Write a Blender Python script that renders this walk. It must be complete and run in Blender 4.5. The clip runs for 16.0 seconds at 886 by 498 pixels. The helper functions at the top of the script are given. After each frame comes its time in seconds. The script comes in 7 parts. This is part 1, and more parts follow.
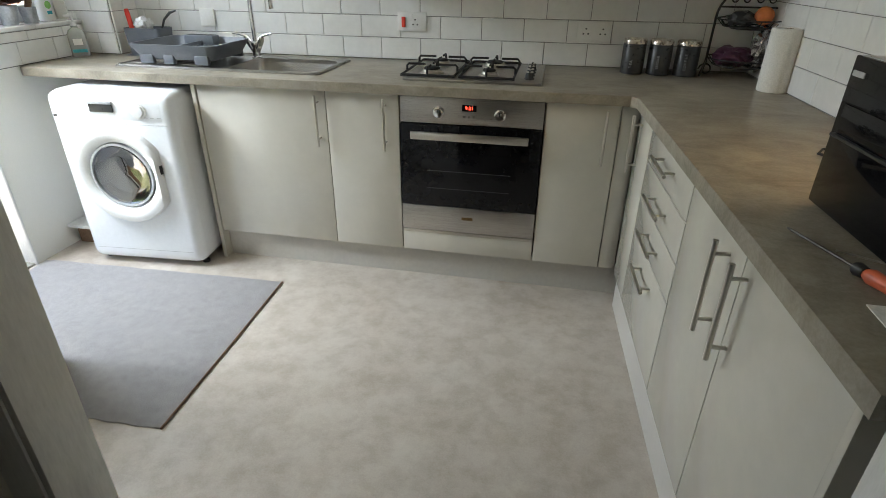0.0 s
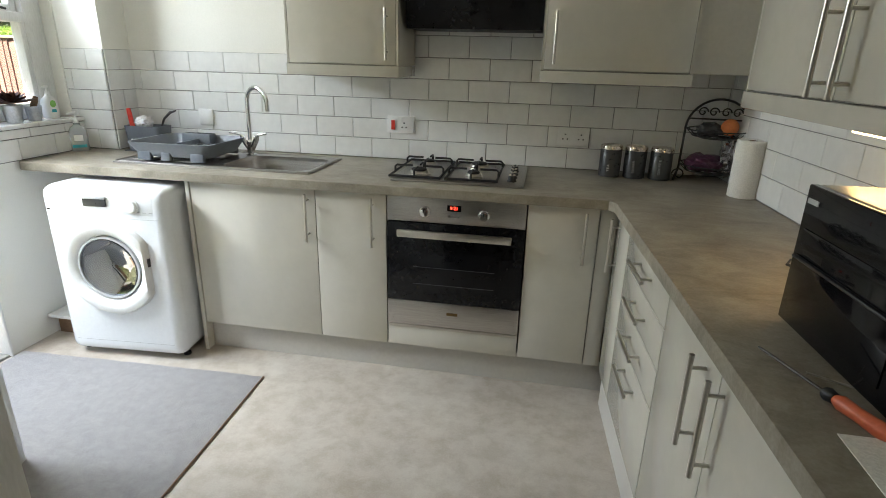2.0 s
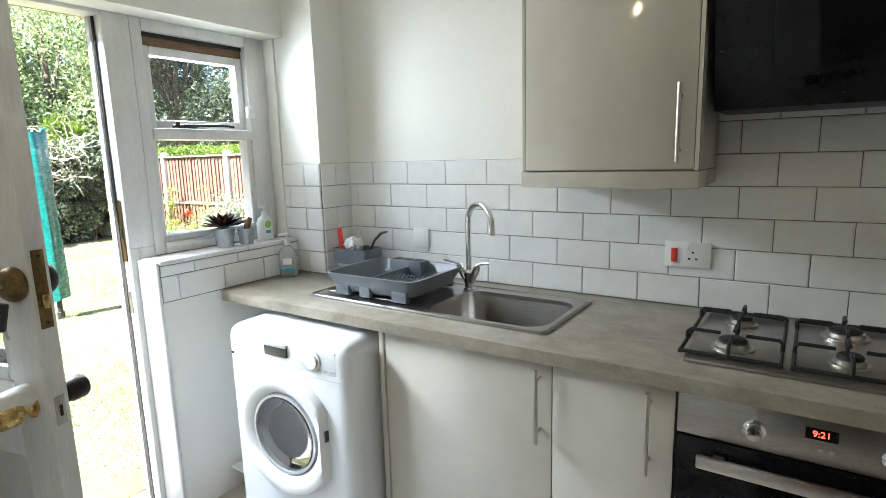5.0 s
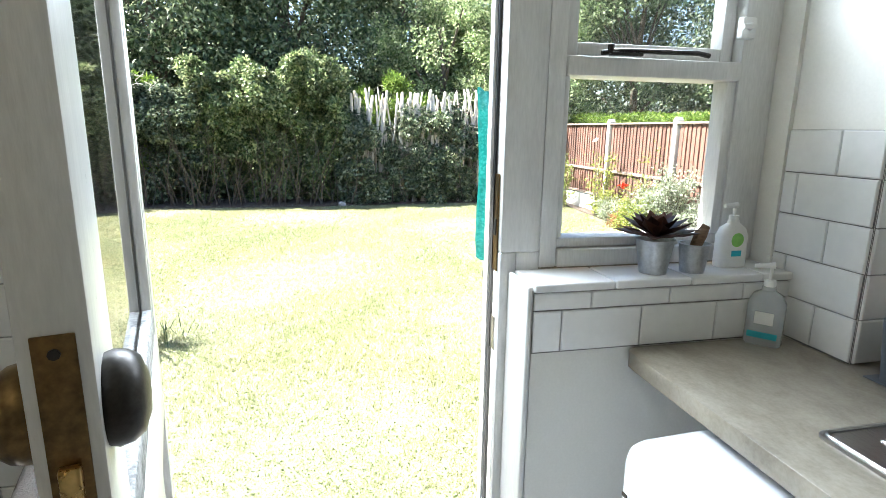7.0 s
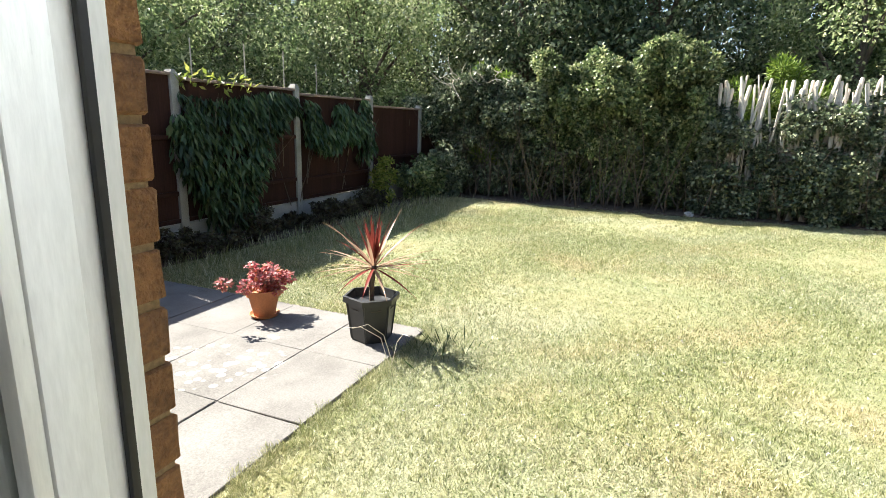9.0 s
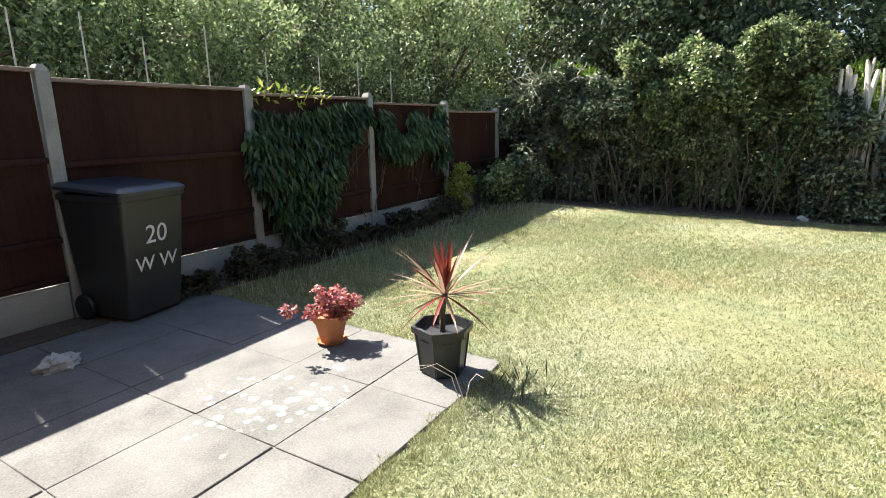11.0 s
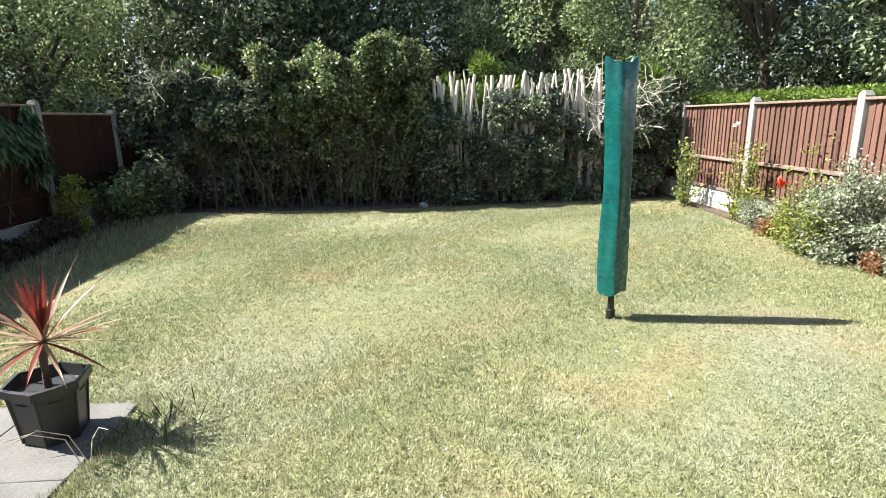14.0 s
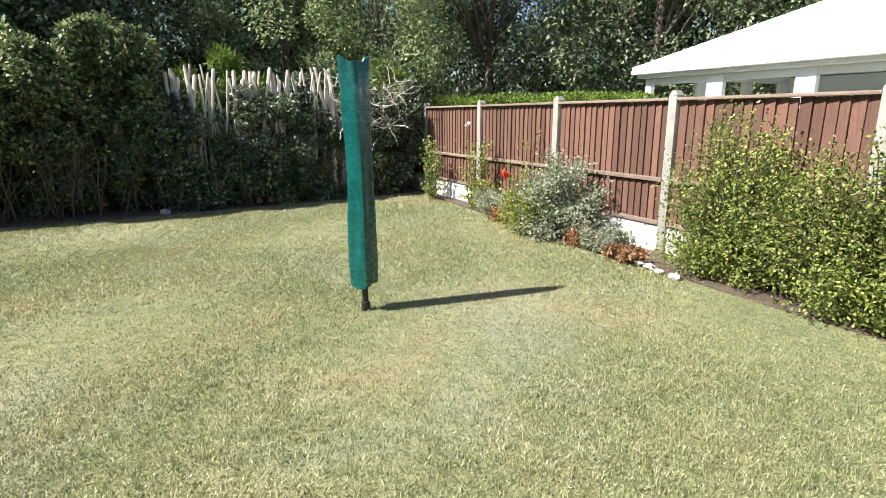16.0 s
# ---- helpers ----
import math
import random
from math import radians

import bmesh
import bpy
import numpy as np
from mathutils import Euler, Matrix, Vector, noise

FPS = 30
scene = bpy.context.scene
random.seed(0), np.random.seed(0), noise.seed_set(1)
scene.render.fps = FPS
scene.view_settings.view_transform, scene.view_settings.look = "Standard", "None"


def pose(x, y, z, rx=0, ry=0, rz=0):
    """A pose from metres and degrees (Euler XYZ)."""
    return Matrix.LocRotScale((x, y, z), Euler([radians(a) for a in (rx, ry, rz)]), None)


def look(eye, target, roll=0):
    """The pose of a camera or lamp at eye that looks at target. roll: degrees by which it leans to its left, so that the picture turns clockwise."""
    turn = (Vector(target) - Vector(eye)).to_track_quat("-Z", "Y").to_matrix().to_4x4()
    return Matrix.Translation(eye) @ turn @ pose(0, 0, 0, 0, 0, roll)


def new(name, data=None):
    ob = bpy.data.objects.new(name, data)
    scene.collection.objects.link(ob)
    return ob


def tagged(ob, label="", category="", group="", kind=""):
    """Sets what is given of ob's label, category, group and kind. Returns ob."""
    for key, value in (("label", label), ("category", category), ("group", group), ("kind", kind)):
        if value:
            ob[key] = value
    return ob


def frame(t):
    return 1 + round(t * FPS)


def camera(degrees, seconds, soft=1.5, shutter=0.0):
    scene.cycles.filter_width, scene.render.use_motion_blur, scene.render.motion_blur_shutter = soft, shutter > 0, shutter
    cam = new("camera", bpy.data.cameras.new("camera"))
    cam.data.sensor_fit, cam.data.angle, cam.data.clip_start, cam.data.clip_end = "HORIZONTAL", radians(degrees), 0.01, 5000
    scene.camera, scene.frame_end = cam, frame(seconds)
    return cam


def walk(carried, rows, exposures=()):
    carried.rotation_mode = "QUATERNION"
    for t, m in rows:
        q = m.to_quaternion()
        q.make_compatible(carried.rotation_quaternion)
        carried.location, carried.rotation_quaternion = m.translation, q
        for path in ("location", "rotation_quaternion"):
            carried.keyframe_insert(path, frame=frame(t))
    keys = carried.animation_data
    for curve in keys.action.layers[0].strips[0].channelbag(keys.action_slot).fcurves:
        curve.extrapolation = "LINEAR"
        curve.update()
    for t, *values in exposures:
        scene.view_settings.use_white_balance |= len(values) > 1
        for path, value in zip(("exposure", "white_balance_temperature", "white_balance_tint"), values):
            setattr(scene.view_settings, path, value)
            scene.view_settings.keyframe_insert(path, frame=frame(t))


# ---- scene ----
cam = camera(78.1, 16.0, soft=0.75)
PATH = [
    (0, (0.022, 0.034, 1.348), (-0.317, 1.774, 0.42), 0.5),
    (0.5, (0.006, 0.019, 1.3), (-0.293, 1.69, 0.234), 1.7),
    (1, (0.01, 0.014, 1.297), (-0.285, 1.653, 0.183), 1.3),
    (1.5, (0.036, 0.043, 1.337), (-0.301, 1.766, 0.376), 0.6),
    (2, (0.036, 0.042, 1.42), (-0.289, 1.904, 0.762), 1.5),
    (2.5, (0.034, 0.042, 1.411), (-0.223, 1.99, 1.031), 1.3),
    (3, (0.045, 0.082, 1.417), (-0.19, 2.05, 1.148), 1.1),
    (3.2, (0.045, 0.115, 1.42), (-0.192, 2.08, 1.142), 1.1),
    (5.3, (-0.48, 1.04, 1.446), (-1.783, 2.512, 1.103), -0.6),
    (5.5, (-0.559, 1.135, 1.443), (-2.0, 2.48, 1.102), 0.6),
    (6, (-0.789, 1.305, 1.425), (-2.493, 2.283, 1.04), 0.9),
    (6.5, (-1.071, 1.419, 1.421), (-2.875, 2.18, 1.013), 0.7),
    (7, (-1.31, 1.526, 1.412), (-3.22, 1.952, 0.985), 0.8),
    (7.5, (-1.55, 1.617, 1.411), (-3.499, 1.676, 0.969), 1.6),
    (8, (-1.804, 1.649, 1.405), (-3.747, 1.504, 0.955), 2.0),
    (8.5, (-2.07, 1.644, 1.399), (-3.967, 1.205, 0.943), 0.4),
    (9, (-2.251, 1.641, 1.373), (-4.046, 0.886, 0.916), 1.6),
    (9.5, (-2.415, 1.572, 1.362), (-4.103, 0.605, 0.898), -0.4),
    (9.7, (-2.46, 1.545, 1.386), (-4.101, 0.498, 0.926), -0.6),
    (11.8, (-2.644, 1.493, 1.436), (-4.374, 0.595, 0.986), -0.8),
    (12, (-2.656, 1.502, 1.436), (-4.423, 0.68, 0.986), -0.8),
    (12.5, (-2.683, 1.535, 1.43), (-4.542, 0.949, 0.981), -1.0),
    (13, (-2.701, 1.569, 1.43), (-4.613, 1.202, 0.973), -1.1),
    (13.5, (-2.71, 1.611, 1.43), (-4.652, 1.492, 0.967), -0.9),
    (14, (-2.704, 1.649, 1.428), (-4.645, 1.768, 0.962), -1.0),
    (14.5, (-2.72, 1.699, 1.416), (-4.632, 2.043, 0.944), -1.2),
    (15, (-2.706, 1.736, 1.418), (-4.563, 2.305, 0.939), -1.1),
    (15.5, (-2.68, 1.747, 1.43), (-4.47, 2.498, 0.949), -0.8),
    (16, (-2.672, 1.787, 1.407), (-4.389, 2.696, 0.932), -0.3),
]
EXPOSURES = [(0.0, 3.55, 6350, 10), (1.0, 3.6, 6400, 10), (2.0, 3.58, 6400, 10), (3.2, 3.68, 6500, 10), (5.3, 3.5, 6050, 10), (6.0, 3.45, 6000, 10),
             (6.5, 3.3, 6000, 10), (7.0, 3.06, 6050, 10), (7.5, 2.74, 6250, 10), (8.0, 2.4, 6400, 10), (8.5, 2.25, 6500, 10), (9.5, 2.08, 6550, 10),
             (11.8, 2.0, 6350, 10), (14.0, 1.74, 6300, 10), (16.0, 1.36, 6350, 10)]
walk(cam, [(t, look(eye, target, roll)) for t, eye, target, roll in PATH], EXPOSURES)

# ---- world and lights ----
SUN_FROM = Vector((-0.165, -0.986, 1.10)).normalized()
world = bpy.data.worlds.new("world")
scene.world = world
world.use_nodes = True
wn = world.node_tree
sky = wn.nodes.new("ShaderNodeTexSky")
sky.sky_type = "NISHITA"
sky.sun_disc = False
sky.sun_elevation = math.asin(SUN_FROM.z)
sky.sun_rotation = math.atan2(SUN_FROM.x, SUN_FROM.y)
wn.links.new(sky.outputs["Color"], wn.nodes["Background"].inputs["Color"])
wn.nodes["Background"].inputs["Strength"].default_value = 0.065

sun_data = bpy.data.lights.new("sun", "SUN")
sun_data.energy = 5.0
sun_data.angle = radians(0.55)
sun_data.color = (1.0, 0.95, 0.86)
sun = new("sun", sun_data)
sun.matrix_world = look(SUN_FROM * 30, (0, 0, 0))


def opening_light(name, eye, target, w, h, power, spread):
    """The sky's light entering by the top of an opening."""
    d = bpy.data.lights.new(name, "AREA")
    d.shape, d.size, d.size_y, d.energy, d.color = "RECTANGLE", w, h, power, (0.87, 0.945, 1.0)
    d.spread = radians(spread)
    new(name, d).matrix_world = look(eye, target)


opening_light("door_daylight", (-2.66, 1.54, 1.81), (-1.45, 1.75, 0.0), 0.76, 0.32, 1.9, 92)
opening_light("window_daylight", (-2.70, 2.31, 1.82), (-0.6, 2.15, 1.7), 0.44, 0.2, 1.55, 125)

# ---- materials ----


def nodes_of(name):
    m = bpy.data.materials.new(name)
    m.use_nodes = True
    nt = m.node_tree
    return m, nt, nt.nodes["Principled BSDF"]


def link(nt, a, b):
    nt.links.new(a, b)


def noise_node(nt, scale, detail=4.0, rough=0.55, stretch=None, dist=0.0):
    geo = nt.nodes.new("ShaderNodeNewGeometry")
    out = geo.outputs["Position"]
    if stretch:
        mp = nt.nodes.new("ShaderNodeMapping")
        mp.inputs["Scale"].default_value = stretch
        link(nt, out, mp.inputs["Vector"])
        out = mp.outputs["Vector"]
    n = nt.nodes.new("ShaderNodeTexNoise")
    n.inputs["Scale"].default_value = scale
    n.inputs["Detail"].default_value = detail
    n.inputs["Roughness"].default_value = rough
    n.inputs["Distortion"].default_value = dist
    link(nt, out, n.inputs["Vector"])
    return n.outputs["Fac"]


def ramp(nt, fac, stops):
    r = nt.nodes.new("ShaderNodeValToRGB")
    el = r.color_ramp.elements
    while len(el) < len(stops):
        el.new(0.5)
    for e, (p, c) in zip(el, stops):
        e.position, e.color = p, (*c, 1)
    link(nt, fac, r.inputs["Fac"])
    return r.outputs["Color"]


def mixc(nt, fac, a, b, mode="MIX"):
    n = nt.nodes.new("ShaderNodeMix")
    n.data_type, n.blend_type = "RGBA", mode
    for sock, v in ((n.inputs[0], fac), (n.inputs[6], a), (n.inputs[7], b)):
        if isinstance(v, (int, float)):
            sock.default_value = v
        elif isinstance(v, tuple):
            sock.default_value = (*v, 1)
        else:
            link(nt, v, sock)
    return n.outputs[2]


def bump(nt, bsdf, fac, strength, dist=0.01):
    b = nt.nodes.new("ShaderNodeBump")
    b.inputs["Strength"].default_value = strength
    b.inputs["Distance"].default_value = dist
    link(nt, fac, b.inputs["Height"])
    link(nt, b.outputs["Normal"], bsdf.inputs["Normal"])


def surf(name, c1, c2, scale=4, rough=0.5, metal=0.0, fine=60, bumps=0.0, bdist=0.004, stretch=None, vary=0.0, rvary=0.1, coat=0.0, dist=0.0, fine_amt=0.35):
    """Two colours mixed by broad and fine noise, with relief, roughness variation and an optional shift from piece to piece."""
    m, nt, b = nodes_of(name)
    broad = noise_node(nt, scale, 4, 0.6, stretch, dist)
    fine_n = noise_node(nt, fine, 3, 0.6, stretch)
    col = ramp(nt, broad, [(0.32, c1), (0.68, c2)])
    col = mixc(nt, fine_amt, col, ramp(nt, fine_n, [(0.3, tuple(x * 0.72 for x in c1)), (0.7, tuple(min(1, x * 1.18) for x in c2))]))
    if vary:
        info = nt.nodes.new("ShaderNodeObjectInfo")
        val = nt.nodes.new("ShaderNodeMapRange")
        val.inputs["To Min"].default_value, val.inputs["To Max"].default_value = 1 - vary, 1 + vary
        link(nt, info.outputs["Random"], val.inputs["Value"])
        hsv = nt.nodes.new("ShaderNodeHueSaturation")
        link(nt, val.outputs["Result"], hsv.inputs["Value"])
        link(nt, col, hsv.inputs["Color"])
        col = hsv.outputs["Color"]
    link(nt, col, b.inputs["Base Color"])
    rr = nt.nodes.new("ShaderNodeMapRange")
    rr.inputs["To Min"].default_value, rr.inputs["To Max"].default_value = max(0.02, rough - rvary), min(1, rough + rvary)
    link(nt, fine_n, rr.inputs["Value"])
    link(nt, rr.outputs["Result"], b.inputs["Roughness"])
    b.inputs["Metallic"].default_value = metal
    b.inputs["Coat Weight"].default_value = coat
    if bumps:
        bump(nt, b, fine_n, bumps, bdist)
    return m


def leafy(name, stops, rough=0.45, trans=0.35, scale=2.2, shade_amt=0.7):
    """Leaves: a colour for each leaf, shade painted in blotches over the plant, with light shining through."""
    m, nt, b = nodes_of(name)
    geo = nt.nodes.new("ShaderNodeNewGeometry")
    col = ramp(nt, geo.outputs["Random Per Island"], stops)
    # Dark blotches in the colour imitate shaded hollows and gaps among leaves.
    blotch_shade = noise_node(nt, scale, 3)
    col = mixc(nt, shade_amt, col, ramp(nt, blotch_shade, [(0.34, (0.2, 0.2, 0.2)), (0.66, (1.0, 1.0, 1.0))]), "MULTIPLY")
    link(nt, col, b.inputs["Base Color"])
    b.inputs["Roughness"].default_value = rough
    b.inputs["Specular IOR Level"].default_value = 0.32
    t = nt.nodes.new("ShaderNodeBsdfTranslucent")
    link(nt, col, t.inputs["Color"])
    mx = nt.nodes.new("ShaderNodeMixShader")
    mx.inputs[0].default_value = trans
    link(nt, b.outputs[0], mx.inputs[1])
    link(nt, t.outputs[0], mx.inputs[2])
    link(nt, mx.outputs[0], nt.nodes["Material Output"].inputs["Surface"])
    return m


def glass_mat(name, tint=(1, 1, 1), gloss=0.08):
    m, nt, b = nodes_of(name)
    tr = nt.nodes.new("ShaderNodeBsdfTransparent")
    tr.inputs["Color"].default_value = (*tint, 1)
    gl = nt.nodes.new("ShaderNodeBsdfGlossy")
    gl.inputs["Roughness"].default_value = 0.02
    lw = nt.nodes.new("ShaderNodeLayerWeight")
    lw.inputs["Blend"].default_value = 0.5
    steep = nt.nodes.new("ShaderNodeMath")
    steep.operation = "POWER"
    steep.inputs[1].default_value = 4.0
    link(nt, lw.outputs["Facing"], steep.inputs[0])
    add = nt.nodes.new("ShaderNodeMath")
    add.operation = "ADD"
    add.use_clamp = True
    add.inputs[1].default_value = gloss
    link(nt, steep.outputs[0], add.inputs[0])
    mx = nt.nodes.new("ShaderNodeMixShader")
    link(nt, add.outputs[0], mx.inputs[0])
    link(nt, tr.outputs[0], mx.inputs[1])
    link(nt, gl.outputs[0], mx.inputs[2])
    link(nt, mx.outputs[0], nt.nodes["Material Output"].inputs["Surface"])
    return m


def clear_plastic(name, color, solid_part):
    """Thin clear plastic: partly see-through, partly glossy."""
    m, nt, b = nodes_of(name)
    b.inputs["Base Color"].default_value = (*color, 1)
    b.inputs["Roughness"].default_value = 0.12
    tr = nt.nodes.new("ShaderNodeBsdfTransparent")
    mx = nt.nodes.new("ShaderNodeMixShader")
    mx.inputs[0].default_value = solid_part
    link(nt, tr.outputs[0], mx.inputs[1])
    link(nt, b.outputs[0], mx.inputs[2])
    link(nt, mx.outputs[0], nt.nodes["Material Output"].inputs["Surface"])
    return m


def glow(name, color, strength):
    m, nt, b = nodes_of(name)
    b.inputs["Base Color"].default_value = (*color, 1)
    b.inputs["Emission Color"].default_value = (*color, 1)
    b.inputs["Emission Strength"].default_value = strength
    return m


M = {}
M["wall_paint"] = surf("wall_paint", (0.78, 0.77, 0.71), (0.82, 0.81, 0.76), 1.5, 0.6, fine=160, bumps=0.06, fine_amt=0.1)
M["ceiling_paint"] = surf("ceiling_paint", (0.8, 0.8, 0.78), (0.84, 0.84, 0.82), 2, 0.7, fine=90, bumps=0.05, fine_amt=0.1)
M["tile"] = surf("white_glazed_tile", (0.78, 0.78, 0.76), (0.83, 0.83, 0.81), 2.5, 0.14, fine=25, bumps=0.025, vary=0.03, rvary=0.05, fine_amt=0.12)
M["grout"] = surf("dark_grout", (0.11, 0.107, 0.102), (0.26, 0.255, 0.245), 12, 0.9, fine=200, bumps=0.2)
M["gloss_door"] = surf("cream_gloss_door", (0.54, 0.515, 0.445), (0.57, 0.545, 0.475), 1.2, 0.1, fine=18, bumps=0.012, rvary=0.04, fine_amt=0.1, coat=0.4)
M["carcass"] = surf("cream_carcass", (0.5, 0.475, 0.415), (0.54, 0.515, 0.455), 2, 0.35, fine=60, fine_amt=0.12)
M["plinth"] = surf("matt_plinth", (0.5, 0.475, 0.43), (0.54, 0.515, 0.47), 3, 0.5, fine=60, fine_amt=0.15)
M["steel"] = surf("brushed_steel", (0.37, 0.35, 0.325), (0.48, 0.46, 0.435), 8, 0.3, metal=1, fine=120, bumps=0.03, stretch=(1, 30, 30), fine_amt=0.3)
M["bar_steel"] = surf("satin_bar_steel", (0.48, 0.45, 0.4), (0.6, 0.57, 0.52), 10, 0.32, metal=1, fine=200, fine_amt=0.2)
M["chrome"] = surf("polished_chrome", (0.72, 0.72, 0.72), (0.8, 0.8, 0.8), 6, 0.07, metal=1, fine=80, rvary=0.04, fine_amt=0.1)
M["black_glass"] = surf("black_glass", (0.004, 0.004, 0.005), (0.009, 0.009, 0.01), 3, 0.06, fine=40, rvary=0.03, coat=0.3)
M["black_plastic"] = surf("black_plastic", (0.012, 0.012, 0.013), (0.022, 0.022, 0.023), 9, 0.42, fine=120, bumps=0.04)
M["cast_iron"] = surf("cast_iron", (0.01, 0.01, 0.01), (0.022, 0.021, 0.02), 30, 0.55, fine=220, bumps=0.25, bdist=0.001)
M["white_enamel"] = surf("white_enamel", (0.78, 0.8, 0.82), (0.82, 0.84, 0.86), 2, 0.22, fine=60, bumps=0.01, fine_amt=0.08)
M["white_plastic"] = surf("white_plastic", (0.76, 0.76, 0.74), (0.82, 0.82, 0.8), 5, 0.32, fine=90, fine_amt=0.1)
M["grey_plastic"] = surf("slate_grey_plastic", (0.11, 0.125, 0.145), (0.14, 0.155, 0.175), 6, 0.38, fine=90, bumps=0.03, fine_amt=0.2)
M["charcoal"] = surf("charcoal_enamel", (0.03, 0.032, 0.034), (0.045, 0.047, 0.05), 6, 0.3, fine=60)
M["paper"] = surf("kitchen_paper", (0.78, 0.76, 0.7), (0.84, 0.82, 0.77), 6, 0.9, fine=180, bumps=0.3)
M["brass"] = surf("aged_brass", (0.55, 0.37, 0.13), (0.78, 0.55, 0.23), 14, 0.28, metal=1, fine=90, fine_amt=0.4)
M["dark_brass"] = surf("tarnished_brass", (0.10, 0.07, 0.035), (0.26, 0.17, 0.075), 20, 0.4, metal=1, fine=110, bumps=0.08, fine_amt=0.5)
M["dark_metal"] = surf("dark_metal", (0.03, 0.028, 0.025), (0.07, 0.065, 0.06), 20, 0.4, metal=1, fine=120, bumps=0.06)
M["galvanised"] = surf("galvanised_tin", (0.42, 0.44, 0.46), (0.58, 0.6, 0.62), 25, 0.35, metal=0.9, fine=120, bumps=0.05)
M["pink_label"] = surf("copper_lid", (0.5, 0.44, 0.38), (0.62, 0.56, 0.5), 10, 0.28, metal=1, fine=80)
M["red_plastic"] = surf("red_plastic", (0.6, 0.035, 0.02), (0.7, 0.06, 0.035), 10, 0.35, fine=60)
M["orange_plastic"] = surf("orange_plastic", (0.65, 0.12, 0.05), (0.75, 0.18, 0.08), 10, 0.35, fine=60)
M["teal_liquid"] = surf("teal_label", (0.02, 0.32, 0.4), (0.04, 0.42, 0.5), 10, 0.35, fine=60)
M["green_label"] = surf("green_label", (0.2, 0.5, 0.1), (0.28, 0.6, 0.15), 10, 0.4, fine=60)
M["grey_ink"] = surf("pale_grey_ink", (0.45, 0.46, 0.47), (0.55, 0.56, 0.57), 10, 0.5, fine=60)
M["tissue"] = surf("crumpled_film", (0.6, 0.6, 0.6), (0.75, 0.75, 0.75), 20, 0.3, fine=80, bumps=0.2)
M["purple"] = surf("dark_purple_wrapping", (0.05, 0.015, 0.04), (0.11, 0.035, 0.075), 18, 0.4, fine=80, bumps=0.15)
M["fruit"] = surf("orange_skin", (0.65, 0.16, 0.04), (0.75, 0.24, 0.07), 12, 0.45, fine=220, bumps=0.2)
M["silver_foil"] = surf("silver_foil", (0.5, 0.48, 0.5), (0.75, 0.73, 0.75), 30, 0.22, metal=1, fine=90, bumps=0.5)
M["clear_glass"] = glass_mat("clear_window_glass", (0.9, 0.92, 0.91), 0.07)
M["porthole_glass"] = glass_mat("porthole_glass", (0.35, 0.36, 0.38), 0.25)
M["bottle_plastic"] = clear_plastic("clear_bottle_plastic", (0.75, 0.8, 0.82), 0.35)
M["display_red"] = glow("red_display", (1.0, 0.06, 0.03), 0.5)
M["lamp_warm"] = glow("warm_bulb", (1.0, 0.78, 0.5), 5.0)
M["lamp_strip"] = glow("warm_strip", (1.0, 0.66, 0.28), 3.0)
M["painted_wood"] = surf("aged_white_gloss_paint", (0.66, 0.66, 0.64), (0.78, 0.78, 0.76), 5, 0.32, fine=45, bumps=0.08, stretch=(4, 4, 0.7), fine_amt=0.2)
M["upvc"] = surf("white_upvc", (0.8, 0.81, 0.83), (0.84, 0.85, 0.87), 3, 0.3, fine=50, fine_amt=0.08)
M["towel"] = surf("pale_towel", (0.2, 0.17, 0.15), (0.31, 0.27, 0.245), 12, 0.95, fine=350, bumps=0.8, bdist=0.003)
M["putty"] = surf("flaking_putty", (0.08, 0.08, 0.08), (0.62, 0.62, 0.6), 35, 0.8, fine=120, bumps=0.6, fine_amt=0.4)
M["rubber"] = surf("black_rubber_seal", (0.008, 0.008, 0.008), (0.018, 0.018, 0.018), 30, 0.6, fine=120)
M["terracotta"] = surf("terracotta", (0.36, 0.13, 0.05), (0.5, 0.2, 0.085), 9, 0.75, fine=90, bumps=0.15, fine_amt=0.4)
M["bin_plastic"] = surf("dark_bin_plastic", (0.018, 0.02, 0.021), (0.03, 0.032, 0.034), 5, 0.42, fine=140, bumps=0.08)
M["bin_lid"] = surf("blue_black_bin_lid", (0.02, 0.026, 0.04), (0.035, 0.043, 0.06), 5, 0.35, fine=120, bumps=0.06)
M["chalk"] = surf("white_marker_paint", (0.6, 0.6, 0.58), (0.78, 0.78, 0.76), 40, 0.8, fine=160)
M["cover"] = surf("green_polythene_cover", (0.003, 0.062, 0.056), (0.008, 0.11, 0.1), 6, 0.27, fine=26, bumps=0.3, bdist=0.006, stretch=(1, 1, 1.5), fine_amt=0.25)
M["brick"] = surf("buff_orange_brick", (0.15, 0.07, 0.028), (0.3, 0.15, 0.062), 22, 0.9, fine=110, bumps=0.9, bdist=0.008, vary=0.2, fine_amt=0.5)
M["mortar"] = surf("sandy_mortar", (0.2, 0.135, 0.07), (0.31, 0.215, 0.115), 20, 0.95, fine=160, bumps=0.6, bdist=0.004, fine_amt=0.5)
M["concrete"] = surf("weathered_concrete", (0.22, 0.213, 0.185), (0.34, 0.33, 0.3), 7, 0.9, fine=120, bumps=0.4, fine_amt=0.45)
M["whitewash"] = surf("whitewashed_concrete", (0.5, 0.5, 0.47), (0.68, 0.68, 0.65), 6, 0.9, fine=70, bumps=0.35, fine_amt=0.4)
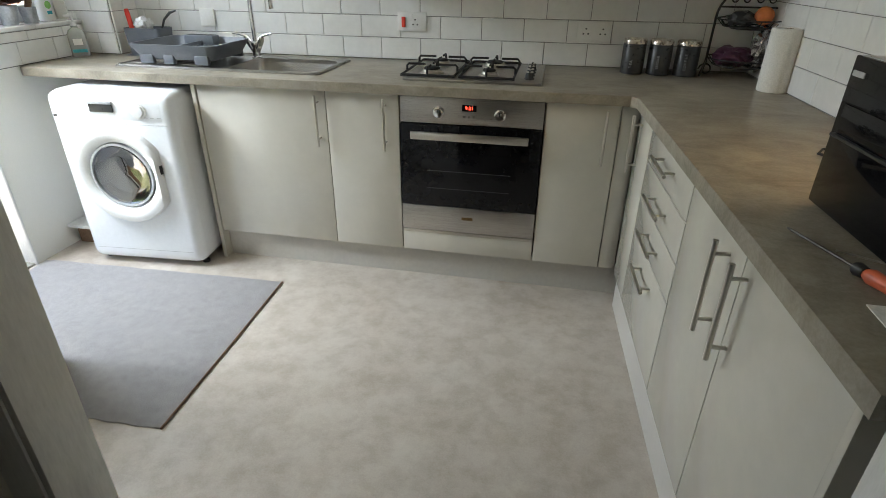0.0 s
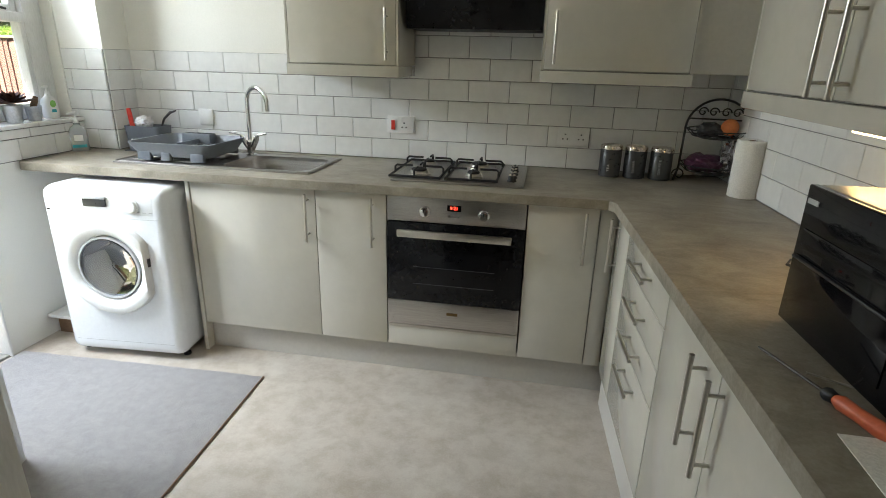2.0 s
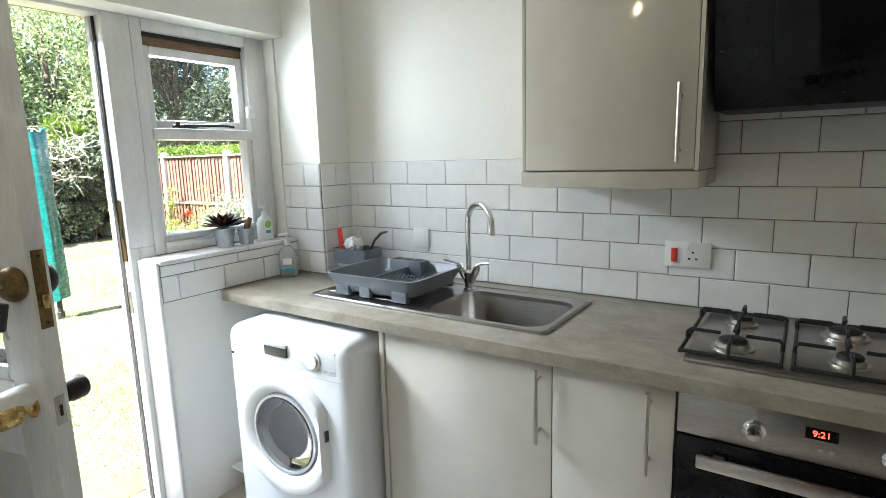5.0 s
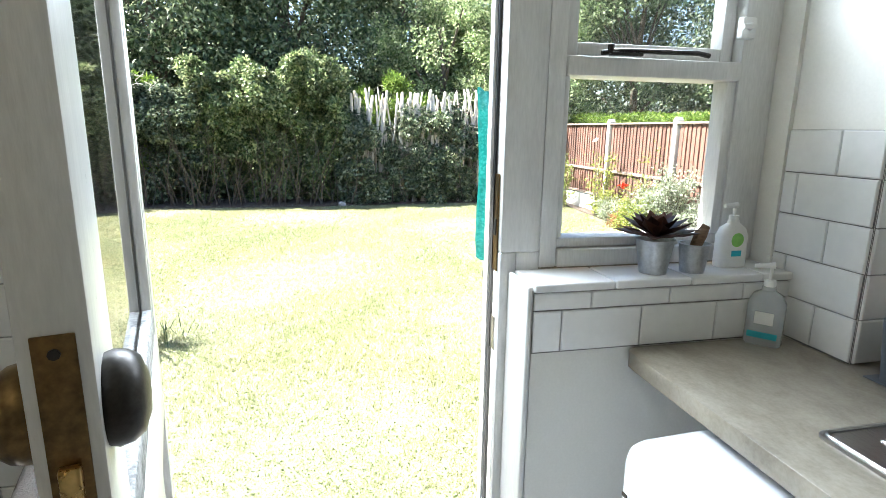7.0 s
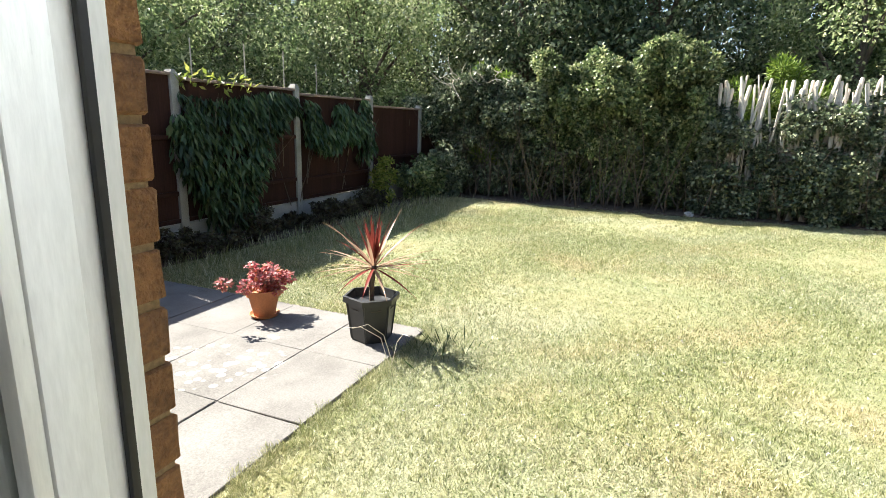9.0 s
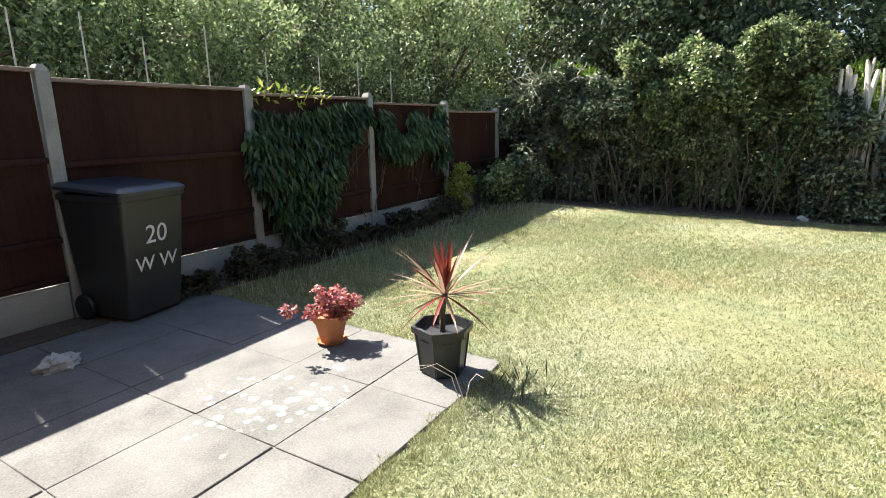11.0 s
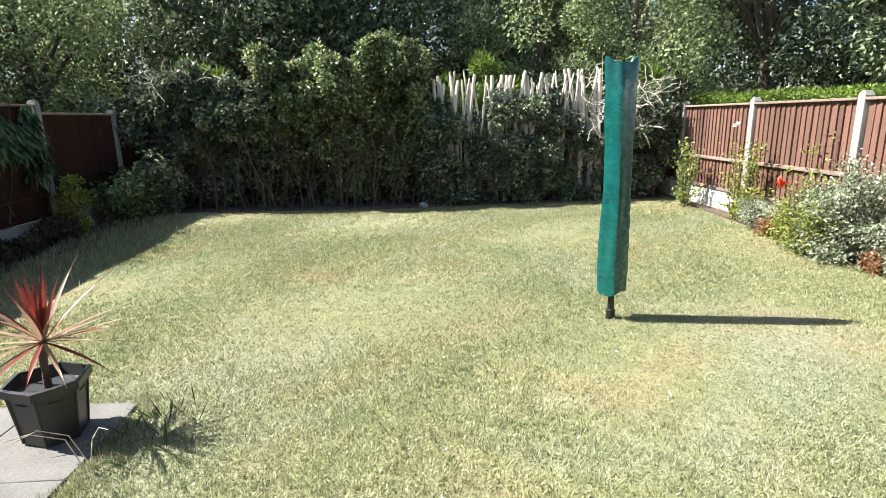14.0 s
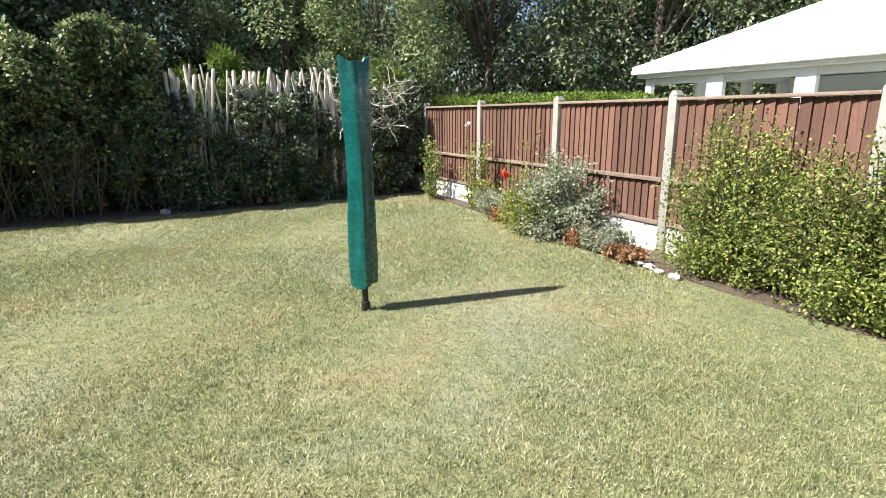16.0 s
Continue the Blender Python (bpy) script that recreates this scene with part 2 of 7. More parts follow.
M["fence_wood"] = surf("brown_stained_fence", (0.08, 0.037, 0.026), (0.19, 0.098, 0.07), 9, 0.8, fine=45, bumps=0.6, stretch=(9, 9, 0.6), vary=0.32, fine_amt=0.55)
# Dark brown stain, taken darker still to stand for the fence's shade.
M["shaded_fence"] = surf("shade_darkened_fence", (0.024, 0.011, 0.008), (0.046, 0.021, 0.015), 6, 0.75, fine=45, bumps=0.5, stretch=(9, 9, 0.6), vary=0.2, fine_amt=0.5)
M["fence_rail"] = surf("weathered_fence_rail", (0.13, 0.085, 0.065), (0.3, 0.23, 0.185), 7, 0.9, fine=45, bumps=0.4, stretch=(0.8, 9, 9), vary=0.12, fine_amt=0.4)
M["bark"] = surf("bark", (0.06, 0.045, 0.032), (0.14, 0.11, 0.08), 10, 0.95, fine=50, bumps=0.8, bdist=0.02, stretch=(4, 4, 0.8), fine_amt=0.5)
M["dead_wood"] = surf("bleached_dead_wood", (0.42, 0.37, 0.31), (0.68, 0.62, 0.54), 10, 0.9, fine=60, bumps=0.6, stretch=(5, 5, 0.6), fine_amt=0.5)
M["soil"] = surf("dry_soil", (0.06, 0.042, 0.03), (0.13, 0.095, 0.07), 7, 1.0, fine=60, bumps=0.9, bdist=0.02, fine_amt=0.6)
M["stone"] = surf("pale_stone", (0.3, 0.28, 0.25), (0.5, 0.48, 0.44), 12, 0.9, fine=60, bumps=0.5, fine_amt=0.4)
M["timber"] = surf("bare_timber_edge", (0.13, 0.075, 0.04), (0.24, 0.15, 0.09), 8, 0.8, fine=40, bumps=0.4, stretch=(6, 1, 6), fine_amt=0.5)
M["roof_white"] = surf("white_roof_sheet", (0.78, 0.79, 0.8), (0.84, 0.85, 0.86), 2, 0.35, fine=30, fine_amt=0.08)

M["black_glass"].node_tree.nodes["Principled BSDF"].inputs["Specular IOR Level"].default_value = 0.22
M["shaded_fence"].node_tree.nodes["Principled BSDF"].inputs["Specular IOR Level"].default_value = 0.12
M["black_glass"].node_tree.nodes["Principled BSDF"].inputs["Coat Weight"].default_value = 0.0

# worktop: grey stone laminate with soft veins running along
m, nt, b = nodes_of("grey_stone_laminate")
broad = noise_node(nt, 4.2, 6, 0.64, None, 0.8)
vein = noise_node(nt, 9, 6, 0.68, (0.75, 1.3, 1), 0.9)
grain = noise_node(nt, 140, 2, 0.6)
col = ramp(nt, broad, [(0.3, (0.17, 0.145, 0.1)), (0.5, (0.27, 0.235, 0.175)), (0.7, (0.36, 0.325, 0.255))])
col = mixc(nt, 0.4, col, ramp(nt, vein, [(0.36, (0.14, 0.12, 0.085)), (0.53, (0.3, 0.265, 0.205)), (0.68, (0.42, 0.385, 0.31))]))
col = mixc(nt, 0.15, col, ramp(nt, grain, [(0.3, (0.12, 0.11, 0.1)), (0.7, (0.4, 0.39, 0.36))]))
link(nt, col, b.inputs["Base Color"])
b.inputs["Roughness"].default_value = 0.33
bump(nt, b, grain, 0.05, 0.002)
M["worktop"] = m

# floor: beige stone-effect vinyl
m, nt, b = nodes_of("beige_stone_vinyl")
broad = noise_node(nt, 2.6, 6, 0.65, None, 0.6)
mid = noise_node(nt, 11, 5, 0.65)
grain = noise_node(nt, 170, 2)
col = ramp(nt, broad, [(0.32, (0.36, 0.30, 0.235)), (0.5, (0.46, 0.405, 0.34)), (0.64, (0.54, 0.49, 0.425))])
col = mixc(nt, 0.45, col, ramp(nt, mid, [(0.38, (0.35, 0.295, 0.235)), (0.6, (0.56, 0.515, 0.455))]))
col = mixc(nt, 0.12, col, ramp(nt, grain, [(0.3, (0.3, 0.27, 0.23)), (0.7, (0.62, 0.58, 0.52))]))
link(nt, col, b.inputs["Base Color"])
b.inputs["Roughness"].default_value = 0.42
bump(nt, b, grain, 0.08, 0.002)
M["vinyl"] = m

# carpet mat
m, nt, b = nodes_of("grey_carpet")
pile = noise_node(nt, 320, 3, 0.7)
lumps = noise_node(nt, 28, 4, 0.6)
col = ramp(nt, pile, [(0.3, (0.2, 0.187, 0.182)), (0.7, (0.43, 0.412, 0.405))])
col = mixc(nt, 0.35, col, ramp(nt, lumps, [(0.35, (0.25, 0.237, 0.232)), (0.65, (0.41, 0.392, 0.384))]))
link(nt, col, b.inputs["Base Color"])
b.inputs["Roughness"].default_value = 1.0
b.inputs["Sheen Weight"].default_value = 0.3
bump(nt, b, pile, 1.0, 0.006)
M["carpet"] = m

# paving: grey concrete flags with pale lichen spots
m, nt, b = nodes_of("concrete_flags")
broad = noise_node(nt, 3.0, 6, 0.65)
grain = noise_node(nt, 110, 3)
geo = nt.nodes.new("ShaderNodeNewGeometry")
vor = nt.nodes.new("ShaderNodeTexVoronoi")
vor.inputs["Scale"].default_value = 13.0
link(nt, geo.outputs["Position"], vor.inputs["Vector"])
spot = ramp(nt, vor.outputs["Distance"], [(0.3, (1, 1, 1)), (0.4, (0, 0, 0))])
near = nt.nodes.new("ShaderNodeVectorMath")
near.operation = "DISTANCE"
near.inputs[1].default_value = (-4.42, -0.72, -0.04)
link(nt, geo.outputs["Position"], near.inputs[0])
away = nt.nodes.new("ShaderNodeMath")
away.operation = "MULTIPLY_ADD"
away.inputs[1].default_value, away.inputs[2].default_value = -0.75, 0.78
link(nt, near.outputs["Value"], away.inputs[0])
uneven = nt.nodes.new("ShaderNodeMath")
uneven.operation = "MULTIPLY"
link(nt, away.outputs[0], uneven.inputs[0])
link(nt, noise_node(nt, 3.5, 2), uneven.inputs[1])
patch = ramp(nt, uneven.outputs[0], [(0.24, (0, 0, 0)), (0.28, (1, 1, 1))])
where = mixc(nt, 1.0, spot, patch, "MULTIPLY")
col = ramp(nt, broad, [(0.35, (0.085, 0.081, 0.075)), (0.52, (0.135, 0.129, 0.12)), (0.66, (0.165, 0.159, 0.15))])
col = mixc(nt, 0.3, col, ramp(nt, grain, [(0.3, (0.08, 0.075, 0.07)), (0.7, (0.28, 0.27, 0.25))]))
col = mixc(nt, where, col, (0.42, 0.415, 0.395))
link(nt, col, b.inputs["Base Color"])
b.inputs["Roughness"].default_value = 0.92
bump(nt, b, grain, 0.5, 0.004)
M["flags"] = m


def lawn_mat(name, leafy_part):
    """Mown grass: green and clover patches drying to straw."""
    m, nt, b = nodes_of(name)
    dry = noise_node(nt, 0.75, 4, 0.62, None, 0.6)
    tuft = noise_node(nt, 9.0, 4, 0.7)
    col = ramp(nt, dry, [(0.36, (0.2, 0.255, 0.095)), (0.47, (0.31, 0.335, 0.145)), (0.55, (0.4, 0.37, 0.175)), (0.66, (0.5, 0.37, 0.2))])
    col = mixc(nt, 0.35, col, ramp(nt, tuft, [(0.38, (0.12, 0.165, 0.055)), (0.62, (0.47, 0.44, 0.25))]))
    silver = ramp(nt, noise_node(nt, 0.42, 3, 0.6, None, 0.4), [(0.53, (0, 0, 0)), (0.64, (0.5, 0.5, 0.5))])
    col = mixc(nt, silver, col, (0.44, 0.46, 0.36))
    grain = noise_node(nt, 38, 3, 0.7)
    col = mixc(nt, 0.8, col, ramp(nt, grain, [(0.36, (0.3, 0.33, 0.28)), (0.52, (0.95, 0.95, 0.95)), (0.68, (1.0, 1.0, 1.0))]), "MULTIPLY")
    mottle = noise_node(nt, 13, 3, 0.65)
    col = mixc(nt, 0.55, col, ramp(nt, mottle, [(0.38, (0.5, 0.53, 0.45)), (0.55, (1.0, 1.0, 1.0))]), "MULTIPLY")
    if leafy_part:
        geo = nt.nodes.new("ShaderNodeNewGeometry")
        col = mixc(nt, 0.52, col, ramp(nt, geo.outputs["Random Per Island"], [(0.0, (0.06, 0.1, 0.025)), (0.4, (0.28, 0.32, 0.13)), (0.75, (0.6, 0.57, 0.33)), (1.0, (0.9, 0.87, 0.68))]))
        t = nt.nodes.new("ShaderNodeBsdfTranslucent")
        link(nt, col, t.inputs["Color"])
        mx = nt.nodes.new("ShaderNodeMixShader")
        mx.inputs[0].default_value = 0.3
        link(nt, b.outputs[0], mx.inputs[1])
        link(nt, t.outputs[0], mx.inputs[2])
        link(nt, mx.outputs[0], nt.nodes["Material Output"].inputs["Surface"])
        b.inputs["Roughness"].default_value = 0.55
    else:
        fine_n = noise_node(nt, 90, 3, 0.7)
        col = mixc(nt, 0.45, col, ramp(nt, fine_n, [(0.35, (0.061, 0.067, 0.028)), (0.65, (0.364, 0.352, 0.199))]))
        b.inputs["Roughness"].default_value = 0.95
        bump(nt, b, fine_n, 1.0, 0.02)
    link(nt, col, b.inputs["Base Color"])
    return m


M["lawn"] = lawn_mat("mown_lawn", False)
M["blades"] = lawn_mat("grass_blades", True)
M["clover"] = leafy("clover_leaves", [(0.0, (0.1, 0.15, 0.05)), (0.5, (0.24, 0.29, 0.12)), (1.0, (0.5, 0.52, 0.32))], 0.5, 0.3, 1.2, 0.4)
# Darkest ivy and hedge leaf colours lowered to paint the hedge's inner shade.
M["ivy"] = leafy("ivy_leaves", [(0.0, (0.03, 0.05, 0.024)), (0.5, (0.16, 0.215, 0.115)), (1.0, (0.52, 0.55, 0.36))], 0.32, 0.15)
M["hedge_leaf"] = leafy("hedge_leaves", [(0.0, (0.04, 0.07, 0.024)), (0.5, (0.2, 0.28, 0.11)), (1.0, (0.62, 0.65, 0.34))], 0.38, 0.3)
M["yellow_leaf"] = leafy("yellow_green_leaves", [(0.0, (0.139, 0.199, 0.036)), (0.6, (0.309, 0.358, 0.071)), (1.0, (0.526, 0.504, 0.141))], 0.45, 0.45, shade_amt=0.4)
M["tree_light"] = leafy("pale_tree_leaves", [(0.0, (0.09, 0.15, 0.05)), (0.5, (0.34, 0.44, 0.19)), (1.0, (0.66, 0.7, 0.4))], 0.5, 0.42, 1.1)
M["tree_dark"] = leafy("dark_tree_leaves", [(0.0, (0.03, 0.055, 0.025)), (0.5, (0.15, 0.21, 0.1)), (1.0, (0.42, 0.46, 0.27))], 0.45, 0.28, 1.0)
M["climber"] = leafy("climber_leaves", [(0.0, (0.035, 0.075, 0.028)), (0.5, (0.07, 0.125, 0.048)), (1.0, (0.15, 0.21, 0.09))], 0.3, 0.25)
M["silver_leaf"] = leafy("silvery_leaves", [(0.0, (0.162, 0.203, 0.109)), (0.5, (0.324, 0.359, 0.250)), (1.0, (0.583, 0.593, 0.468))], 0.6, 0.3, shade_amt=0.3)
M["shrub_leaf"] = leafy("shrub_leaves", [(0.0, (0.114, 0.177, 0.044)), (0.5, (0.245, 0.306, 0.077)), (1.0, (0.490, 0.501, 0.155))], 0.42, 0.4, shade_amt=0.4)
M["rust_leaf"] = leafy("rusty_dry_leaves", [(0.0, (0.18, 0.06, 0.03)), (0.5, (0.4, 0.2, 0.085)), (1.0, (0.55, 0.38, 0.2))], 0.7, 0.3)
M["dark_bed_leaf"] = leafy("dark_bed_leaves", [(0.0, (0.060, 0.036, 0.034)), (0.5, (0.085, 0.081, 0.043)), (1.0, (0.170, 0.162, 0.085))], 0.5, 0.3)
M["pink_leaf"] = leafy("pink_flower_leaves", [(0.0, (0.384, 0.068, 0.081)), (0.4, (0.600, 0.176, 0.176)), (0.75, (0.720, 0.405, 0.405)), (1.0, (0.660, 0.216, 0.068))], 0.5, 0.4)
M["cordyline_red"] = leafy("red_cordyline", [(0.0, (0.16, 0.03, 0.025)), (0.6, (0.3, 0.06, 0.045)), (1.0, (0.36, 0.12, 0.08))], 0.4, 0.35)
M["cordyline_pale"] = leafy("pale_cordyline", [(0.0, (0.240, 0.144, 0.096)), (0.6, (0.456, 0.300, 0.204)), (1.0, (0.600, 0.480, 0.336))], 0.4, 0.35)
M["succulent"] = leafy("dark_red_succulent", [(0.0, (0.05, 0.022, 0.018)), (0.6, (0.11, 0.048, 0.034)), (1.0, (0.17, 0.08, 0.055))], 0.45, 0.15)
M["poppy"] = leafy("red_petals", [(0.0, (0.5, 0.03, 0.01)), (1.0, (0.7, 0.08, 0.03))], 0.5, 0.4)
M["white_flower"] = leafy("white_petals", [(0.0, (0.6, 0.6, 0.58)), (1.0, (0.75, 0.75, 0.73))], 0.6, 0.3)
M["conifer"] = leafy("lime_conifer", [(0.0, (0.094, 0.164, 0.023)), (0.6, (0.199, 0.304, 0.047)), (1.0, (0.351, 0.445, 0.094))], 0.5, 0.4)

# ---- building helpers ----


def bm_new():
    return bmesh.new()


def box(bm, x0, x1, y0, y1, z0, z1, bev=0.0, seg=2, mtx=None):
    vs = [bm.verts.new((x, y, z)) for z in (z0, z1) for y in (y0, y1) for x in (x0, x1)]
    fs = [bm.faces.new([vs[i] for i in q]) for q in ((0, 2, 3, 1), (4, 5, 7, 6), (0, 1, 5, 4), (2, 6, 7, 3), (0, 4, 6, 2), (1, 3, 7, 5))]
    if mtx is not None:
        bmesh.ops.transform(bm, matrix=mtx, verts=vs)
    if bev:
        bmesh.ops.bevel(bm, geom=list({e for f in fs for e in f.edges}), offset=bev, segments=seg, affect="EDGES", profile=0.5)
    return bm


def ring_skin(bm, rings, close=True, cap=True):
    loops = [[bm.verts.new(p) for p in r] for r in rings]
    for a, b in zip(loops, loops[1:]):
        n = len(a)
        for i in range(n if close else n - 1):
            j = (i + 1) % n
            bm.faces.new((a[i], a[j], b[j], b[i]))
    if cap:
        if len(loops[0]) > 2:
            bm.faces.new(list(reversed(loops[0])))
            bm.faces.new(loops[-1])
    return loops


def tube(bm, pts, r, seg=10, cap=True):
    pts = [Vector(p) for p in pts]
    rad = r if isinstance(r, (list, tuple)) else [r] * len(pts)
    rings = []
    ref = None
    for i, p in enumerate(pts):
        d = (pts[min(i + 1, len(pts) - 1)] - pts[max(i - 1, 0)]).normalized()
        if ref is None:
            ref = Vector((0, 0, 1)) if abs(d.z) < 0.9 else Vector((1, 0, 0))
        u = (ref - d * ref.dot(d)).normalized()
        v = d.cross(u)
        ref = u
        rings.append([p + (u * math.cos(a) + v * math.sin(a)) * rad[i] for a in (2 * math.pi * k / seg for k in range(seg))])
    ring_skin(bm, rings, True, cap)
    return bm


def lathe(bm, prof, seg=24, at=(0, 0, 0), cap=True, axis=None):
    rings = [[Vector((r * math.cos(a), r * math.sin(a), z)) for a in (2 * math.pi * k / seg for k in range(seg))] for r, z in prof]
    if axis is not None:
        q = Vector((0, 0, 1)).rotation_difference(Vector(axis)).to_matrix()
        rings = [[q @ p for p in r] for r in rings]
    rings = [[p + Vector(at) for p in r] for r in rings]
    ring_skin(bm, rings, True, cap)
    return bm


def prism(bm, poly, z0, z1, bev=0.0):
    a = [bm.verts.new((x, y, z0)) for x, y in poly]
    b = [bm.verts.new((x, y, z1)) for x, y in poly]
    n = len(poly)
    fs = [bm.faces.new(list(reversed(a))), bm.faces.new(b)]
    for i in range(n):
        j = (i + 1) % n
        fs.append(bm.faces.new((a[i], a[j], b[j], b[i])))
    if bev:
        bmesh.ops.bevel(bm, geom=[e for e in fs[1].edges], offset=bev, segments=2, affect="EDGES")
    return bm


def rrect(x0, x1, y0, y1, r, n=5):
    pts = []
    for cx, cy, a0 in ((x1 - r, y1 - r, 0), (x0 + r, y1 - r, 90), (x0 + r, y0 + r, 180), (x1 - r, y0 + r, 270)):
        for k in range(n + 1):
            a = radians(a0 + 90 * k / n)
            pts.append((cx + r * math.cos(a), cy + r * math.sin(a)))
    return pts


def finish(bm, name, sharp=38):
    bmesh.ops.recalc_face_normals(bm, faces=bm.faces[:])
    for f in bm.faces:
        f.smooth = True
    lim = radians(sharp)
    for e in bm.edges:
        if len(e.link_faces) == 2 and e.calc_face_angle(0.0) > lim:
            e.smooth = False
    me = bpy.data.meshes.new(name)
    bm.to_mesh(me)
    bm.free()
    return me


def part(name, bm, material, parent=None, label="", m=None):
    """Links a bmesh as one mesh object under a thing or a part."""
    me = bm if isinstance(bm, bpy.types.Mesh) else finish(bm, name)
    if not me.materials:
        me.materials.append(M[material])
    ob = new(name, me)
    if parent is not None:
        ob.parent = parent
    if m is not None:
        ob.matrix_basis = m
    if label:
        tagged(ob, label)
    return ob


def thing(name, label, category, m=None, group=""):
    ob = new(name)
    ob.empty_display_size = 0.1
    tagged(ob, label, category, group)
    if m is not None:
        ob.matrix_basis = m
    return ob


def solid(name, bm, material, label, category, m=None, group="", kind=""):
    ob = part(name, bm, material, None, "", m)
    return tagged(ob, label, category, group, kind)


def bx(*a, **k):
    return box(bm_new(), *a, **k)


def text_mesh(body, size, depth=0.001):
    cu = bpy.data.curves.new("lettering", "FONT")
    cu.body, cu.size, cu.extrude, cu.align_x, cu.align_y = body, size, depth, "CENTER", "CENTER"
    ob = bpy.data.objects.new("lettering", cu)
    scene.collection.objects.link(ob)
    dg = bpy.context.evaluated_depsgraph_get()
    me = bpy.data.meshes.new_from_object(ob.evaluated_get(dg))
    bpy.data.objects.remove(ob)
    return me


def pane_sheet(a, b, c, d):
    """A sheet of window glass by its four corners."""
    bm = bm_new()
    bm.faces.new([bm.verts.new(p) for p in (a, b, c, d)])
    return bm


def pane_x(x, y0, y1, z0, z1):
    return pane_sheet((x, y0, z0), (x, y1, z0), (x, y1, z1), (x, y0, z1))


def pane_y(y, x0, x1, z0, z1):
    return pane_sheet((x0, y, z0), (x1, y, z0), (x1, y, z1), (x0, y, z1))


# ---- the house: floor, walls, ceiling ----
G = -0.045                      # garden level
YN, XW, XO = 2.865, -2.42, -2.72   # north wall, west wall inside and outside
SKEW = 3.3
EAST = pose(0.36, 2.22, 0, 0, 0, SKEW)   # frame of the east run: -y runs along it, x into it
EWALL = 0.565                   # east wall in that frame


def wall(name, label, *boxes, material="wall_paint", m=None):
    bm = bm_new()
    for b in boxes:
        box(bm, *b)
    return solid(name, bm, material, label, "wall", m, kind="structure")


wall_north = wall("wall_north", "cream painted kitchen wall with white tiles above the worktop", (-2.72, 1.4, YN, 3.1, -0.1, 2.4))
wall_east = wall("wall_east", "cream painted kitchen wall with white tiles", (EWALL, EWALL + 0.15, -4.2, 0.75, -0.1, 2.4), m=EAST)
wall_west = wall("wall_west", "white painted outer wall round the back door and window",
                 (XO + 0.11, XW, -1.6, 1.085, -0.1, 2.4), (XO + 0.11, XW, 1.085, 2.70, 2.0, 2.4), (XO + 0.11, XW, 1.985, YN, -0.1, 1.055),
                 (XO + 0.11, XW - 0.06, 2.66, YN, 1.055, 2.4))
pillar = wall("wall_pillar", "white painted boxed-in corner, tiled below", (-2.48, -2.23, 2.672, YN, 0.0, 2.4))
wall_south = wall("wall_south", "cream partition wall with an open doorway", (-2.42, -0.735, 0.52, 0.60, 0, 2.4), (-0.735, 0.47, 0.52, 0.60, 2.06, 2.4), (0.47, 1.2, 0.52, 0.60, 0, 2.4))
wall_hall = wall("wall_hall", "plain cream hall walls behind the doorway", (-2.42, 1.4, -1.7, -1.6, 0, 2.4))
floor = solid("floor", bx(-2.62, 1.4, -1.7, 3.0, -0.12, 0.0), "vinyl", "beige stone-effect vinyl kitchen floor", "floor", kind="structure")
ceiling = solid("ceiling", bx(-2.72, 1.4, -1.7, 3.1, 2.4, 2.52), "ceiling_paint", "plain white ceiling", "ceiling", kind="structure")

# door lining of the inner doorway
inner_doorway = thing("door_2", "cream painted lining of an open doorway without door", "door")
tagged(inner_doorway, kind="structure")
for x0, x1 in ((-0.735, -0.715), (0.45, 0.47)):
    part("jamb", bx(x0, x1, 0.505, 0.606, 0, 2.06, bev=0.003), "painted_wood", inner_doorway)
part("head", bx(-0.715, 0.45, 0.505, 0.606, 2.04, 2.06, bev=0.002), "painted_wood", inner_doorway)
for x0, x1 in ((-0.80, -0.729), (0.464, 0.53)):
    part("architrave", bx(x0, x1, 0.50, 0.519, 0, 2.1, bev=0.004), "painted_wood", inner_doorway)

# ---- wall tiles: metro tiles in dark grout ----
ROW, TW, GAP = 0.1025, 0.2035, 0.0024
tile_meshes = {}


def tile_mesh(w, h):
    key = (round(w, 3), round(h, 3))
    if key not in tile_meshes:
        bm = bm_new()
        b = min(0.0026, w / 3)
        outer = [(-w / 2, 0), (w / 2, 0), (w / 2, h), (-w / 2, h)]
        inner = [(-w / 2 + b, b), (w / 2 - b, b), (w / 2 - b, h - b), (-w / 2 + b, h - b)]
        ring_skin(bm, [[(x, 0.0, z) for x, z in outer], [(x, -0.0045, z) for x, z in outer], [(x, -0.0065, z) for x, z in inner]], True, True)
        me = finish(bm, "tile", 20)
        me.materials.append(M["tile"])
        tile_meshes[key] = me
    return tile_meshes[key]


def tile_field(parent, base, u0, u1, z0, rows, phase, top=None):
    """Tiles on a wall plane: base maps (u, 0, z), facing -y, to the parent's space."""
    backing = bx(u0, u1, -0.002, 0.0, z0 - 0.003, min(top or 9, z0 + rows * ROW))
    part("grout", backing, "grout", parent, m=base)
    for r in range(rows):
        za = z0 + r * ROW
        zb = min(za + ROW, top) if top else za + ROW
        u = u0 - 1.0 + (phase + (0.5 if r % 2 else 0.0)) % 1.0 * TW - TW
        while u < u1:
            a, b = max(u + GAP / 2, u0), min(u + TW - GAP / 2, u1)
            if b - a > 0.012 and zb - za > 0.02:
                part("tile", tile_mesh(b - a, zb - za - GAP), "tile", parent, m=base @ pose((a + b) / 2, -0.002, za + GAP / 2))
            u += TW


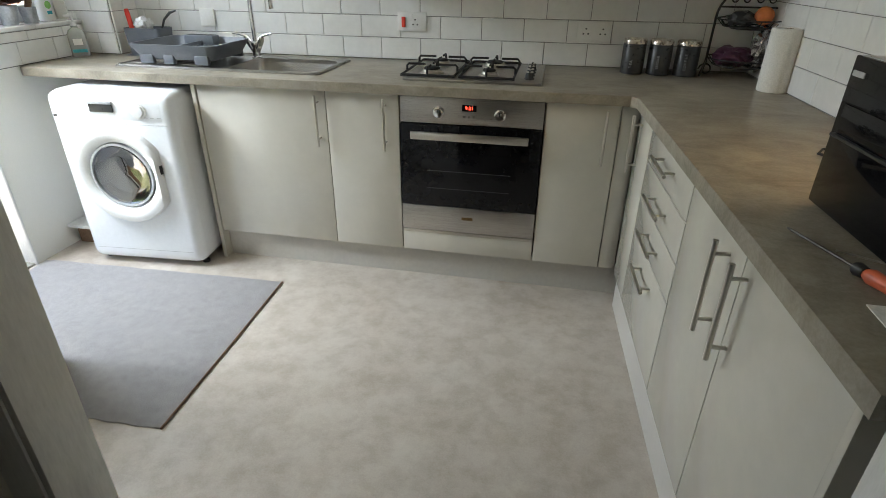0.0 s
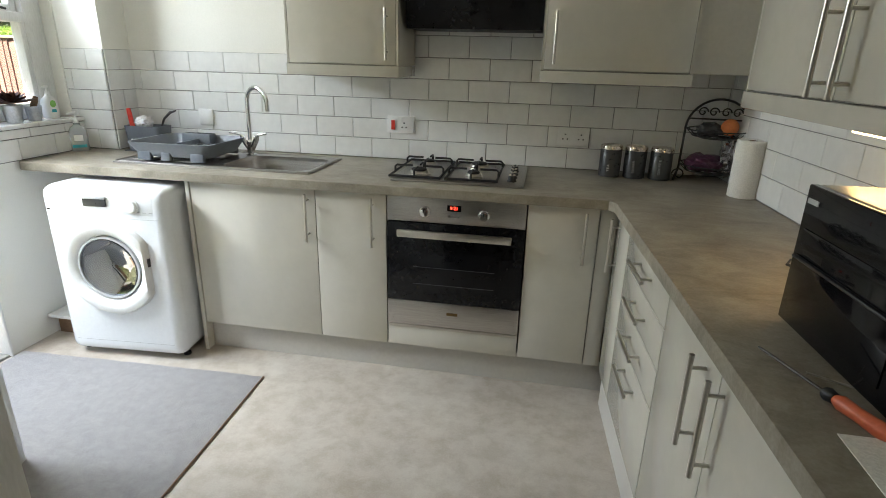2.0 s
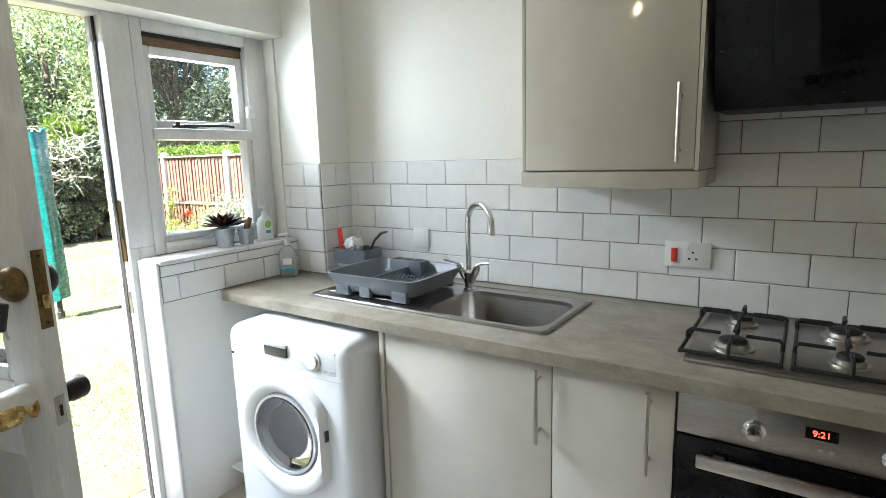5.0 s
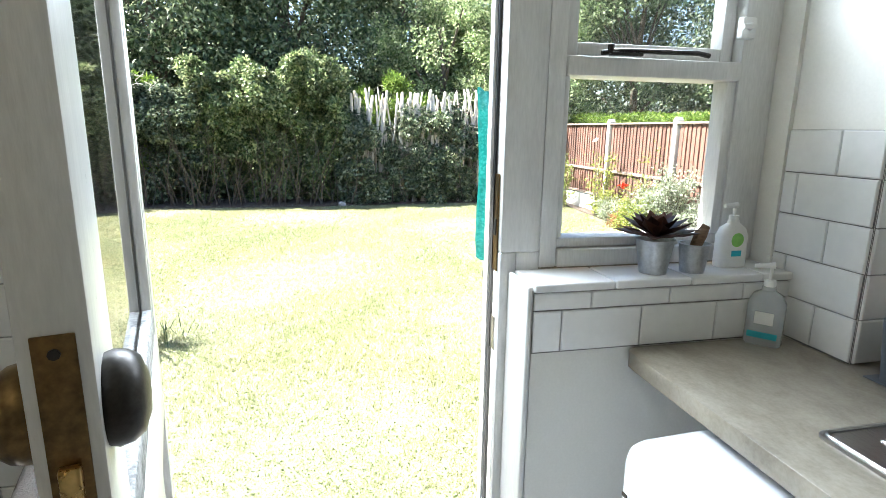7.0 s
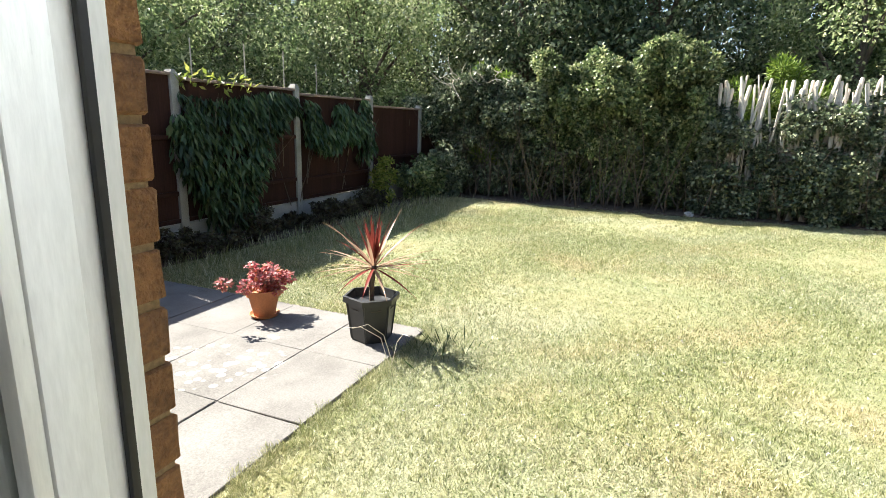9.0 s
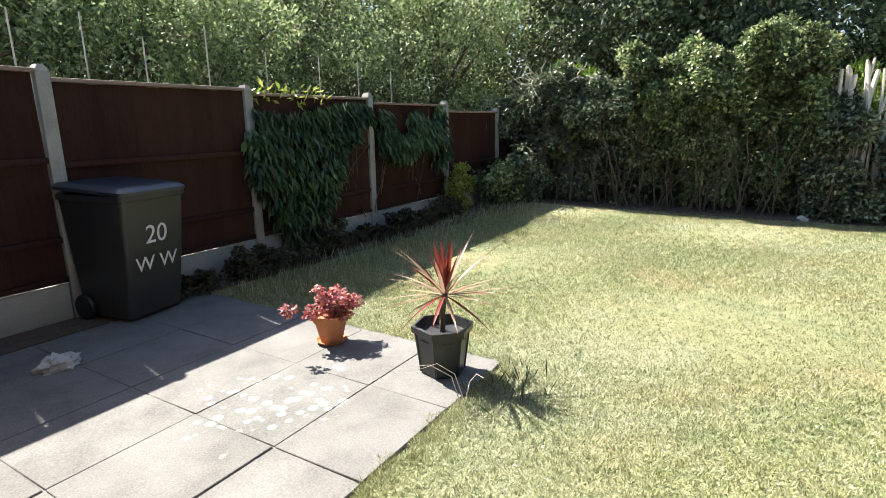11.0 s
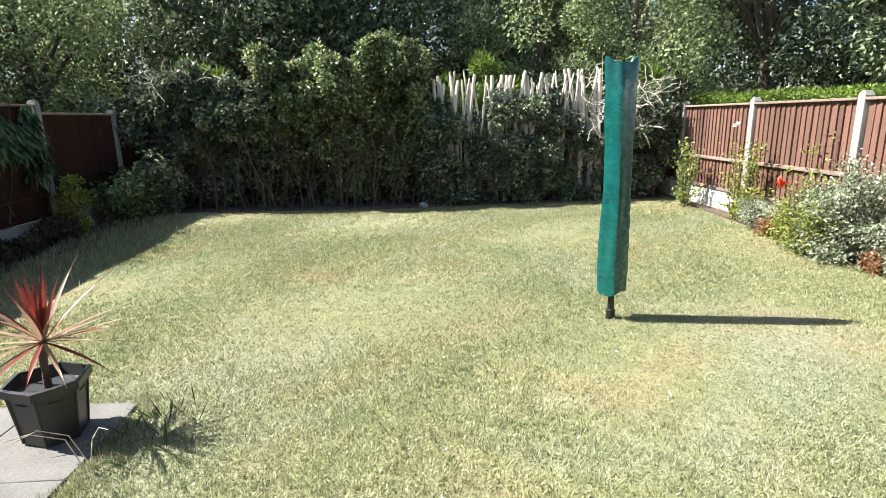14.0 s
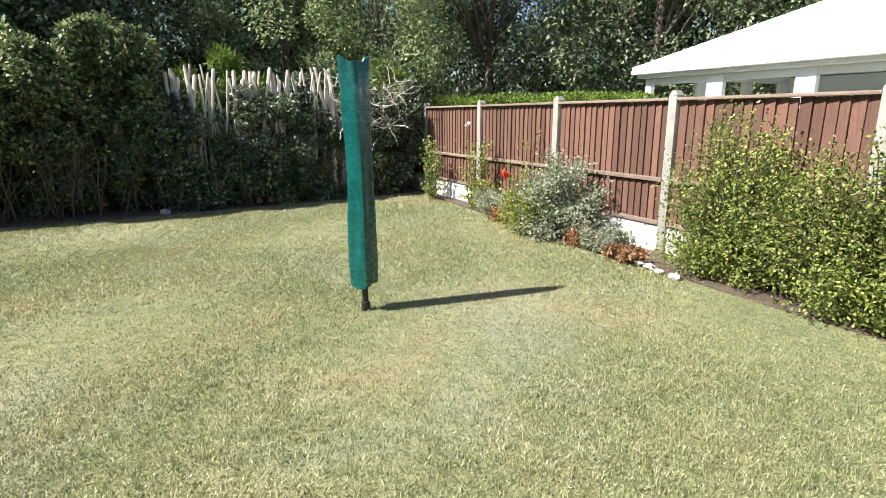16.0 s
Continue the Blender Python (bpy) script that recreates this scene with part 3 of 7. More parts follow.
tile_field(wall_north, pose(0, YN, 0), -2.23, 0.93, 0.912, 5, 0.67)
tile_field(wall_north, pose(0, YN, 0), -0.62, 0.02, 0.912 + 5 * ROW, 2, 0.24)
tile_field(wall_east, pose(EWALL, 0, 0, 0, 0, -90), -0.62, 1.70, 0.912, 5, 0.2)
tile_field(pillar, pose(0, 2.672, 0), -2.478, -2.231, 0.912, 5, 0.62, 1.437)
tile_field(pillar, pose(-2.23, 0, 0, 0, 0, 90), 2.672, YN - 0.007, 0.912, 5, 0.35, 1.437)
tile_field(wall_west, pose(-2.42, 0, 0, 0, 0, 90), 1.985, 2.671, 0.912, 1, 0.25, 1.012)
tile_field(wall_west, pose(-2.42, 0, 0, 0, 0, 90), 1.985, 2.671, 1.013, 1, 0.6, 1.055)
tile_field(wall_west, pose(-2.42, 0, 0, 0, 0, 90), 0.61, 1.08, 0.0, 15, 0.3, 1.462)

# window sill of white tiles, over the half wall
sill = thing("window_sill", "white glazed tile sill over a low wall with rounded nosing", "window sill")
tagged(sill, kind="structure")
y = 1.981
for n in range(4):
    y2 = min(y + 0.2, 2.668)
    part("tile", bx(-2.545, -2.405, y + 0.001, y2 - 0.001, 1.057, 1.078, bev=0.006, seg=3), "tile", sill)
    y = y2
part("end_trim", bx(-2.545, -2.408, 1.966, 1.980, 0.0, 1.074, bev=0.006, seg=3), "painted_wood", sill)

# ---- back door frame and window, one joined timber frame ----
door_frame = thing("door_1_frame", "chipped white gloss timber door frame with black rubber seal", "door frame")
tagged(door_frame, kind="structure")
FX0, FX1 = -2.635, -2.545
part("hinge_jamb", bx(FX0, FX1, 1.088, 1.128, 0, 2.0, bev=0.003), "painted_wood", door_frame)
part("outer_bead", bx(FX0 + 0.006, FX0 + 0.024, 1.0875, 1.114, 0, 2.0, bev=0.004), "painted_wood", door_frame)
part("rubber_seal", bx(FX0 + 0.025, FX0 + 0.036, 1.1285, 1.138, 0, 1.99, bev=0.003), "rubber", door_frame, "black rubber seal strip")
part("lock_jamb", bx(FX0, FX1, 1.945, 1.985, 0, 1.12, bev=0.003), "painted_wood", door_frame)
part("stop", bx(FX0, FX0 + 0.03, 1.930, 1.944, 0, 1.99, bev=0.003), "painted_wood", door_frame)
part("rubber_seal", bx(FX0 + 0.031, FX0 + 0.042, 1.938, 1.944, 0, 1.99), "rubber", door_frame)
part("head", bx(FX0, FX1, 1.128, 1.945, 1.985, 2.03, bev=0.003), "painted_wood", door_frame)
part("strike_plate", bx(FX1 - 0.05, FX1 - 0.02, 1.941, 1.9445, 1.07, 1.31, bev=0.001), "dark_brass", door_frame, "worn dark brass strike plate")
part("keep_hole", bx(FX1 - 0.043, FX1 - 0.028, 1.939, 1.9408, 1.16, 1.2), "rubber", door_frame)
part("strike_plate", bx(FX1 - 0.05, FX1 - 0.025, 1.941, 1.9445, 0.86, 0.95, bev=0.001), "bar_steel", door_frame)
part("threshold", bx(XO - 0.02, XW, 1.10, 1.975, -0.03, 0.012, bev=0.006), "concrete", door_frame, "worn concrete threshold")
part("plaster_reveal", bx(FX1 + 0.001, XW, 1.076, 1.0849, 0, 2.0), "painted_wood", door_frame)

window = thing("window_1", "white gloss painted timber window with a small fanlight over a fixed pane", "window")
tagged(window, kind="structure")
part("mullion", bx(FX0, FX1, 1.9455, 2.045, 1.1205, 2.0, bev=0.004), "painted_wood", window)
part("mullion_foot", bx(FX0, FX1, 1.9855, 2.0452, 1.056, 1.1203, bev=0.002), "painted_wood", window)
part("window_frame", bx(FX0, FX1, 2.0455, 2.09, 1.08, 2.0, bev=0.004), "painted_wood", window)
part("window_frame", bx(FX0, FX1, 2.555, 2.66, 1.08, 2.0, bev=0.004), "painted_wood", window)
part("bottom_rail", bx(FX0, FX1 + 0.006, 2.0905, 2.5545, 1.08, 1.125, bev=0.006), "painted_wood", window)
part("bottom_rail", bx(FX0 + 0.01, FX1 - 0.01, 2.0905, 2.5545, 1.1255, 1.152, bev=0.006), "painted_wood", window)
part("transom", bx(FX0, FX1 + 0.008, 2.0905, 2.5545, 1.540, 1.585, bev=0.006), "painted_wood", window)
part("head", bx(FX0, FX1, 2.0905, 2.5545, 1.955, 2.0, bev=0.004), "painted_wood", window)
part("beading", bx(FX0 + 0.03, FX1 - 0.005, 2.0905, 2.104, 1.1525, 1.54, bev=0.004), "painted_wood", window)
part("beading", bx(FX0 + 0.03, FX1 - 0.005, 2.528, 2.5545, 1.1525, 1.54, bev=0.004), "painted_wood", window)
pane = part("pane", pane_x(-2.604, 2.09, 2.555, 1.145, 1.545), "clear_glass", window)
pane.visible_shadow = False
fan = thing("fanlight", "", "")
fan.parent = window
fan.matrix_basis = pose(-2.596, 0, 1.905, 0, 0, 0)
for a in ((-0.022, 0.022, 2.094, 2.128, -0.318, 0.0), (-0.022, 0.022, 2.517, 2.551, -0.318, 0.0), (-0.022, 0.022, 2.1285, 2.5165, -0.318, -0.285), (-0.022, 0.022, 2.1285, 2.5165, -0.035, 0.0)):
    part("sash", bx(*a, bev=0.004), "painted_wood", fan)
fp = part("pane", pane_x(-0.002, 2.125, 2.52, -0.29, -0.03), "clear_glass", fan)
fp.visible_shadow = False
part("weathered_head", bx(-2.63, -2.575, 2.0905, 2.5545, 1.906, 1.9545, bev=0.003), "timber", window, "bare weathered timber above the fanlight")
part("gap", bx(-2.574, -2.57, 2.0905, 2.5545, 1.938, 1.9545), "rubber", window)
bm = bm_new()
tube(bm, [(-2.535, 2.17, 1.592), (-2.53, 2.22, 1.598), (-2.53, 2.42, 1.6), (-2.535, 2.455, 1.596)], 0.006, 8)
box(bm, -2.54, -2.52, 2.19, 2.27, 1.586, 1.594, bev=0.002)
tube(bm, [(-2.53, 2.19, 1.59), (-2.53, 2.19, 1.61)], 0.008, 8)
part("stay", bm, "dark_metal", window, "dark metal window stay")
bm = box(bm_new(), -2.55, -2.53, 2.535, 2.575, 1.64, 1.69, bev=0.004)
tube(bm, [(-2.53, 2.555, 1.665), (-2.505, 2.54, 1.665), (-2.5, 2.51, 1.66)], 0.007, 8)
part("latch", bm, "white_plastic", window, "white painted casement latch")

# ---- open back door: half glazed, swung into the kitchen ----
DOOR = pose(-2.556, 1.137, 0, 0, 0, 13.8)   # x from hinge to lock edge, y through its thickness (+y is the outer face)
W, T = 0.88, 0.044
door = thing("door_1", "open half-glazed back door in chipped white gloss paint", "door", DOOR)
tagged(door, kind="structure")
ST, HS, LR, TOP = 0.105, 0.056, 1.0, 1.975   # lock stile, hinge stile, foot of the glass, top
part("stile", bx(0.0, HS, -T / 2, T / 2, 0.012, TOP, bev=0.003), "painted_wood", door)
part("stile", bx(W - ST, W, -T / 2, T / 2, 0.012, TOP, bev=0.003), "painted_wood", door)
part("top_rail", bx(HS, W - ST, -T / 2, T / 2, TOP - 0.1, TOP, bev=0.003), "painted_wood", door)
part("lock_rail", bx(HS, W - ST, -T / 2, T / 2, 0.80, LR - 0.02, bev=0.003), "painted_wood", door)
part("bottom_rail", bx(HS, W - ST, -T / 2, T / 2, 0.012, 0.21, bev=0.003), "painted_wood", door)
part("panel", bx(HS, W - ST, -0.008, 0.008, 0.21, 0.80), "painted_wood", door)
for s, mt in ((1, "putty"), (-1, "painted_wood")):
    ya, yb = (0.002, T / 2 - 0.002) if s > 0 else (-T / 2 + 0.002, -0.004)
    part("beading", bx(HS, HS + 0.02, ya, yb, LR - 0.02, TOP - 0.1, bev=0.004), "painted_wood", door)
    part("beading", bx(W - ST - 0.016, W - ST, ya, yb, LR - 0.02, TOP - 0.1, bev=0.004), "painted_wood", door)
    part("beading", bx(HS + 0.02, W - ST - 0.016, ya, yb, LR - 0.02, LR + (0.042 if s > 0 else 0.012), bev=0.004), mt, door, "flaking grey paint over putty" if s > 0 else "")
dp = part("pane", pane_y(0.0, HS - 0.005, W - ST + 0.005, LR - 0.02, TOP - 0.09), "clear_glass", door)
dp.visible_shadow = False
part("hinge", bx(-0.006, 0.012, -T / 2 - 0.004, -T / 2 + 0.02, 1.10, 1.2, bev=0.002), "bar_steel", door)
part("hinge", bx(-0.006, 0.012, -T / 2 - 0.004, -T / 2 + 0.02, 0.25, 0.35, bev=0.002), "bar_steel", door)
latch = part("latch_plate", bx(W, W + 0.003, -0.013, 0.013, 1.105, 1.275, bev=0.001), "dark_brass", door, "tarnished brass latch plate")
part("latch_bolt", bx(W + 0.0031, W + 0.012, -0.007, 0.007, 1.15, 1.18, bev=0.002), "brass", latch)
for z in (1.118, 1.262):
    part("screw", tube(bm_new(), [(W + 0.003, 0, z), (W + 0.005, 0, z)], 0.004, 8), "dark_metal", latch)
lp = part("lock_plate", bx(W, W + 0.003, -0.011, 0.011, 0.885, 0.95, bev=0.001), "bar_steel", door)
part("keyhole", bx(W + 0.0031, W + 0.005, -0.003, 0.003, 0.905, 0.93), "rubber", lp)
# round night-latch knobs on both faces
for s in (1, -1):
    bm = bm_new()
    lathe(bm, [(0.036, 0.0), (0.038, 0.006), (0.036, 0.016), (0.03, 0.024), (0.016, 0.029), (0.001, 0.030)], 22, (W - 0.04, s * T / 2, 1.205), True, (0, s, 0))
    part("cylinder_lock", bm, "dark_brass" if s < 0 else "dark_metal", door, "round tarnished brass lock cylinder" if s < 0 else "round blackened lock knob")
# lever-height knobs
for s in (1, -1):
    bm = bm_new()
    lathe(bm, [(0.026, 0.0), (0.027, 0.004), (0.014, 0.008), (0.011, 0.024), (0.024, 0.028), (0.028, 0.04), (0.028, 0.068), (0.024, 0.075), (0.001, 0.076)], 22, (W - 0.055, s * T / 2, 0.93), True, (0, s, 0))
    part("door_knob", bm, "brass" if s < 0 else "dark_metal", door, "polished brass knob" if s < 0 else "dark weathered knob")
# towel rail on the inner face
rail = part("towel_rail", tube(bm_new(), [(0.12, -T / 2 - 0.085, 0.955), (W - 0.06, -T / 2 - 0.085, 0.955)], 0.017, 14), "white_plastic", door, "thick white plastic towel rail")
for x in (0.12, W - 0.06):
    bm = bm_new()
    tube(bm, [(x, -T / 2, 0.955), (x, -T / 2 - 0.06, 0.955), (x, -T / 2 - 0.085, 0.955), (x, -T / 2 - 0.103, 0.955)], [0.028, 0.024, 0.026, 0.022], 14)
    part("bracket", bm, "white_plastic", rail)


def towel(m):
    """A hand towel folded over the rail."""
    bm = bm_new()
    n, k = 14, 16
    prof = [(-0.026 - 0.004 * i / 8, 0.955 - 0.06 * i) for i in range(7, 0, -1)] + [(-0.022, 0.965), (-0.012, 0.978), (0.0, 0.981), (0.012, 0.978), (0.022, 0.965)] + [(0.026 + 0.002 * i, 0.955 - 0.06 * i) for i in range(1, 6)]
    rows = []
    for i in range(n + 1):
        u = i / n
        x = 0.2 + 0.44 * u
        rows.append([Vector((x, -T / 2 - 0.085 + a + 0.006 * math.sin(9 * u + 5 * z) * min(1, (0.98 - z) * 4), z)) for a, z in prof])
    ring_skin(bm, rows, False, False)
    bmesh.ops.solidify(bm, geom=bm.faces[:], thickness=0.006)
    return solid("hand_towel", bm, "towel", "pale beige terry towel hanging over the door rail", "towel", m)


towel(DOOR)
keys = thing("key_bunch", "bunch of door keys with black fob hanging in the lock", "keys", DOOR @ pose(W - 0.04, -T / 2 - 0.022, 1.205))
bm = tube(bm_new(), [(0, 0, 0), (0, -0.014, 0)], 0.004, 8)
box(bm, -0.002, 0.002, -0.03, -0.014, -0.01, 0.01, bev=0.001)
part("lock_key", bm, "bar_steel", keys)
ringp = [(0.012 * math.sin(a), -0.026 + 0.003 * math.cos(a), -0.012 - 0.013 * (1 - math.cos(a))) for a in (2 * math.pi * k / 14 for k in range(15))]
part("ring", tube(bm_new(), ringp, 0.0015, 6), "bar_steel", keys)
for i, (a, l) in enumerate(((12, 0.055), (-8, 0.05))):
    bm = box(bm_new(), -0.011, 0.011, -0.001, 0.001, -0.025, 0.0, bev=0.001)
    box(bm, -0.004, 0.004, -0.001, 0.001, -0.025 - l, -0.0245)
    for q in range(3):
        box(bm, 0.0041, 0.0065, -0.001, 0.001, -0.03 - l * (0.4 + 0.2 * q), -0.026 - l * (0.4 + 0.2 * q))
    part("key", bm, "bar_steel", keys, m=pose(0.003 * i, -0.027 - 0.004 * i, -0.034, a, 0, 40 * i))
part("fob", bx(-0.016, 0.016, -0.006, 0.006, -0.06, 0.0, bev=0.005), "black_plastic", keys, "black leather fob", m=pose(0.008, -0.02, -0.03, -6, 10, 30))

# ---- kitchen base units ----
YF = 2.25


def bar_handle(parent, x, y, z0, z1, axis="z", out=-1):
    """Round steel bar on two posts, standing out along y."""
    bm = bm_new()
    yo = y + out * 0.035
    if axis == "z":
        tube(bm, [(x, yo, z0), (x, yo, z1)], 0.006, 10)
        for z in (z0 + 0.032, z1 - 0.032):
            tube(bm, [(x, y, z), (x, yo, z)], 0.0045, 8)
    else:
        tube(bm, [(z0, yo, x), (z1, yo, x)], 0.006, 10)
        for q in (z0 + 0.03, z1 - 0.03):
            tube(bm, [(q, y, x), (q, yo, x)], 0.0045, 8)
    return part("handle", bm, "bar_steel", parent, "brushed steel bar handle")


def base_unit(name, label, x0, x1, handle_x, m=None, depth=0.56, top=0.865):
    ob = thing(name, label, "cabinet", m, "kitchen base units")
    part("body", bx(x0, x1, YF + 0.021, YF + depth, 0.15, top), "carcass", ob)
    d = part("door", bx(x0 + 0.0015, x1 - 0.0015, YF, YF + 0.019, 0.152, 0.8695, bev=0.002), "gloss_door", ob)
    if handle_x is not None:
        bar_handle(d, handle_x, YF, 0.63, 0.85)
    return ob


sink_unit = base_unit("base_cabinet", "wide cream gloss base cabinet under the sink", -1.535, -0.928, -0.962, top=0.74)
base_unit("base_cabinet", "narrow cream gloss base cabinet beside the oven", -0.928, -0.602, -0.662)
base_unit("base_cabinet", "narrow cream gloss base cabinet next to the corner", 0.002, 0.292, 0.238)
solid("filler_panel", bx(0.294, 0.362, YF + 0.004, YF + 0.02, 0.15, 0.865, bev=0.001), "gloss_door", "narrow cream corner filler panel", "cabinet panel")
solid("end_panel", bx(-1.556, -1.537, YF - 0.006, YF + 0.57, 0.0, 0.868, bev=0.002), "gloss_door", "cream end panel beside the washing machine", "cabinet panel")
solid("plinth", bx(-1.535, 0.40, YF + 0.045, YF + 0.061, 0.0, 0.148), "plinth", "matt cream plinth board under the units", "plinth")
solid("plinth", bx(0.012, 0.028, -1.56, -0.03, 0.0, 0.148), "plinth", "matt cream plinth board under the east units", "plinth", EAST)


ER = EAST @ pose(-YF, 0, 0) @ Matrix.Rotation(radians(-90), 4, "Z")   # local x = distance along the run, local y = into it, fronts at YF
base_unit("corner_cabinet", "narrow cream gloss corner base cabinet", 0.005, 0.218, 0.055, ER)
drawers = thing("drawer_unit", "cream gloss unit with four drawers", "cabinet", ER, "kitchen base units")
part("body", bx(0.22, 0.76, YF + 0.021, YF + 0.55, 0.15, 0.865), "carcass", drawers)
zs = [0.8695, 0.735, 0.605, 0.475, 0.152]
for a, b in zip(zs, zs[1:]):
    d = part("drawer", bx(0.2215, 0.7585, YF, YF + 0.019, b + 0.002, a - 0.001, bev=0.002), "gloss_door", drawers)
    bar_handle(d, (a - 0.062), YF, 0.405, 0.60, "x")
big = thing("double_cabinet", "cream gloss double-door base cabinet", "cabinet", ER, "kitchen base units")
part("body", bx(0.762, 1.56, YF + 0.021, YF + 0.55, 0.15, 0.865), "carcass", big)
for a, b, h in ((0.7635, 1.149, 1.085), (1.152, 1.5585, 1.19)):
    d = part("door", bx(a, b, YF, YF + 0.019, 0.152, 0.8695, bev=0.002), "gloss_door", big)
    bar_handle(d, h - 0.012, YF, 0.61, 0.84)
solid("end_panel", bx(1.561, 1.579, YF - 0.004, YF + 0.55, 0.0, 0.868, bev=0.002), "gloss_door", "cream end panel by the doorway", "cabinet panel", ER)

# ---- worktop: one L-shaped slab with rounded post-formed edge ----
f = 2.218
c = math.sin(radians(SKEW)) / math.cos(radians(SKEW))


def east_x(x, y):
    return x + c * (2.22 - y)


HOLE = (-1.47, -1.0, 2.355, 2.715)
xi = 0.335


def slab(poly, rounded=()):
    """A piece of worktop; rounded: the edges, by their first corner, that are post-formed."""
    bm = bm_new()
    prism(bm, poly, 0.8705, 0.91)
    top = [v for v in bm.verts if v.co.z > 0.9]
    pairs = {frozenset((i, (i + 1) % len(poly))) for i in rounded}
    index = {v: i for i, v in enumerate(top)}
    es = [e for e in bm.edges if all(v in index for v in e.verts) and frozenset(index[v] for v in e.verts) in pairs]
    bmesh.ops.recalc_face_normals(bm, faces=bm.faces[:])
    if es:
        bmesh.ops.bevel(bm, geom=es, offset=0.005, segments=2, profile=0.5, affect="EDGES", clamp_overlap=False)
    bmesh.ops.triangulate(bm, faces=[q for q in bm.faces if len(q.verts) > 4])
    return bm


worktop = thing("worktop", "grey stone-effect laminate worktop with rounded edge", "worktop")
left_end = [(-2.416, 2.56), (-2.416, 2.248), (-2.409, 2.231), (-2.392, 2.221), (-2.36, f)]
bm = slab(left_end + [(HOLE[0], f), (HOLE[0], YN - 0.002), (-2.229, YN - 0.002), (-2.229, 2.664), (-2.416, 2.664)], range(5))
part("slab", bm, "worktop", worktop)
part("slab", slab([(HOLE[0] + 0.0002, f), (HOLE[1], f), (HOLE[1], HOLE[2]), (HOLE[0] + 0.0002, HOLE[2])], (0,)), "worktop", worktop)
part("slab", slab([(HOLE[0] + 0.0002, HOLE[3]), (HOLE[1], HOLE[3]), (HOLE[1], YN - 0.002), (HOLE[0] + 0.0002, YN - 0.002)]), "worktop", worktop)
part("slab", slab([(HOLE[1] + 0.0002, f), (xi - 0.02, f), (east_x(xi, 2.19), 2.19), (east_x(xi, 0.605), 0.605), (east_x(0.92, 0.605), 0.605), (east_x(0.92, YN), YN - 0.002), (HOLE[1] + 0.0002, YN - 0.002)], (0, 1, 2, 3)), "worktop", worktop)

# ---- oven ----
oven = thing("oven", "built-in stainless steel and black glass electric oven", "oven")
part("body", bx(-0.595, -0.005, YF + 0.02, YF + 0.55, 0.20, 0.86), "black_plastic", oven)
cp = part("control_panel", bx(-0.597, -0.003, YF - 0.004, YF + 0.019, 0.755, 0.863, bev=0.002), "steel", oven, "brushed steel control panel")
for x in (-0.432, -0.178):
    bm = lathe(bm_new(), [(0.024, 0), (0.024, 0.004), (0.019, 0.006), (0.018, 0.026), (0.016, 0.029), (0.001, 0.03)], 24, (x, YF - 0.004, 0.803), True, (0, -1, 0))
    k = part("knob", bm, "chrome", cp)
    part("pointer", bx(x - 0.002, x + 0.002, YF - 0.036, YF - 0.0335, 0.805, 0.82), "black_plastic", k)
disp = part("display", bx(-0.335, -0.275, YF - 0.0055, YF - 0.0042, 0.812, 0.838), "black_glass", cp)
tm = text_mesh("9:21", 0.02)
tm.materials.clear()
tm.materials.append(M["display_red"])
part("digits", tm, "display_red", disp, "glowing red digits", m=pose(-0.305, YF - 0.0058, 0.825, 90))
for i in range(3):
    part("button", tube(bm_new(), [(-0.325 + 0.02 * i, YF - 0.0042, 0.79), (-0.325 + 0.02 * i, YF - 0.007, 0.79)], 0.005, 12), "chrome", cp)
od = part("oven_door", bx(-0.597, -0.003, YF - 0.01, YF + 0.019, 0.385, 0.752, bev=0.003), "black_glass", oven, "black glass oven door")
part("inner_window", bx(-0.5, -0.1, YF - 0.0125, YF - 0.0104, 0.43, 0.63, bev=0.0008), "black_glass", od)
bm = bx(-0.545, -0.055, YF - 0.05, YF - 0.034, 0.695, 0.727, bev=0.004)
for x in (-0.5, -0.1):
    box(bm, x - 0.012, x + 0.012, YF - 0.0345, YF - 0.009, 0.70, 0.72)
part("handle", bm, "bar_steel", od, "flat brushed steel door handle")
for z in (0.47, 0.55):
    part("shelf_wire", bx(-0.48, -0.12, YF - 0.0135, YF - 0.0126, z, z + 0.003), "charcoal", od)
part("bottom_panel", bx(-0.597, -0.003, YF - 0.006, YF + 0.019, 0.262, 0.382, bev=0.002), "steel", oven, "brushed steel lower panel")
part("badge", bx(-0.325, -0.275, YF - 0.0078, YF - 0.0062, 0.325, 0.339, bev=0.0006), "dark_brass", oven)
part("trim", bx(-0.597, -0.003, YF - 0.004, YF + 0.019, 0.248, 0.260, bev=0.001), "bar_steel", oven)
solid("oven_filler", bx(-0.598, -0.002, YF, YF + 0.019, 0.152, 0.246, bev=0.002), "gloss_door", "cream gloss panel under the oven", "cabinet panel")

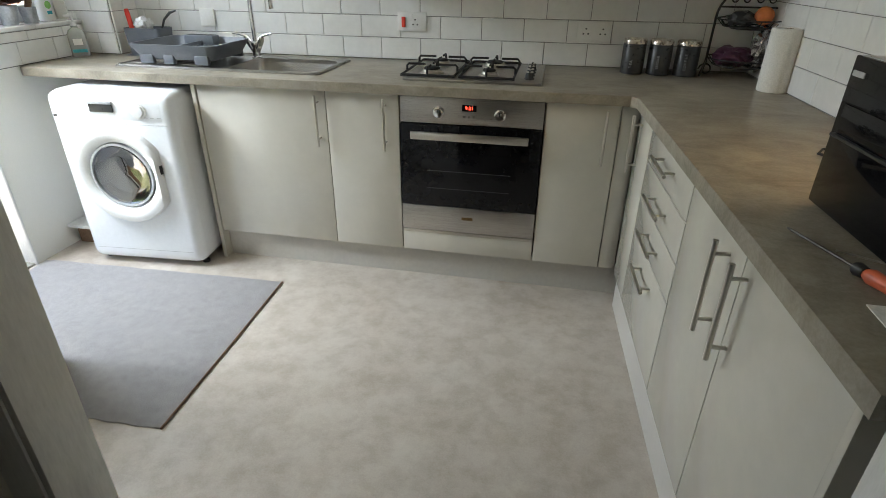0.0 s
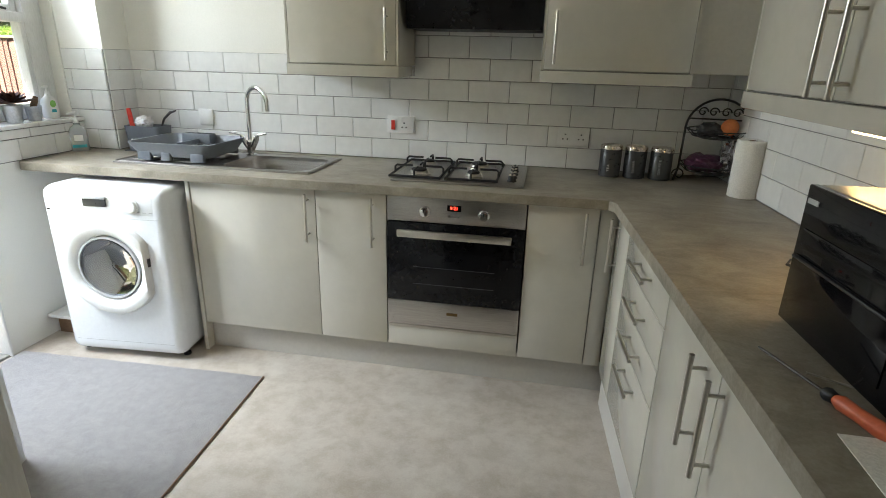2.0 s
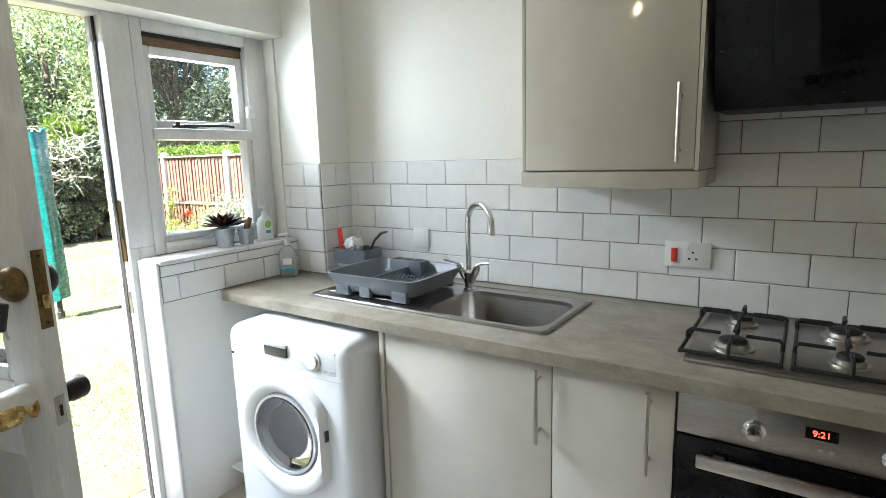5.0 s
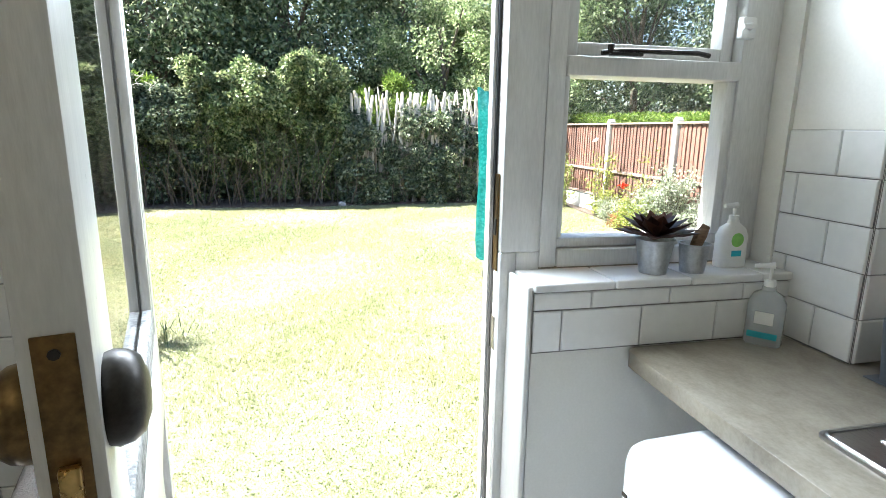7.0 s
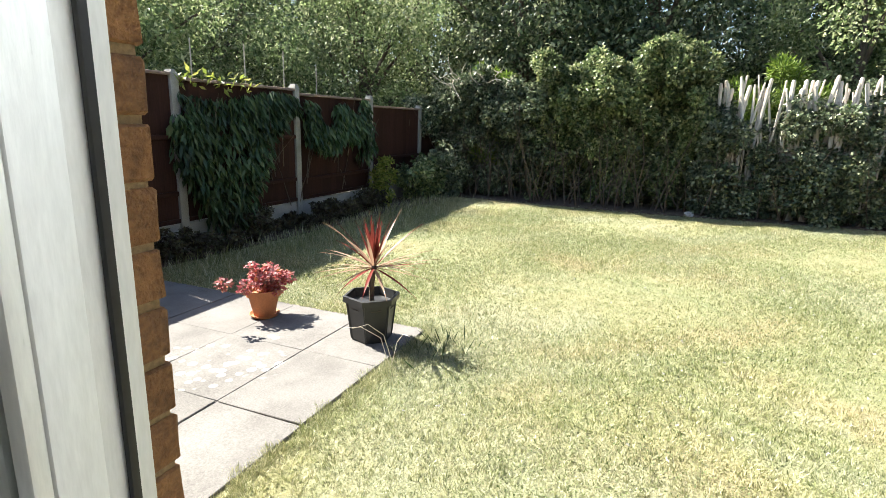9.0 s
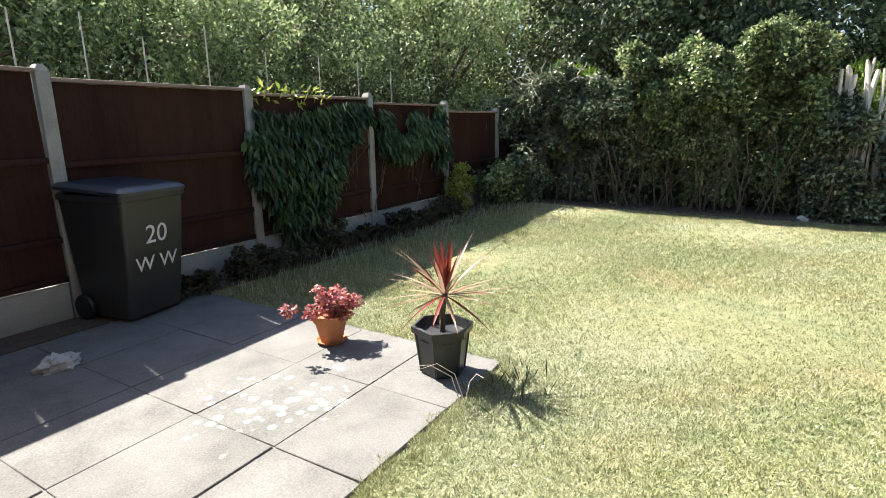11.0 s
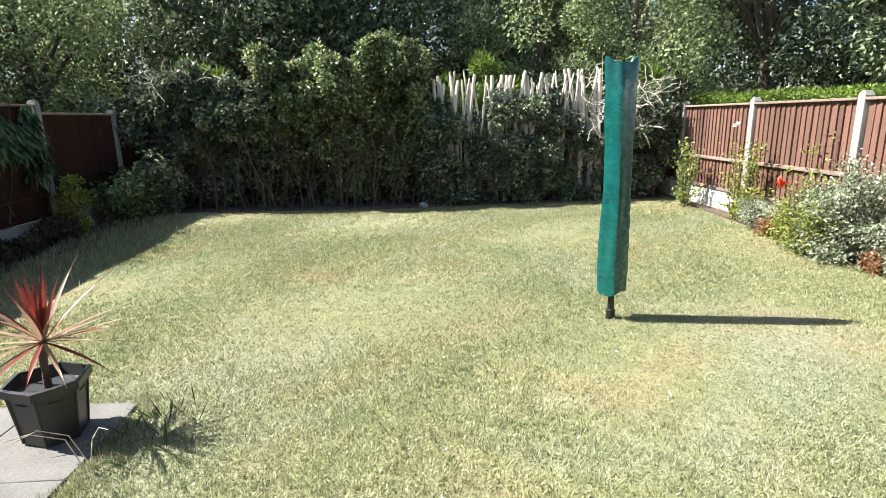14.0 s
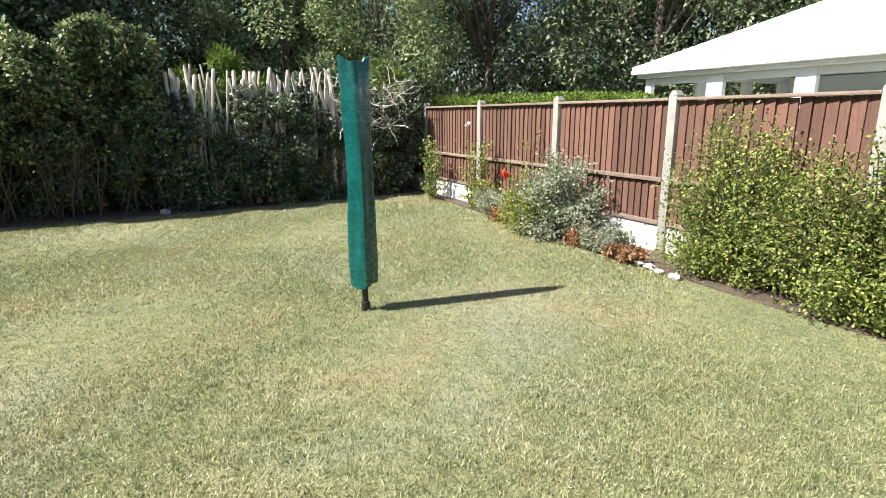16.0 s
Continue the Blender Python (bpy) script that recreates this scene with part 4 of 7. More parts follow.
# ---- gas hob ----
hob = thing("gas_hob", "steel four-ring gas hob with black iron pan supports", "hob", pose(-0.315, 2.565, 0.91))
part("tray", box(bm_new(), -0.29, 0.29, -0.245, 0.235, 0.0005, 0.012, bev=0.005), "steel", hob)
for i, (x, y, r) in enumerate(((-0.19, -0.11, 0.042), (-0.19, 0.12, 0.034), (0.06, -0.11, 0.034), (0.06, 0.12, 0.046))):
    bm = lathe(bm_new(), [(r * 1.25, 0), (r * 1.25, 0.004), (r, 0.006), (r * 0.95, 0.016), (r * 0.9, 0.017)], 24, (x, y, 0.0125))
    bu = part("burner", bm, "bar_steel", hob)
    part("burner_cap", lathe(bm_new(), [(r * 0.82, 0.017), (r * 0.85, 0.021), (r * 0.7, 0.026), (0.001, 0.027)], 24, (x, y, 0.0125)), "cast_iron", bu)
for cx in (-0.19, 0.06):
    bm = bm_new()
    z = 0.048
    w2, d2 = 0.112, 0.21
    tube(bm, [(cx - w2, -d2, 0.018), (cx + w2, -d2, 0.018), (cx + w2, d2, 0.018), (cx - w2, d2, 0.018), (cx - w2, -d2, 0.018)], 0.0055, 6)
    for y, far in ((-0.11, -d2), (0.12, d2)):
        for sx in (-1, 1):
            tube(bm, [(cx + sx * w2, y, 0.018), (cx + sx * w2, y, z - 0.008), (cx + sx * (w2 - 0.008), y, z), (cx + sx * 0.03, y, z)], 0.005, 6)
        s = 1 if far > 0 else -1
        tube(bm, [(cx, far, 0.018), (cx, far, z - 0.008), (cx, far - s * 0.008, z), (cx, y + s * 0.03, z)], 0.005, 6)
        tube(bm, [(cx, y - s * 0.1, 0.014), (cx, y - s * 0.1, z - 0.008), (cx, y - s * 0.09, z), (cx, y - s * 0.03, z)], 0.005, 6)
    for sx in (-1, 1):
        for sy in (-1, 1):
            tube(bm, [(cx + sx * w2, sy * d2, 0.018), (cx + sx * w2, sy * d2, 0.0125)], 0.006, 6)
    part("pan_support", bm, "cast_iron", hob)
for i in range(4):
    y = -0.16 + 0.075 * i
    bm = lathe(bm_new(), [(0.021, 0), (0.021, 0.003), (0.017, 0.005), (0.015, 0.026), (0.001, 0.027)], 20, (0.235, y, 0.0125))
    box(bm, 0.231, 0.239, y - 0.015, y + 0.015, 0.038, 0.045, bev=0.002)
    kn = part("knob", bm, "black_plastic", hob)
    part("knob_cap", lathe(bm_new(), [(0.0155, 0.0), (0.015, 0.003), (0.001, 0.0035)], 18, (0.235, y, 0.0395)), "bar_steel", kn)

# ---- sink, tap ----
sink = thing("sink", "stainless steel sink with drainer set in the worktop", "sink")
bm = bm_new()
SX0, SX1, SY0, SY1 = -2.0, -0.985, 2.335, 2.765
bx0, bx1, by0, by1 = HOLE[0] + 0.012, HOLE[1] - 0.012, 2.368, 2.70
edge = rrect(SX0, SX1, SY0, SY1, 0.02)
mouth = rrect(bx0, bx1, by0, by1, 0.075)
ring_skin(bm, [[(x, y, 0.9105) for x, y in edge], [(x, y, 0.9165) for x, y in edge], [(x, y, 0.9165) for x, y in mouth], [(x, y, 0.9) for x, y in mouth]], True, False)
part("rim", bm, "steel", sink)
bm = bm_new()
outer = rrect(bx0, bx1, by0, by1, 0.075)
inner = rrect(bx0 + 0.02, bx1 - 0.02, by0 + 0.02, by1 - 0.02, 0.06)
flat = rrect(bx0 + 0.05, bx1 - 0.05, by0 + 0.05, by1 - 0.05, 0.04)
ring_skin(bm, [[(x, y, 0.9) for x, y in outer], [(x, y, 0.78) for x, y in inner], [(x, y, 0.765) for x, y in flat]], True, False)
bm.faces.new([v for v in bm.verts][-len(flat):])
part("bowl", bm, "steel", sink)
part("raised_edge", tube(bm_new(), [(x, y, 0.9165) for x, y in rrect(SX0 + 0.008, SX1 - 0.008, SY0 + 0.008, SY1 - 0.008, 0.02)] + [(SX1 - 0.008, SY1 - 0.028, 0.9165)], 0.004, 6), "steel", sink)
for i in range(7):
    y = 2.42 + 0.042 * i
    part("drainer_rib", tube(bm_new(), [(-1.95, y, 0.9165), (-1.6, y, 0.9165)], 0.004, 6), "steel", sink)
part("waste", lathe(bm_new(), [(0.04, 0), (0.038, 0.003), (0.02, 0.002), (0.001, 0.001)], 20, (-1.28, 2.55, 0.766)), "chrome", sink)
part("overflow", tube(bm_new(), [(bx1 - 0.008, 2.55, 0.86), (bx1 - 0.014, 2.55, 0.858)], 0.016, 16), "chrome", sink)

tap = thing("mixer_tap", "tall chrome swan-neck mixer tap with two lever handles", "tap", pose(-1.468, 2.705, 0.9165))
part("base", lathe(bm_new(), [(0.026, 0), (0.026, 0.005), (0.02, 0.009), (0.018, 0.05), (0.021, 0.055), (0.021, 0.07), (0.012, 0.08)], 24), "chrome", tap)
arc = [(0, 0, 0.07), (0, 0, 0.27)] + [(0.075 - 0.075 * math.cos(a), -0.04 * (1 - math.cos(a)), 0.27 + 0.075 * math.sin(a)) for a in (math.pi * k / 12 for k in range(1, 13))]
arc += [(arc[-1][0] + 0.003, arc[-1][1] - 0.002, 0.235)]
part("spout", tube(bm_new(), arc, 0.0115, 14), "chrome", tap)
for s in (-1, 1):
    bm = bm_new()
    tube(bm, [(0, 0, 0.02), (s * 0.035, -0.005, 0.08), (s * 0.042, -0.006, 0.1)], [0.014, 0.015, 0.013], 14)
    tube(bm, [(s * 0.036, -0.005, 0.098), (s * 0.06, -0.012, 0.108), (s * 0.105, -0.02, 0.116)], [0.008, 0.006, 0.005], 10)
    part("lever", bm, "chrome", tap)

# ---- washing machine ----
wm = thing("washing_machine", "white front-loading washing machine with round glass porthole", "washing machine", pose(-1.872, 2.105, 0, 0, 0, 4.0))
part("body", box(bm_new(), -0.297, 0.297, -0.018, 0.54, 0.02, 0.845, bev=0.05, seg=7), "white_enamel", wm)
fascia = part("control_panel", box(bm_new(), -0.246, 0.246, -0.0187, -0.01, 0.728, 0.812, bev=0.004, seg=3), "white_enamel", wm)
part("seam", box(bm_new(), -0.262, 0.262, -0.0186, -0.012, 0.7095, 0.7115), "grey_ink", wm)
part("seam", box(bm_new(), -0.25, 0.25, -0.0186, -0.012, 0.086, 0.088), "grey_ink", wm)
part("drawer_handle", box(bm_new(), -0.08, 0.03, -0.026, -0.019, 0.762, 0.808, bev=0.003), "charcoal", fascia, "dark recessed drawer grip")
part("grip_lip", box(bm_new(), -0.082, 0.032, -0.03, -0.02, 0.797, 0.811, bev=0.003), "grey_ink", fascia)
part("dial", lathe(bm_new(), [(0.037, 0), (0.036, 0.004), (0.029, 0.005), (0.026, 0.012), (0.001, 0.013)], 28, (0.145, -0.02, 0.772), True, (0, -1, 0)), "white_plastic", fascia)
part("indicator", box(bm_new(), -0.262, -0.248, -0.0215, -0.0195, 0.736, 0.744), "dark_metal", fascia)
for i in range(3):
    part("mark", box(bm_new(), 0.165 + 0.03 * i, 0.182 + 0.03 * i, -0.021, -0.0195, 0.742, 0.745), "grey_ink", fascia)
part("mark", box(bm_new(), -0.03, 0.035, -0.0175, -0.0155, 0.694, 0.702), "grey_ink", wm)
rings = []
for rad_, dep in ((0.23, 0.0), (0.23, 0.02), (0.223, 0.031), (0.208, 0.036), (0.178, 0.034), (0.16, 0.02), (0.15, 0.0)):
    ring = []
    for s in range(56):
        a = 2 * math.pi * s / 56
        x, z = rad_ * math.cos(a), rad_ * math.sin(a)
        ring.append((0.0 + min(x, 0.195 - 0.3 * dep), -0.017 - dep, 0.476 + z))
    rings.append(ring)
bm = bm_new()
ring_skin(bm, rings, True, False)
pd = part("porthole_door", bm, "white_plastic", wm, "white rounded door ring")
part("catch", box(bm_new(), 0.187, 0.1955, -0.034, -0.0175, 0.49, 0.53, bev=0.002), "charcoal", pd, "small door catch")
part("seal", lathe(bm_new(), [(0.152, 0.0), (0.15, 0.02), (0.141, 0.02), (0.138, 0.0)], 36, (0.0, -0.02, 0.476), False, (0, -1, 0)), "grey_ink", pd)
part("glass", lathe(bm_new(), [(0.136, 0.018), (0.122, 0.009), (0.085, 0.003), (0.001, 0.001)], 36, (0.0, -0.02, 0.476), False, (0, -1, 0)), "porthole_glass", pd)
part("drum", lathe(bm_new(), [(0.15, 0.0), (0.1, 0.0006), (0.001, 0.001)], 30, (0.0, -0.0185, 0.476), False, (0, -1, 0)), "black_plastic", wm, "dark drum opening")
for x, y in ((-0.26, 0.06), (0.26, 0.06), (-0.26, 0.48), (0.26, 0.48)):
    part("foot", lathe(bm_new(), [(0.018, 0), (0.018, 0.012), (0.008, 0.014), (0.008, 0.03)], 12, (x, y, 0)), "black_plastic", wm)
for s in (-1, 1):
    part("caddy_edge", box(bm_new(), s * 0.29 - 0.004, s * 0.29 + 0.004, 0.05, 0.5, 0.3, 0.31), "white_enamel", wm)

# low timber block and shelf end between machine and half wall
solid("timber_offcut", bx(-2.40, -2.26, 2.24, 2.32, 0.0, 0.10, bev=0.004), "timber", "dark brown timber offcut on the floor", "timber block")
solid("shelf_board", bx(-2.414, -2.25, 2.2, 2.5, 0.1005, 0.118, bev=0.003), "painted_wood", "white board resting on a timber block", "board")

# ---- mat ----
bm = bm_new()
poly = [(-1.117, 1.13), (-1.148, 2.063), (-2.40, 2.02), (-2.35, 1.10)]
n = 26
grid = [[None] * (n + 1) for _ in range(n + 1)]
P = [Vector((*q, 0)) for q in poly]
rs = random.Random(5)
for i in range(n + 1):
    for j in range(n + 1):
        u, v = i / n, j / n
        p = P[0] * (1 - u) * (1 - v) + P[1] * (1 - u) * v + P[2] * u * v + P[3] * u * (1 - v)
        edge = i in (0, n) or j in (0, n)
        if edge:
            p += Vector((rs.uniform(-0.004, 0.004), rs.uniform(-0.004, 0.004), 0))
        grid[i][j] = bm.verts.new((p.x, p.y, 0.006 if edge else 0.011 + 0.0015 * noise.noise(p * 9)))
for i in range(n):
    for j in range(n):
        bm.faces.new((grid[i][j], grid[i + 1][j], grid[i + 1][j + 1], grid[i][j + 1]))
border = [grid[0][j] for j in range(n + 1)] + [grid[i][n] for i in range(1, n + 1)] + [grid[n][j] for j in range(n - 1, -1, -1)] + [grid[i][0] for i in range(n - 1, 0, -1)]
low = [bm.verts.new((v.co.x, v.co.y, 0.0005)) for v in border]
for i in range(len(border)):
    j = (i + 1) % len(border)
    bm.faces.new((border[i], border[j], low[j], low[i]))
mat_rug = solid("door_mat", bm, "carpet", "large grey carpet mat with frayed edges on the vinyl", "mat")
bm = tube(bm_new(), [P[0] + Vector((0, 0, 0.005)), P[0].lerp(P[1], 0.5) + Vector((0.003, 0, 0.005)), P[1] + Vector((0, 0, 0.005))], 0.004, 6)
part("bound_edge", bm, "timber", mat_rug, "brown frayed edge")

# ---- wall units and hood ----


def wall_unit(label, x0, x1, handles, m=None, y0=2.53, depth=0.32, split=(), z0=1.385, z1=2.095, grip=0.0):
    ob = thing("wall_cabinet", label, "cabinet", m, "kitchen wall units")
    part("body", bx(x0, x1, y0 + 0.021, y0 + depth, z0, z1), "carcass", ob)
    edges = [x0, *split, x1]
    for (a, b), h in zip(zip(edges, edges[1:]), handles):
        d = part("door", bx(a + 0.012 if a == x0 else a + 0.0015, b - 0.012 if b == x1 else b - 0.0015, y0, y0 + 0.019, z0 + 0.003, z1 - 0.003, bev=0.002), "gloss_door", ob)
        bar_handle(d, h, y0, z0 + 0.025 + grip, z0 + 0.235 + grip)
    part("side", bx(x0, x0 + 0.0105, y0 + 0.001, y0 + 0.02, z0, z1), "gloss_door", ob)
    part("side", bx(x1 - 0.0105, x1, y0 + 0.001, y0 + 0.02, z0, z1), "gloss_door", ob)
    part("pelmet", bx(x0 - 0.003, x1 + 0.003, y0 - 0.006, y0 + depth, z0 - 0.05, z0 - 0.001, bev=0.004), "gloss_door", ob)
    part("cornice", bx(x0 - 0.006, x1 + 0.006, y0 - 0.01, y0 + depth, z1 + 0.001, z1 + 0.042, bev=0.005), "gloss_door", ob)
    return ob


wall_unit("tall cream gloss wall cabinet beside the hood", -1.15, -0.622, [-0.672])
wall_unit("tall cream gloss wall cabinet near the corner", 0.005, 0.617, [0.055])
E2 = EAST @ pose(0.24 - 2.53, 0, 0) @ Matrix.Rotation(radians(-90), 4, "Z")
wall_unit("cream gloss double-door wall cabinet over the worktop", 0.36, 1.31, [0.79, 0.88], E2, split=(0.835,), depth=0.322, z0=1.353, z1=2.085, grip=-0.02)
solid("corner_wall_panel", bx(0.62, 0.92, 2.58, 2.598, 1.385, 2.085), "carcass", "cream infill panel in the wall unit corner", "cabinet panel")
strip = thing("under_cabinet_light", "slim lit strip lamp under the wall cabinet", "lamp", E2)
part("housing", bx(0.75, 1.25, 2.62, 2.66, 1.289, 1.302, bev=0.002), "white_plastic", strip)
part("tube", bx(0.76, 1.24, 2.628, 2.652, 1.282, 1.2885, bev=0.001), "lamp_strip", strip, "glowing warm tube")

hood = thing("cooker_hood", "angled black glass cooker hood with chimney", "cooker hood")
bm = bm_new()
prof = [(2.50, 1.975), (2.515, 1.985), (2.86, 1.985), (2.86, 1.545), (2.62, 1.545), (2.60, 1.552)]
ring_skin(bm, [[(-0.597, y, z) for y, z in prof], [(-0.003, y, z) for y, z in prof]], True, True)
part("body", bm, "black_plastic", hood)
tilt = math.degrees(math.atan2(0.10, 0.42))
HG = pose(-0.30, 2.548, 1.765, 0, 0, 0) @ pose(0, 0, 0, tilt, 0, 0)
glassp = part("glass_panel", bx(-0.3, 0.3, -0.006, 0.0, -0.225, 0.225, bev=0.001), "black_glass", hood, "tilted black glass panel", m=HG)
part("inner_panel", bx(-0.165, 0.165, -0.011, -0.0065, -0.15, 0.11, bev=0.002), "black_glass", glassp)
for i in range(5):
    part("button", tube(bm_new(), [(-0.04 + 0.02 * i, -0.0062, 0.143), (-0.04 + 0.02 * i, -0.011, 0.143)], 0.0075, 14), "chrome", glassp)
part("badge", bx(-0.014, 0.014, -0.0075, -0.0062, 0.187, 0.194), "grey_ink", glassp)
part("chimney", bx(-0.425, -0.18, 2.62, 2.86, 1.986, 2.4), "black_plastic", hood, "black square chimney")

# ---- sockets and switch ----


def socket(x0, x1, z0, z1, label, red=False, holes=2):
    s = thing("double_socket" if holes else "switched_spur", label, "socket", pose(x0, YN - 0.0085, z0))
    w, h = x1 - x0, z1 - z0
    part("plate", box(bm_new(), 0, w, -0.009, 0, 0, h, bev=0.002), "white_plastic", s)
    n = holes
    for i in range(n):
        cx = w * (0.5 + i) / n if not red else w * (0.62 if i == 0 else 0.62)
        if red and i:
            continue
        for dx, dz in ((0, 0.016), (-0.011, -0.006), (0.011, -0.006)):
            part("pin_hole", bx(cx + dx - 0.0035, cx + dx + 0.0035, -0.0102, -0.0092, h * 0.42 + dz - 0.003, h * 0.42 + dz + 0.003), "rubber", s)
        part("rocker", bx(cx - 0.004 + (0.016 if i else -0.016), cx + 0.004 + (0.016 if i else -0.016), -0.0125, -0.0092, h * 0.7, h * 0.88, bev=0.001), "white_plastic", s)
    if red:
        part("rocker", bx(w * 0.15, w * 0.28, -0.014, -0.0092, h * 0.2, h * 0.75, bev=0.001), "red_plastic", s, "red cooker switch")
    return s


socket(-0.765, -0.62, 1.048, 1.135, "white cooker switch and socket plate with red rocker", True, 1)
socket(0.108, 0.262, 1.03, 1.115, "white double wall socket on the tiles")
socket(-1.845, -1.762, 1.042, 1.127, "white switched spur plate on the tiles", False, 0)

# ---- things on the worktop ----
WT = 0.9105


def canister(x, y):
    c = thing("storage_canister", "dark grey enamel canister with steel lid and small lettering", "canister", pose(x, y, WT), "three canisters")
    part("body", lathe(bm_new(), [(0.046, 0), (0.05, 0.003), (0.05, 0.125), (0.048, 0.128)], 28), "charcoal", c)
    part("lid", lathe(bm_new(), [(0.051, 0.1285), (0.051, 0.142), (0.047, 0.148), (0.001, 0.149)], 28), "pink_label", c, "steel lid")
    return c


for (x, y), word in zip(((0.362, 2.74), (0.474, 2.732), (0.588, 2.724)), ("TEA", "SUGAR", "COFFEE")):
    c = canister(x, y)
    for i in range(len(word)):
        tmesh = text_mesh(word[i], 0.016)
        tmesh.materials.clear()
        tmesh.materials.append(M["grey_ink"])
        part("lettering", tmesh, "grey_ink", c, m=pose(0, 0, 0, 0, 0, -14) @ pose(0.0, -0.0515, 0.032 + 0.012 * i, 90, 0, 0) @ pose(0, 0, 0, 0, 0, 90))

fr = thing("fruit_rack", "two-tier black wire fruit rack with arched scroll top", "fruit rack", pose(0.80, 2.70, WT, 0, 0, -8))
for s in (-1, 1):
    pts = [(s * 0.15, 0.0, 0.0), (s * 0.145, 0, 0.02), (s * 0.135, 0, 0.06), (s * 0.132, 0, 0.22)] + [(s * 0.132 * math.cos(a), 0, 0.24 + 0.132 * math.sin(a)) for a in (math.pi / 2 * k / 8 for k in range(9))]
    part("side_wire", tube(bm_new(), pts, 0.005, 8), "cast_iron", fr)
    sp = [(s * (0.13 + 0.03 * math.cos(a) * (1 - k / 16)), 0, 0.03 + 0.03 * math.sin(a) * (1 - k / 16)) for k, a in ((k, 0.6 * k) for k in range(13))]
    part("scroll", tube(bm_new(), sp, 0.003, 6), "cast_iron", fr)
for x in (-0.07, -0.025, 0.025, 0.07):
    sp = [(x + 0.022 * math.cos(a) * (1 - k / 18), 0, 0.315 + 0.022 * math.sin(a) * (1 - k / 18)) for k, a in ((k, 0.55 * k) for k in range(14))]
    part("scroll", tube(bm_new(), sp, 0.0028, 6), "cast_iron", fr)
part("brace", tube(bm_new(), [(-0.125, 0, 0.285), (0.125, 0, 0.285)], 0.0035, 6), "cast_iron", fr)
for z, r in ((0.05, 0.135), (0.205, 0.125)):
    bm = bm_new()
    for rr, zz in ((r, z + 0.035), (r * 0.8, z + 0.008), (r * 0.55, z), (r * 0.3, z)):
        tube(bm, [(rr * math.cos(a), rr * math.sin(a), zz) for a in (2 * math.pi * k / 28 for k in range(29))], 0.0028, 6, False)
    for k in range(14):
        a = 2 * math.pi * k / 14
        tube(bm, [(r * math.cos(a), r * math.sin(a), z + 0.035), (r * 0.8 * math.cos(a), r * 0.8 * math.sin(a), z + 0.008), (r * 0.3 * math.cos(a), r * 0.3 * math.sin(a), z)], 0.002, 5)
    part("basket", bm, "cast_iron", fr)


def lump(name, mtl, label, category, loc, r, squash=(1, 1, 1), rough=0.15, seed=1):
    bm = bm_new()
    bmesh.ops.create_icosphere(bm, subdivisions=3, radius=1)
    for v in bm.verts:
        d = 1 + rough * noise.noise(v.co * 2.3 + Vector((seed, 0, 0))) + rough * 0.5 * noise.noise(v.co * 6 + Vector((0, seed, 0)))
        v.co = Vector((v.co.x * squash[0], v.co.y * squash[1], v.co.z * squash[2])) * r * d
    return solid(name, bm, mtl, label, category, pose(*loc))


lump("orange", "fruit", "round orange in the upper wire basket", "fruit", (0.845, 2.68, WT + 0.255), 0.037, rough=0.03)
lump("dark_fruit_bag", "charcoal", "dark fruit bag in the upper basket", "bag", (0.765, 2.70, WT + 0.242), 0.05, (1.1, 0.8, 0.6), 0.35, 4)
lump("wrapped_bread", "purple", "purple wrapped packet in the lower basket", "packet", (0.765, 2.70, WT + 0.093), 0.068, (1.15, 0.9, 0.6), 0.4, 7)
lump("foil_packet", "silver_foil", "crumpled silver packet in the lower basket", "packet", (0.87, 2.69, WT + 0.125), 0.062, (0.7, 0.8, 1.2), 0.5, 9)
roll = thing("kitchen_roll", "white kitchen paper roll standing on the worktop", "kitchen roll", pose(0.87, 2.45, WT))
part("paper", lathe(bm_new(), [(0.02, 0.0), (0.056, 0.0), (0.0575, 0.003), (0.0575, 0.228), (0.056, 0.231), (0.021, 0.231), (0.02, 0.2)], 36, cap=False), "paper", roll)
part("core", lathe(bm_new(), [(0.0195, 0.003), (0.0195, 0.2295)], 20, cap=False), "timber", roll, "cardboard core")

MW = pose(0.562, 1.215, WT, 0, 0, 3.3) @ Matrix.Rotation(radians(-90), 4, "Z")
mw = thing("microwave", "black glass-fronted microwave oven on the worktop", "microwave", MW)
part("body", box(bm_new(), 0.0, 0.46, 0.018, 0.31, 0.012, 0.291, bev=0.004), "black_plastic", mw)
part("top", box(bm_new(), 0.002, 0.458, 0.02, 0.308, 0.2912, 0.2945, bev=0.001), "bar_steel", mw, "painted metal top plate")
part("front", box(bm_new(), 0.0, 0.46, 0.0, 0.0175, 0.010, 0.295, bev=0.003), "black_glass", mw, "glossy black front")
part("window", box(bm_new(), 0.02, 0.33, -0.002, -0.0003, 0.04, 0.21, bev=0.0006), "black_glass", mw)
part("handle", box(bm_new(), 0.02, 0.34, -0.012, -0.0021, 0.15, 0.156, bev=0.002), "black_plastic", mw)
part("badge", box(bm_new(), 0.012, 0.05, -0.0025, -0.0003, 0.26, 0.27), "grey_ink", mw)
for x, y in ((0.04, 0.05), (0.42, 0.05), (0.04, 0.28), (0.42, 0.28)):
    part("foot", lathe(bm_new(), [(0.012, 0), (0.012, 0.012)], 10, (x, y, 0)), "rubber", mw)
cable_pts = [(0.9, 1.63, WT + 0.004), (0.82, 1.648, WT + 0.004), (0.745, 1.625, WT + 0.004), (0.718, 1.58, WT + 0.004), (0.75, 1.535, WT + 0.004), (0.9, 1.5, WT + 0.004)]
